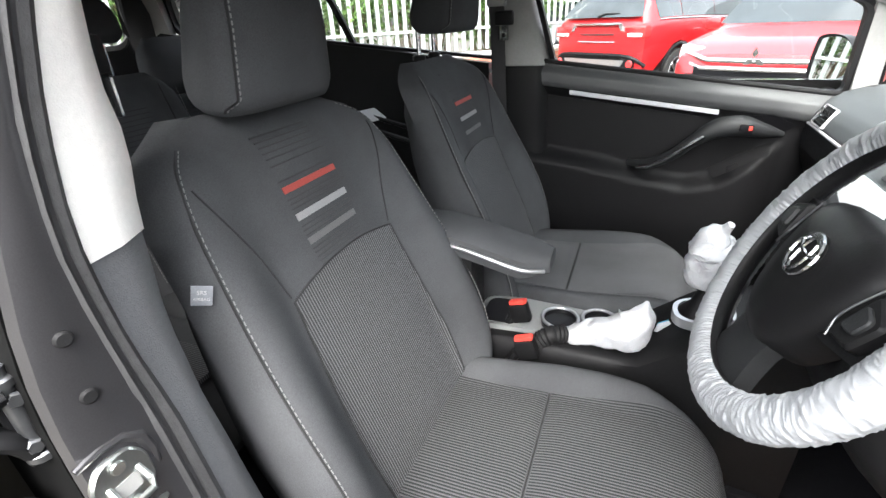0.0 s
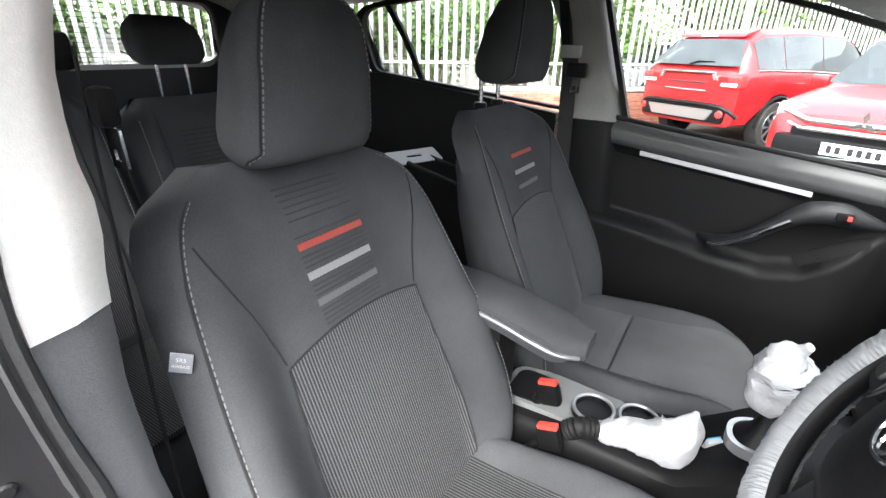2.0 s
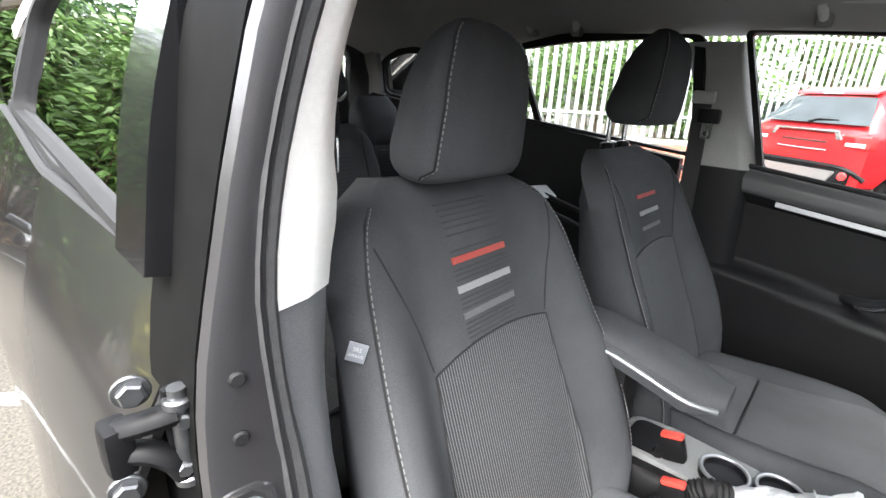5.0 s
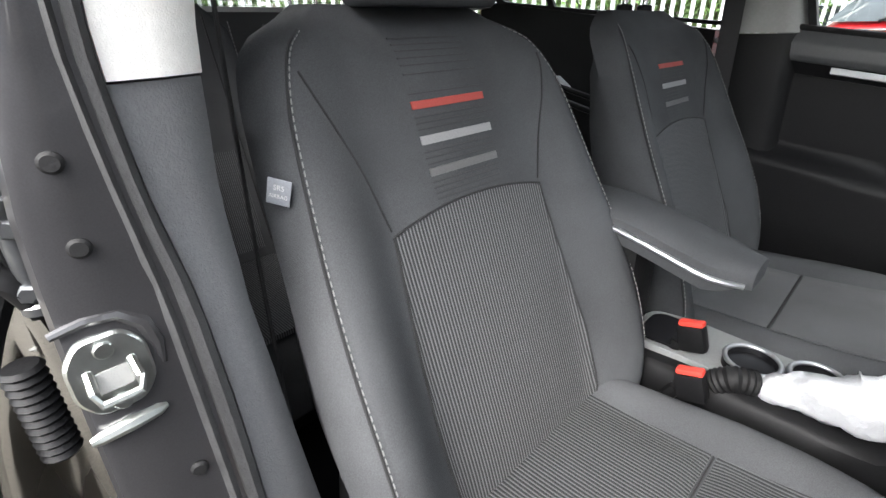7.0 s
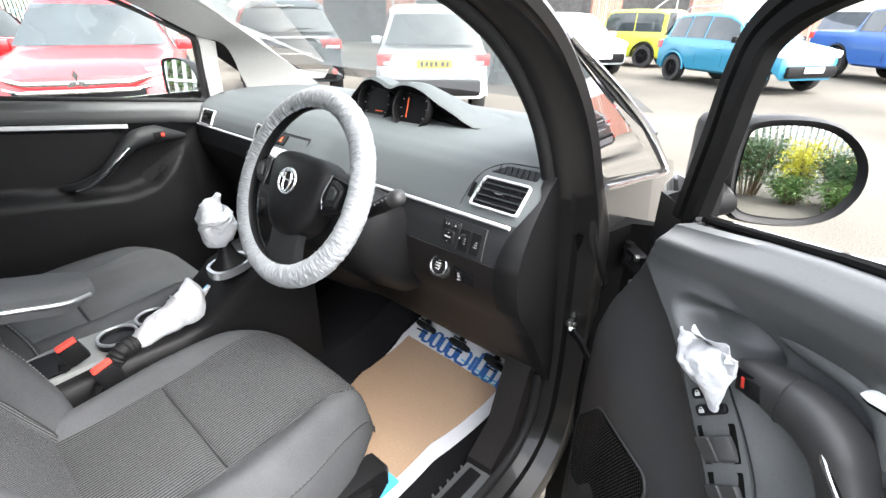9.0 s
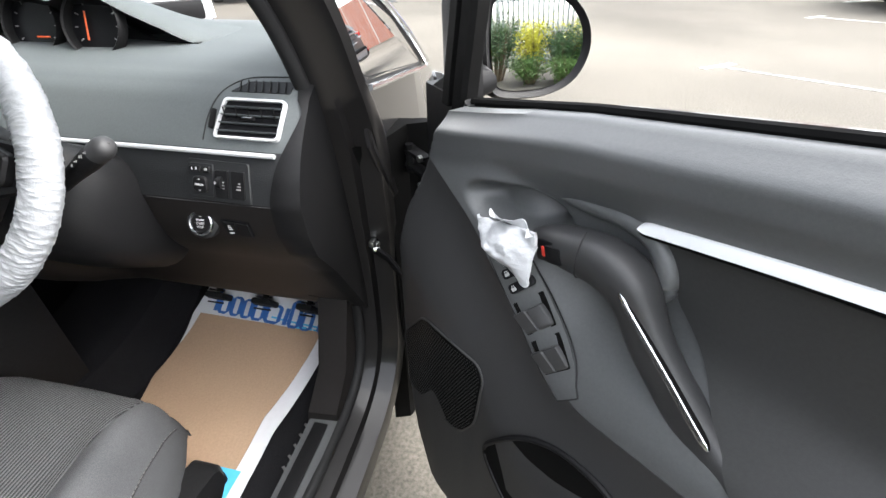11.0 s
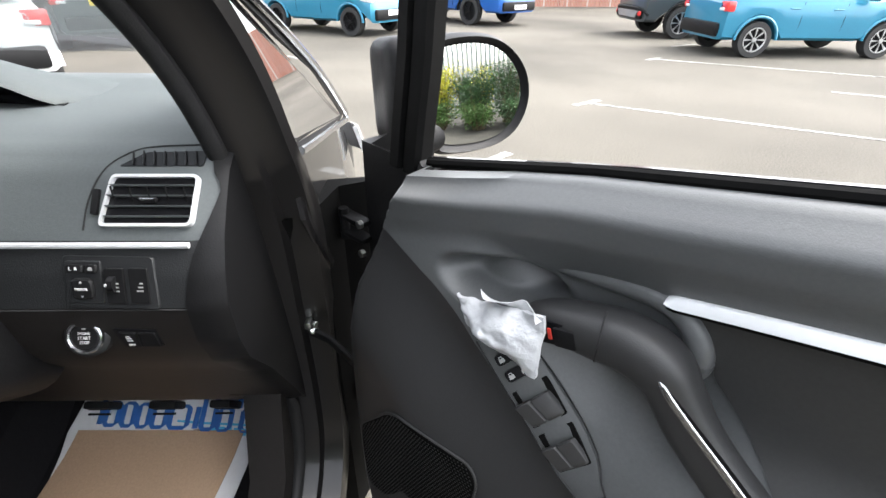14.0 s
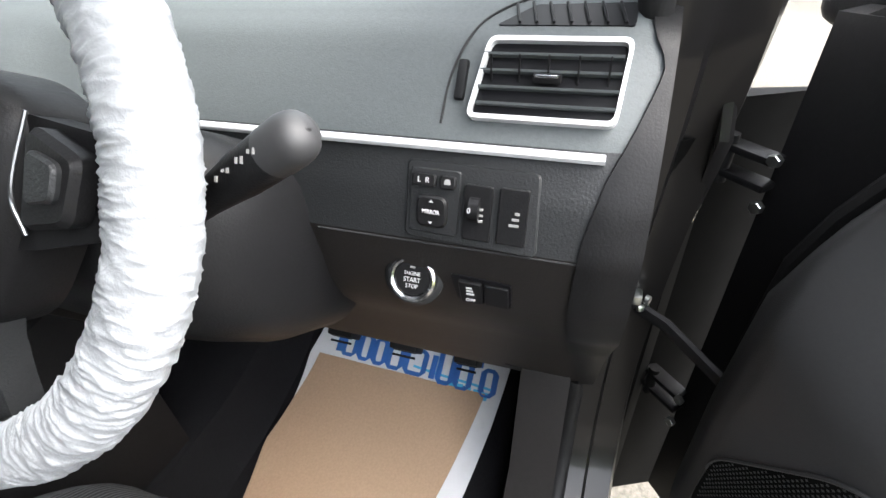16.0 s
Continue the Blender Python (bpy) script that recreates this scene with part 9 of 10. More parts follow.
# ---- parked cars ----
def wheel_parts(parent, c, r, w, axis, spokes, dark):
    """A road wheel: tyre, rim, spokes, hub. axis points outward."""
    ax = Vector(axis)
    s = Vector((0, 0, 1)).cross(ax).normalized()
    t = Vector((0, 0, 1))
    c = Vector(c)
    at = lambda a, rr, d: c + ax * d + rr * (math.cos(a) * s + math.sin(a) * t)
    bm = bmesh.new()
    ang = [2 * math.pi * i / 36 for i in range(36)]
    loft(bm, [[at(a, rr, d) for a in ang] for rr, d in ((r * 0.62, -w), (r * 0.96, -w), (r, -w * 0.85), (r, -w * 0.15), (r * 0.96, 0.0), (r * 0.68, 0.0), (r * 0.66, -0.02), (r * 0.62, -0.06))], caps=False)
    wh = part("wheel", bm, TYRE, parent, "black tyre")
    bm = bmesh.new()
    disc(bm, c - ax * 0.07, ax, r * 0.66, 0.02, 32)
    part("brake_shadow", bm, DIAL, wh)
    bm = bmesh.new()
    hoop(bm, c - ax * 0.012, ax, r * 0.65, 0.014, 36, 6)
    disc(bm, c - ax * 0.03, ax, r * 0.13, 0.025, 16, 0.004)
    for k in range(spokes):
        a = 2 * math.pi * k / spokes
        q = [at(a - 0.10, r * 0.10, -0.012), at(a + 0.10, r * 0.10, -0.012), at(a + 0.09, r * 0.64, -0.012), at(a - 0.09, r * 0.64, -0.012)]
        loft(bm, [[p for p in q], [p - ax * 0.02 for p in q]])
    part("rim", bm, BLACK if dark else ALLOY, wh, "dark alloy rim" if dark else "silver alloy rim")


SHAPES = {
    # stations from the tail forward: x, belt height, roof height, half width, roof half width
    "suv": ([(0.0, 1.03, 1.03, 0.70, 0.60), (0.05, 1.08, 1.10, 0.84, 0.62), (0.30, 1.10, 1.52, 0.88, 0.62), (0.55, 1.10, 1.64, 0.90, 0.64), (1.5, 1.08, 1.69, 0.90, 0.66), (2.4, 1.04, 1.66, 0.90, 0.66), (2.75, 0.99, 1.55, 0.90, 0.65), (3.25, 0.98, 1.12, 0.90, 0.70), (3.45, 1.00, 1.04, 0.89, 0.72), (4.2, 0.92, 0.94, 0.87, 0.68), (4.55, 0.80, 0.82, 0.80, 0.60), (4.66, 0.60, 0.62, 0.66, 0.50)], 0.90, 3.62, 0.35),
    "city": ([(0.0, 0.90, 0.90, 0.66, 0.56), (0.05, 0.95, 0.97, 0.80, 0.58), (0.28, 0.97, 1.45, 0.82, 0.60), (0.50, 0.97, 1.55, 0.84, 0.60), (1.3, 0.96, 1.59, 0.84, 0.62), (1.95, 0.95, 1.54, 0.84, 0.62), (2.25, 0.95, 1.42, 0.84, 0.61), (2.68, 0.95, 1.06, 0.84, 0.66), (2.85, 0.96, 1.00, 0.83, 0.68), (3.4, 0.90, 0.92, 0.82, 0.66), (3.62, 0.76, 0.78, 0.76, 0.58), (3.70, 0.56, 0.58, 0.62, 0.48)], 0.66, 3.06, 0.31),
    "boxy": ([(0.0, 0.98, 0.98, 0.70, 0.66), (0.03, 1.0, 1.62, 0.76, 0.68), (0.20, 1.0, 1.70, 0.78, 0.70), (1.2, 1.0, 1.72, 0.78, 0.70), (1.9, 1.0, 1.71, 0.78, 0.70), (2.05, 1.0, 1.66, 0.78, 0.70), (2.30, 1.0, 1.12, 0.78, 0.72), (2.40, 1.02, 1.05, 0.77, 0.72), (3.3, 1.0, 1.02, 0.75, 0.70), (3.42, 0.85, 0.87, 0.72, 0.66), (3.46, 0.6, 0.62, 0.66, 0.60)], 0.62, 2.87, 0.34),
    "pickup": ([(0.0, 1.10, 1.10, 0.80, 0.74), (0.05, 1.15, 1.16, 0.88, 0.80), (1.5, 1.15, 1.16, 0.90, 0.80), (1.58, 1.12, 1.62, 0.90, 0.66), (1.75, 1.12, 1.74, 0.90, 0.68), (2.6, 1.10, 1.77, 0.90, 0.68), (3.1, 1.10, 1.70, 0.90, 0.68), (3.75, 1.10, 1.20, 0.90, 0.74), (3.95, 1.12, 1.14, 0.89, 0.76), (4.9, 1.05, 1.07, 0.87, 0.72), (5.2, 0.90, 0.92, 0.80, 0.64), (5.27, 0.65, 0.67, 0.68, 0.54)], 1.15, 4.15, 0.38),
}


def parked_car(shape, at, heading, paint, label, plate_front=None, plate_rear=None, dark_rims=False, clad=True, grille=False, rails=False):
    """A parked car whose tail's middle stands at a point and whose nose looks along heading (degrees from +x)."""
    st, ax_r, ax_f, wr = SHAPES[shape]
    L = st[-1][0]
    car = thing("parked_car", label, "car", (*at, 0))
    M = pose(at[0], at[1], 0, 0, 0, heading)
    g = lambda x, y, z: M @ Vector((x, y, z))
    zb = 0.36 if shape in ("suv", "pickup") else 0.30
    stations = []
    for (x0, b0, r0, w0, t0), (x1, b1, r1, w1, t1) in zip(st, st[1:]):
        n = max(1, int((x1 - x0) / 0.14))
        for k in range(n):
            f = k / n
            stations.append([p + (q - p) * f for p, q in zip((x0, b0, r0, w0, t0), (x1, b1, r1, w1, t1))])
    stations.append(list(st[-1]))
    rings = []
    for x, b, r, w, t in stations:
        arch = 0.0
        for c in (ax_r, ax_f):
            if abs(x - c) < wr + 0.07:
                arch = max(arch, math.sqrt(max(0.0, (wr + 0.07) ** 2 - (x - c) ** 2)) + wr - zb)
        lo = zb + max(0.0, arch)
        half = [(w * 0.90, lo), (w * 0.985, lo + 0.05), (w, max(lo + 0.08, (lo + b) / 2)), (w * 0.995, b - 0.10 if b - 0.10 > lo + 0.1 else b - 0.02), (w * 0.955, b), (t + 0.02 + (w * 0.93 - t) * 0.45, b + (r - b) * 0.5), (t + 0.01, b + (r - b) * 0.90), (t * 0.88, r), (t * 0.45, r + 0.015)]
        rings.append([g(x, y, z) for y, z in half] + [g(x, -y, z) for y, z in half[::-1]])
    bm = bmesh.new()
    loft(bm, rings)
    body_ = part("body", bm, paint, car, sharp=32)
    def side_y(x, v):
        """Half width of the cabin side at v of 0 (belt) to 1 (roof)."""
        w = lerp([(q[0], q[3]) for q in st], x)
        t = lerp([(q[0], q[4]) for q in st], x)
        return lerp([(0, w * 0.955), (0.5, t + 0.02 + (w * 0.93 - t) * 0.45), (0.9, t + 0.01)], v)
    belt = lambda x: lerp([(q[0], q[1]) for q in st], x)
    roofz = lambda x: lerp([(q[0], q[2]) for q in st], x)
    cab = [q for q in st if q[2] - q[1] > 0.40]
    c0, c1 = cab[0][0], cab[-1][0]
    cuts = [c0 + 0.05, c0 + 0.62, c0 + (c1 - c0) * 0.62, c1 + 0.18] if shape in ("suv", "city") else [c0 + 0.06, c0 + (c1 - c0) * 0.5, c1 + 0.10]
    if shape == "pickup":
        cuts = [c0 + 0.05, c0 + (c1 - c0) * 0.52, c1 + 0.30]
    gap_ = 0.010 if shape == "suv" else 0.025
    for s in (-1, 1):
        for a, b in zip(cuts, cuts[1:]):
            bm = bmesh.new()
            def win(u, v):
                x = a + gap_ + (b - a - 2 * gap_) * u
                top = 0.86 if roofz(x) - belt(x) > 0.35 else 0.62
                vv = 0.10 + (top - 0.10) * v
                z = belt(x) + (roofz(x) - belt(x)) * vv
                return g(x, s * (side_y(x, vv) + 0.010), z)
            slab(bm, win, 8, 5, tuple(M.to_3x3() @ Vector((0, -0.012 * s, 0))))
            part("side_window", bm, CAR_GLASS, body_, "dark side window")
        for c in (ax_r, ax_f):
            wheel_parts(car, g(c, s * (lerp([(q[0], q[3]) for q in st], c) + 0.005), wr), wr, 0.20, M.to_3x3() @ Vector((0, s, 0)), 5 if shape == "pickup" else 8, dark_rims)
            if clad:
                bm = bmesh.new()
                tube(bm, [g(c + (wr + 0.075) * math.cos(a), s * (lerp([(q[0], q[3]) for q in st], c) - 0.005), wr + (wr + 0.075) * math.sin(a)) for a in (math.pi * i / 14 for i in range(15))], 0.028, 6)
                part("arch_trim", bm, BLACK if shape != "city" else paint, car)
        bm = bmesh.new()
        box(bm, g(c1 + 0.30, s * (side_y(c1, 0) + 0.11), belt(c1) + 0.08), (0.12, 0.20, 0.14), 0.04, pose(0, 0, 0, 0, 0, heading))
        part("door_mirror", bm, paint if not dark_rims else BLACK, car)
        for x in (c0 + 0.95, c0 + 1.75):
            if x < c1 + 0.5:
                bm = bmesh.new()
                tube(bm, [g(x - 0.09, s * (side_y(x, 0) + 0.035), belt(x) - 0.13), g(x + 0.09, s * (side_y(x, 0) + 0.035), belt(x) - 0.13)], 0.014, 6)
                part("door_handle", bm, paint, car)
                bm = bmesh.new()
                tube(bm, [g(x + 0.16, s * (side_y(x, 0) + 0.016), belt(x) - 0.03), g(x + 0.16, s * (lerp([(q[0], q[3]) for q in st], x) + 0.003), 0.62), g(x + 0.16, s * (lerp([(q[0], q[3]) for q in st], x) - 0.01), 0.46)], 0.005, 4)
                part("door_gap", bm, SEAM, car)
        # lamps
        tw = st[1][3]
        bm = bmesh.new()
        box(bm, g(0.075, s * (tw - (0.16 if shape == "suv" else 0.10)), st[1][1] - 0.10), (0.15, 0.37 if shape == "suv" else 0.26 if shape != "boxy" else 0.12, 0.17), 0.03, pose(0, 0, 0, 0, 0, heading))
        lamp_ = part("tail_lamp", bm, RED_LENS, car, "red tail lamp")
        bm = bmesh.new()
        box(bm, g(0.030 if shape == "suv" else 0.035, s * (tw - 0.14), st[1][1] - 0.145), (0.10, 0.24 if shape == "suv" else 0.15, 0.05), 0.012, pose(0, 0, 0, 0, 0, heading))
        part("reversing_lens", bm, CLEAR_LENS, lamp_, "clear lens")
        if shape == "suv":
            bm = bmesh.new()
            xs = linspace(cuts[0], cuts[-1], 14)
            tube(bm, [g(x, s * (side_y(x, 0.06) + 0.012), belt(x) + 0.06 * (roofz(x) - belt(x))) for x in xs], 0.011, 6)
            part("window_trim", bm, CHROME, car, "chrome window trim")
        hx, hz = st[-3][0], st[-3][1]
        bm = bmesh.new()
        box(bm, g(hx + 0.10, s * (st[-3][3] - 0.16), hz - 0.10), (0.30, 0.30, 0.15), 0.05, pose(0, 0, 0, 0, 8, heading - 18 * s))
        part("headlamp", bm, CLEAR_LENS, car, "clear headlamp")
        if rails:
            bm = bmesh.new()
            tube(bm, [g(c0 + 0.25, s * 0.56, 1.62), g(c0 + 0.4, s * 0.58, 1.70), g(c1 - 0.2, s * 0.58, 1.70), g(c1, s * 0.57, 1.62)], 0.018, 6)
            part("roof_rail", bm, SILVER, car)
    # rear window and windscreen
    for x0, x1, flipx in ((st[1][0] + 0.02, c0 + (0.16 if shape != "pickup" else 0.02), -1), (c1 + 0.04, [q[0] for q in st if q[0] > c1][1 if shape != "boxy" else 0], 1)):
        bm = bmesh.new()
        def scr(u, v):
            if flipx < 0:
                xa, za = (c0 - 0.20 if shape in ("suv", "city") else x0), belt(c0) + 0.06
                xb, zb2 = (c0 + 0.06 if shape in ("suv", "city") else x0 + 0.04), roofz(c0 + 0.1) - 0.06
            else:
                xa, za = x1 - 0.08, belt(x1) + 0.06
                xb, zb2 = c1 + 0.06, roofz(c1) - 0.04
            x, z = xa + (xb - xa) * v, za + (zb2 - za) * v
            hw = (side_y(c0 if flipx < 0 else c1, 0.0) - 0.08) * (1 - v) + (lerp([(q[0], q[4]) for q in st], c0 if flipx < 0 else c1) - 0.05) * v
            return g(x + flipx * ((0.085 if flipx < 0 else 0.055) - 0.035 * abs(2 * u - 1) ** 3) , hw * (2 * u - 1), z + 0.02)
        slab(bm, scr, 10, 6, tuple(M.to_3x3() @ Vector((-0.01 * flipx, 0, 0))))
        part("rear_window" if flipx < 0 else "windscreen", bm, CAR_GLASS, body_, "dark glass")
    # bumpers
    for x, wd, sgn_ in ((0.02, st[1][3], -1), (L - 0.03, st[-2][3], 1)):
        bm = bmesh.new()
        box(bm, g(x, 0, zb + 0.16), (0.16, wd * 1.75, 0.24), 0.06, pose(0, 0, 0, 0, 0, heading))
        part("bumper", bm, BLACK if clad else paint, car, "black lower bumper")
    if shape == "suv":
        flat = lambda x: (lambda a, b, d: g(x - d, a, b))
        bm = bmesh.new()
        plate(bm, rounded([(-0.60, 0.585), (-0.50, 0.43), (0.50, 0.43), (0.60, 0.585)], 0.03), flat(-0.075), 0.05, 0.012)
        part("skid_plate", bm, SILVER, car, "silver skid plate")
        bm = bmesh.new()
        tube(bm, spline([g(0.10, -0.86, 0.50), g(0.0, -0.74, 0.60), g(-0.06, -0.55, 0.645), g(-0.07, 0, 0.65), g(-0.06, 0.55, 0.645), g(0.0, 0.74, 0.60), g(0.10, 0.86, 0.50)], 5), 0.030, 8)
        part("bumper_edge", bm, BLACK, car, "black bumper edge")
        bm = bmesh.new()
        box(bm, g(-0.012, 0, 1.085), (0.05, 0.90, 0.030), 0.010, pose(0, 0, 0, 0, 0, heading))
        strip_ = part("tail_strip", bm, CHROME, car, "chrome tailgate strip")
        bm = bmesh.new()
        box(bm, g(-0.008, 0, 0.94), (0.02, 0.66, 0.018), 0.004, pose(0, 0, 0, 0, 0, heading))
        part("plate_recess", bm, SEAM, car)
        bm = bmesh.new()
        tube(bm, [g(-0.012, -0.36, 0.835), g(-0.022, 0, 0.83), g(-0.012, 0.36, 0.835)], 0.010, 8)
        part("lower_strip", bm, CHROME, car, "thin chrome strip")
        bm = bmesh.new()
        loft(bm, [[g(c0 - 0.02, y, roofz(c0 + 0.12) - 0.015), g(c0 + 0.02, y, roofz(c0 + 0.12) + 0.018), g(c0 + 0.26, y * 0.98, roofz(c0 + 0.26) + 0.02), g(c0 + 0.26, y * 0.98, roofz(c0 + 0.26) - 0.02)] for y in linspace(-0.56, 0.56, 9)])
        spoiler = part("roof_spoiler", bm, paint, car)
        bm = bmesh.new()
        box(bm, g(c0 - 0.018, 0, roofz(c0 + 0.12) - 0.003), (0.02, 0.26, 0.022), 0.004, pose(0, 0, 0, 0, 0, heading))
        part("brake_lamp", bm, CLEAR_LENS, spoiler, "clear high brake lamp")
        bm = bmesh.new()
        tube(bm, [g(0.02, 0.02, belt(c0) + 0.085), g(0.035, -0.10, belt(c0) + 0.13), g(0.05, -0.36, belt(c0) + 0.13)], [0.022, 0.012, 0.007], 8)
        part("rear_wiper", bm, BLACK, car, "black rear wiper")
        for s in (-1, 1):
            bm = bmesh.new()
            plate(bm, [(s * 0.40, 1.098), (s * 0.46, 1.098), (s * 0.52, 0.985), (s * 0.45, 0.985)][::s], flat(-0.02), 0.03, 0.004)
            part("strip_end", bm, CHROME, strip_)
            bm = bmesh.new()
            disc(bm, g(-0.045, s * 0.69, 0.535), M.to_3x3() @ Vector((-0.93, s * 0.37, 0)), 0.052, 0.03, 20, 0.008)
            part("reflector", bm, RED_LENS, car, "round red bumper reflector")
    if grille:
        fx = L - 0.02
        for z, w in ((0.78, 1.10), (0.70, 1.2)):
            bm = bmesh.new()
            tube(bm, [g(fx - 0.16, -w / 2 - 0.18, z + 0.06), g(fx + 0.02, -w / 2 + 0.1, z), g(fx + 0.05, 0, z), g(fx + 0.02, w / 2 - 0.1, z), g(fx - 0.16, w / 2 + 0.18, z + 0.06)], 0.024, 8)
            part("grille_bar", bm, CHROME, car, "chrome grille bar")
        bm = bmesh.new()
        box(bm, g(fx - 0.02, 0, 0.62), (0.10, 1.15, 0.20), 0.03, pose(0, 0, 0, 0, 0, heading))
        part("grille", bm, DIAL, car, "black grille")
        for s in (-1, 1):
            bm = bmesh.new()
            tube(bm, [g(fx - 0.18, s * 0.80, 0.74), g(fx - 0.03, s * 0.64, 0.62), g(fx - 0.05, s * 0.60, 0.48)], 0.035, 8)
            part("grille_wing", bm, CHROME, car)
        # plain three-lozenge shape on the grille
        for a in (90, 210, 330):
            c_, s_ = math.cos(radians(a)), math.sin(radians(a))
            bm = bmesh.new()
            plate(bm, [(0, 0), (0.055 * c_ - 0.028 * s_, 0.055 * s_ + 0.028 * c_), (0.11 * c_, 0.11 * s_), (0.055 * c_ + 0.028 * s_, 0.055 * s_ - 0.028 * c_)], lambda p, q, d: g(fx + 0.075 + d, p, 0.80 + q), 0.02)
            part("badge_lozenge", bm, CHROME, car)
        bm = bmesh.new()
        tube(bm, [g(fx - 0.10, -0.72, 0.40), g(fx + 0.03, -0.45, 0.36), g(fx + 0.03, 0.45, 0.36), g(fx - 0.10, 0.72, 0.40)], 0.03, 8)
        part("lower_blade", bm, paint, car)
    for x, z, m_, yes, sg in ((L + 0.065, 0.545 if grille else 0.50, WHITE_PLATE, plate_front, 1), (-0.075 if shape != "suv" else -0.02, 0.80, YELLOW_PLATE, plate_rear, -1)):
        if yes:
            bm = bmesh.new()
            box(bm, g(x, 0, z), (0.014, 0.52, 0.111), 0.004, pose(0, 0, 0, 0, 0, heading))
            np_ = part("number_plate", bm, m_, car, "plate with plain dark bars")
            for k in range(6):
                bm = bmesh.new()
                box(bm, g(x + sg * 0.009, -0.19 + 0.068 * k + (0.03 if k > 1 else 0), z), (0.003, 0.042, 0.068), 0.002, pose(0, 0, 0, 0, 0, heading))
                part("plate_bar", bm, SEAM, np_)
    return car


parked_car("suv", (-0.80, 7.50), 56, CAR_RED, "bright red estate car with chrome tailgate strip by the fence")
parked_car("suv", (2.85, 9.10), -113.5, CAR_RED, "bright red estate car nose-on with chrome grille", plate_front=True, grille=True)
parked_car("suv", (4.5, 6.5), 60, CAR_GREY, "slate grey hatchback seen from behind with clear lamps")
parked_car("suv", (7.2, 12.0), 60, CAR_RED, "red hatchback behind a grey one")
parked_car("city", (5.1, 3.73), 46.7, CAR_WHITE, "small white car with black bumper seen from behind", plate_rear=True, rails=True)
parked_car("city", (9.6, 4.9), 42, CAR_GREY, "dark grey car seen from behind", plate_rear=True)
parked_car("city", (14.25, 3.0), -122, CAR_BLUE, "small sky-blue car with dark rims facing the lane", plate_front=True, dark_rims=True, rails=True)
parked_car("boxy", (16.96, 4.06), 80, CAR_YELLOW, "boxy lime-yellow off-roader with dark wheels", dark_rims=True)
parked_car("pickup", (18.6, 0.0), -138, CAR_DEEP, "deep blue pickup truck in the car park", plate_front=True, dark_rims=True)
parked_car("city", (9.94, -6.34), -90, CAR_BLUE, "small sky-blue car with silver rims", dark_rims=False)
parked_car("suv", (12.8, -6.0), -88, CAR_GREY, "dark grey car in the far row")
parked_car("city", (14.9, 7.6), -125, CAR_SILVER, "silver hatchback facing the lane", plate_front=True)
parked_car("city", (-1.2, 13.5), 160, CAR_SILVER, "silver car behind the palisade fence")
parked_car("city", (3.5, 18.0), 170, CAR_BLUE, "blue car behind the palisade fence")

# ---- workshop building across the car park ----
shop = thing("workshop", "red brick workshop with open bays and grey cladding", "building", (24, 14, 0))
SM = pose(21.0, 16.0, 0, 0, 0, -52)
sg_ = lambda a, b, z: SM @ Vector((a, b, z))


def wall_block(name, a0, a1, z0, z1, material, depth=0.4, off=0.0, label=""):
    bm = bmesh.new()
    loft(bm, [[sg_(a, off, z0), sg_(a, off + depth, z0), sg_(a, off + depth, z1), sg_(a, off, z1)] for a in (a0, a1)])
    return part(name, bm, material, shop, label, smooth=False)


# back wall coloured dark for the shade inside the open bays
wall_block("wall_back", -16, 22, 0, 7, SHADE_WALL, 0.3, 7.0)
wall_block("upper_wall", -16, 22, 4.2, 7.0, CLADDING, 0.4, 0.0, "grey cladding")
for a in (-16, -9.2, -4.2, 1.2, 6.5, 11.5, 16.5):
    wall_block("brick_pier", a, a + 1.5, 0, 4.2, BRICK_WALL, 0.45, 0.0, "red brick pier")
wall_block("shutter", -14.5, -9.2, 0, 4.2, GALV, 0.1, 0.2, "grey roller shutter")
wall_block("shutter", 13.0, 16.5, 0, 4.2, GALV, 0.1, 0.2, "grey roller shutter")
wall_block("low_wall", 2.7, 6.5, 0, 1.0, BRICK_WALL, 0.3, 0.1)
for k in range(8):
    bm = bmesh.new()
    box(bm, sg_(8.4 + 0.22 * k, -0.8, 0.18 + 0.19 * k), (0.26, 1.1, 0.05), 0.0, pose(0, 0, 0, 0, 0, -52))
    part("stair_tread", bm, GALV, shop, "steel stair tread")
bm = bmesh.new()
tube(bm, [sg_(8.2, -1.4, 1.1), sg_(10.2, -1.4, 2.7)], 0.03, 6)
tube(bm, [sg_(8.2, -1.4, 0.1), sg_(8.2, -1.4, 1.1)], 0.03, 6)
tube(bm, [sg_(10.2, -1.4, 0.1), sg_(10.2, -1.4, 2.7)], 0.03, 6)
part("handrail", bm, GALV, shop)
far = thing("far_building", "white rendered building on a red brick ground floor", "building", (25, -14, 0))
FM = pose(25.0, -14.0, 0, 0, 0, 6)
for name, z0, z1, m_, y0, y1 in (("brick_wall", 0, 2.3, BRICK_WALL, -14, 12), ("rendered_wall", 2.3, 5.2, RENDER, -14, 12), ("brick_band", 5.2, 6.2, BRICK_WALL, -14, 12)):
    bm = bmesh.new()
    box(bm, FM @ Vector((0.25, (y0 + y1) / 2, (z0 + z1) / 2)), (0.5, y1 - y0, z1 - z0), 0, FM.to_3x3().to_4x4())
    part(name, bm, m_, far, smooth=False)
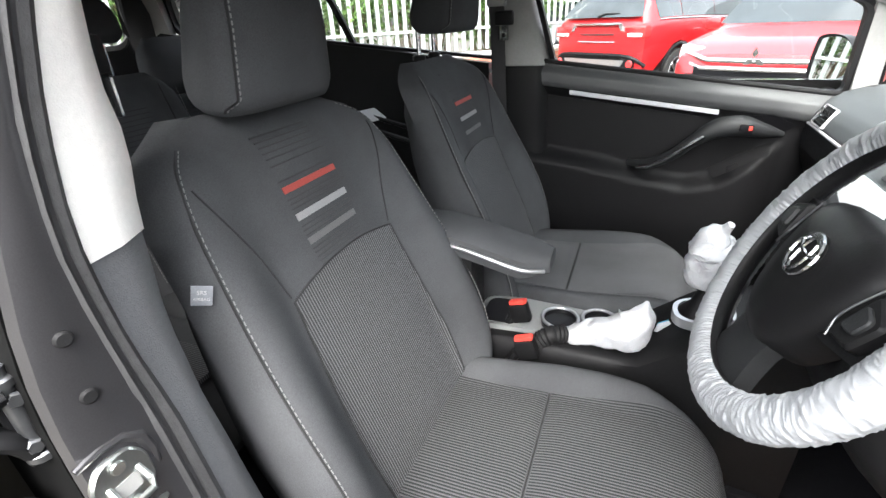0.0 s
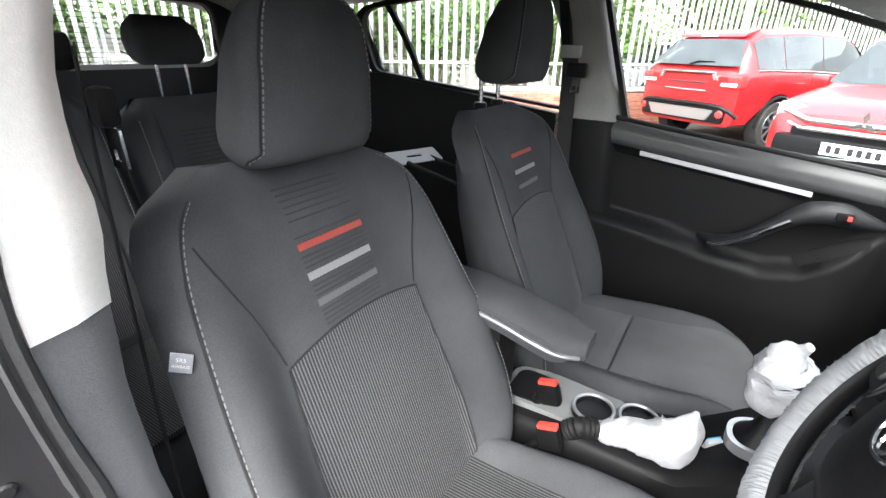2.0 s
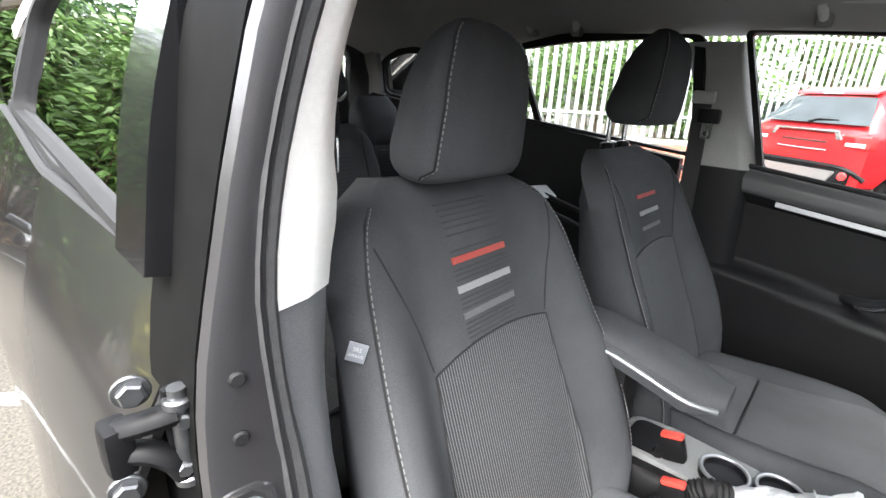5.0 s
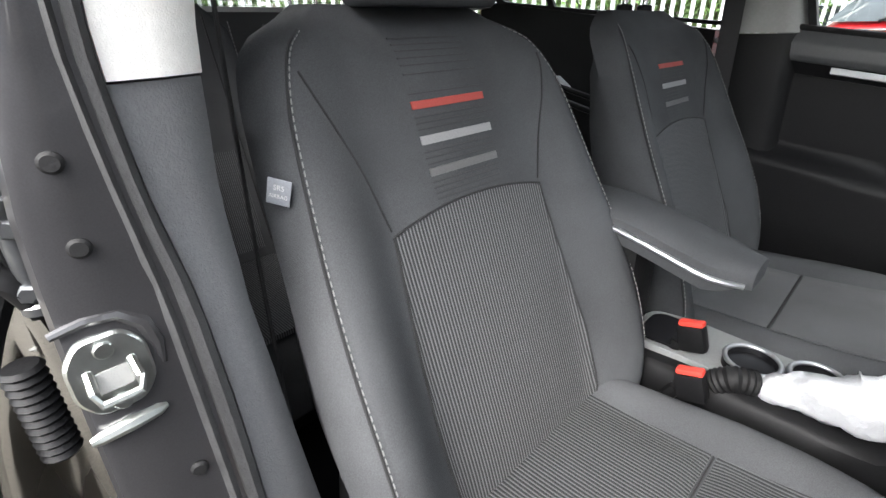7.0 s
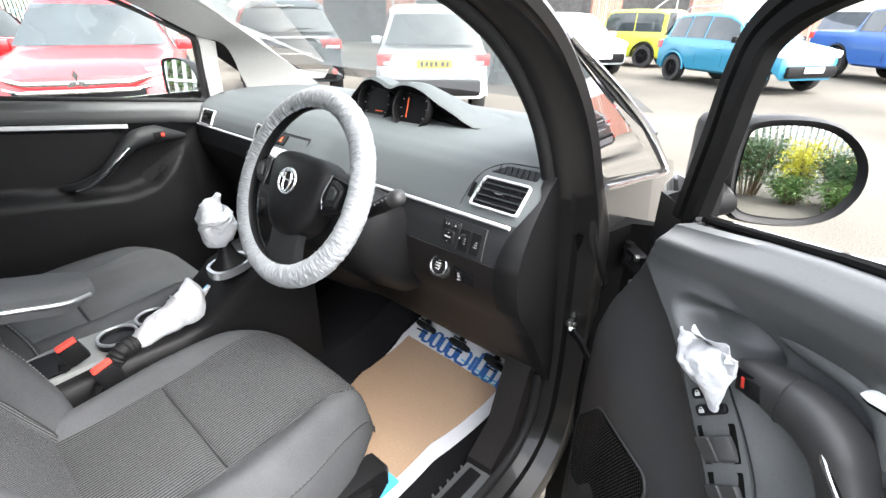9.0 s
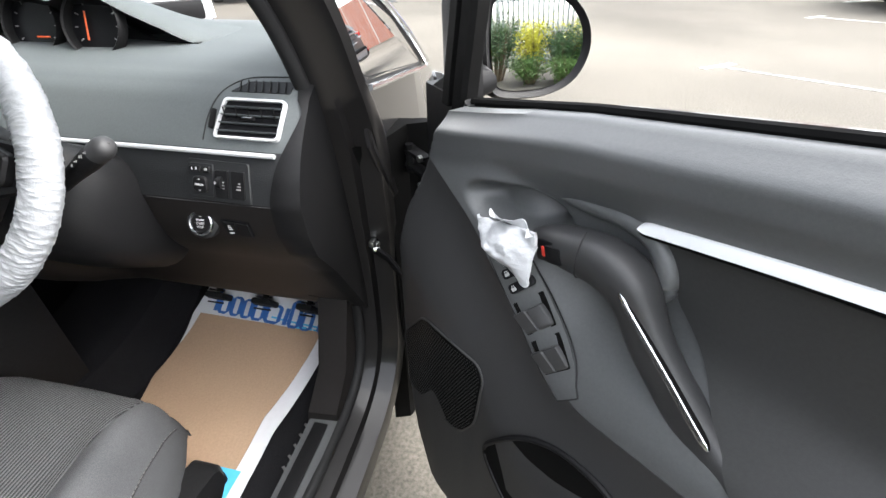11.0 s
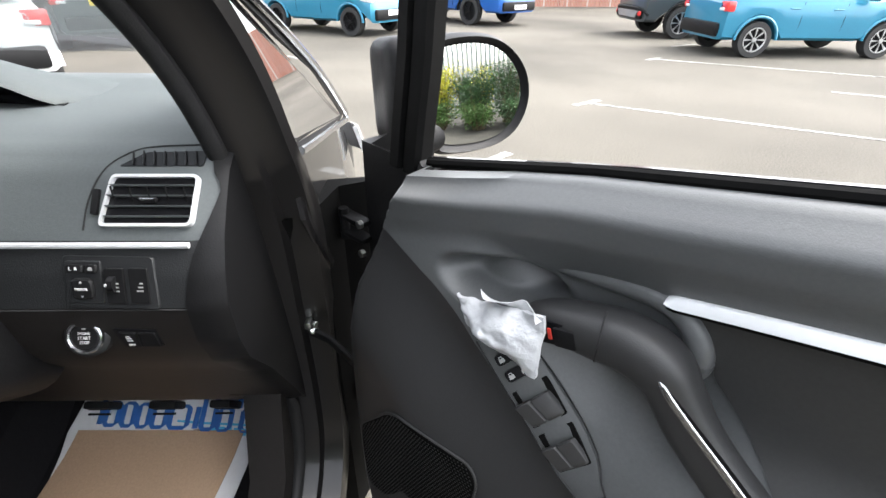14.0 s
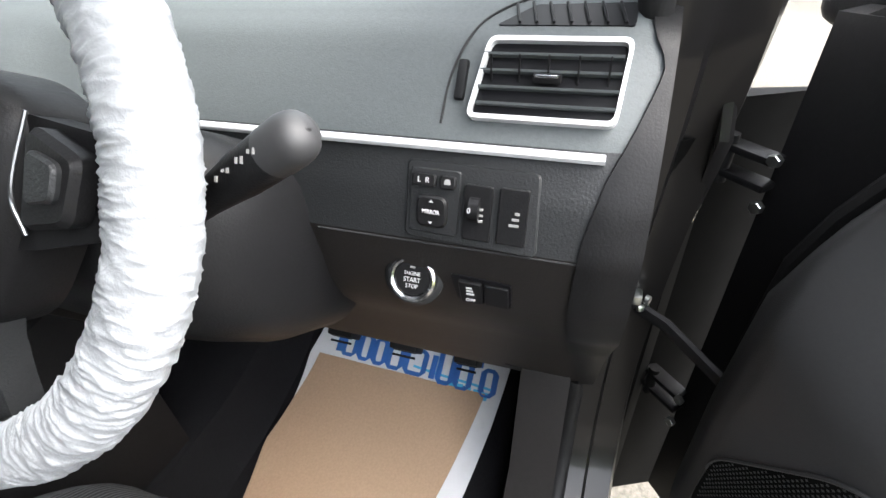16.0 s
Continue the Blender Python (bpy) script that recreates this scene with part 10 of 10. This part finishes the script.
for k in range(5):
    bm = bmesh.new()
    box(bm, FM @ Vector((-0.01, -11.5 + 5.0 * k, 3.8)), (0.06, 2.2, 1.1), 0.01, FM.to_3x3().to_4x4())
    w_ = part("window", bm, SILVER, far, "wide window")
    bm = bmesh.new()
    box(bm, FM @ Vector((-0.045, -11.5 + 5.0 * k, 3.8)), (0.02, 2.0, 0.94), 0, FM.to_3x3().to_4x4())
    part("pane", bm, CAR_GLASS, w_)

# bricks of the low wall, course by course, on the stretch seen past the seats
def brick_mesh():
    bm = bmesh.new()
    box(bm, (0, 0, 0), (0.215, 0.022, 0.065), 0.003, seg=1)
    me = bpy.data.meshes.new("brick")
    bm.to_mesh(me)
    bm.free()
    me.materials.append(BRICK)
    return me


BRK = brick_mesh()
inv = Matrix.Translation((-8.5, 2.95, 0)).inverted()
rag = random.Random(7)
count = 0
joined_v, joined_f = [], []
for a, b in zip(WALL_LINE, WALL_LINE[1:]):
    a, b = Vector((*a, 0)), Vector((*b, 0))
    d = (b - a).normalized()
    nrm = Vector((d.y, -d.x, 0))
    ang = math.degrees(math.atan2(d.y, d.x))
    for row in range(8):
        k = 0.05 + (0.1125 if row % 2 else 0.0)
        while k < (b - a).length - 0.1:
            q = a + d * k + nrm * (0.106 + rag.uniform(-0.003, 0.003)) + Vector((0, 0, 0.045 + 0.075 * row))
            if row >= 1 and 3.6 < k < 8.4 and count < 300:
                ob = new("brick", BRK)
                ob.parent = bw
                ob.matrix_parent_inverse = inv
                ob.matrix_basis = pose(q.x, q.y, q.z, rag.uniform(-1, 1), rag.uniform(-0.6, 0.6), ang + rag.uniform(-0.8, 0.8))
                count += 1
            else:
                m_ = pose(q.x, q.y, q.z, 0, 0, ang)
                o = len(joined_v)
                joined_v += [tuple(m_ @ Vector((x, y, z))) for x in (-0.1075, 0.1075) for y in (-0.011, 0.011) for z in (-0.0325, 0.0325)]
                joined_f += [tuple(o + i for i in f) for f in ((0, 1, 3, 2), (4, 6, 7, 5), (0, 4, 5, 1), (2, 3, 7, 6), (1, 5, 7, 3), (0, 2, 6, 4))]
            k += 0.225
me = bpy.data.meshes.new("more_bricks")
me.from_pydata(joined_v, [], joined_f)
rest = part_mesh("more_bricks", me, BRICK, bw, smooth=False)
rest["kind"] = "stuff"
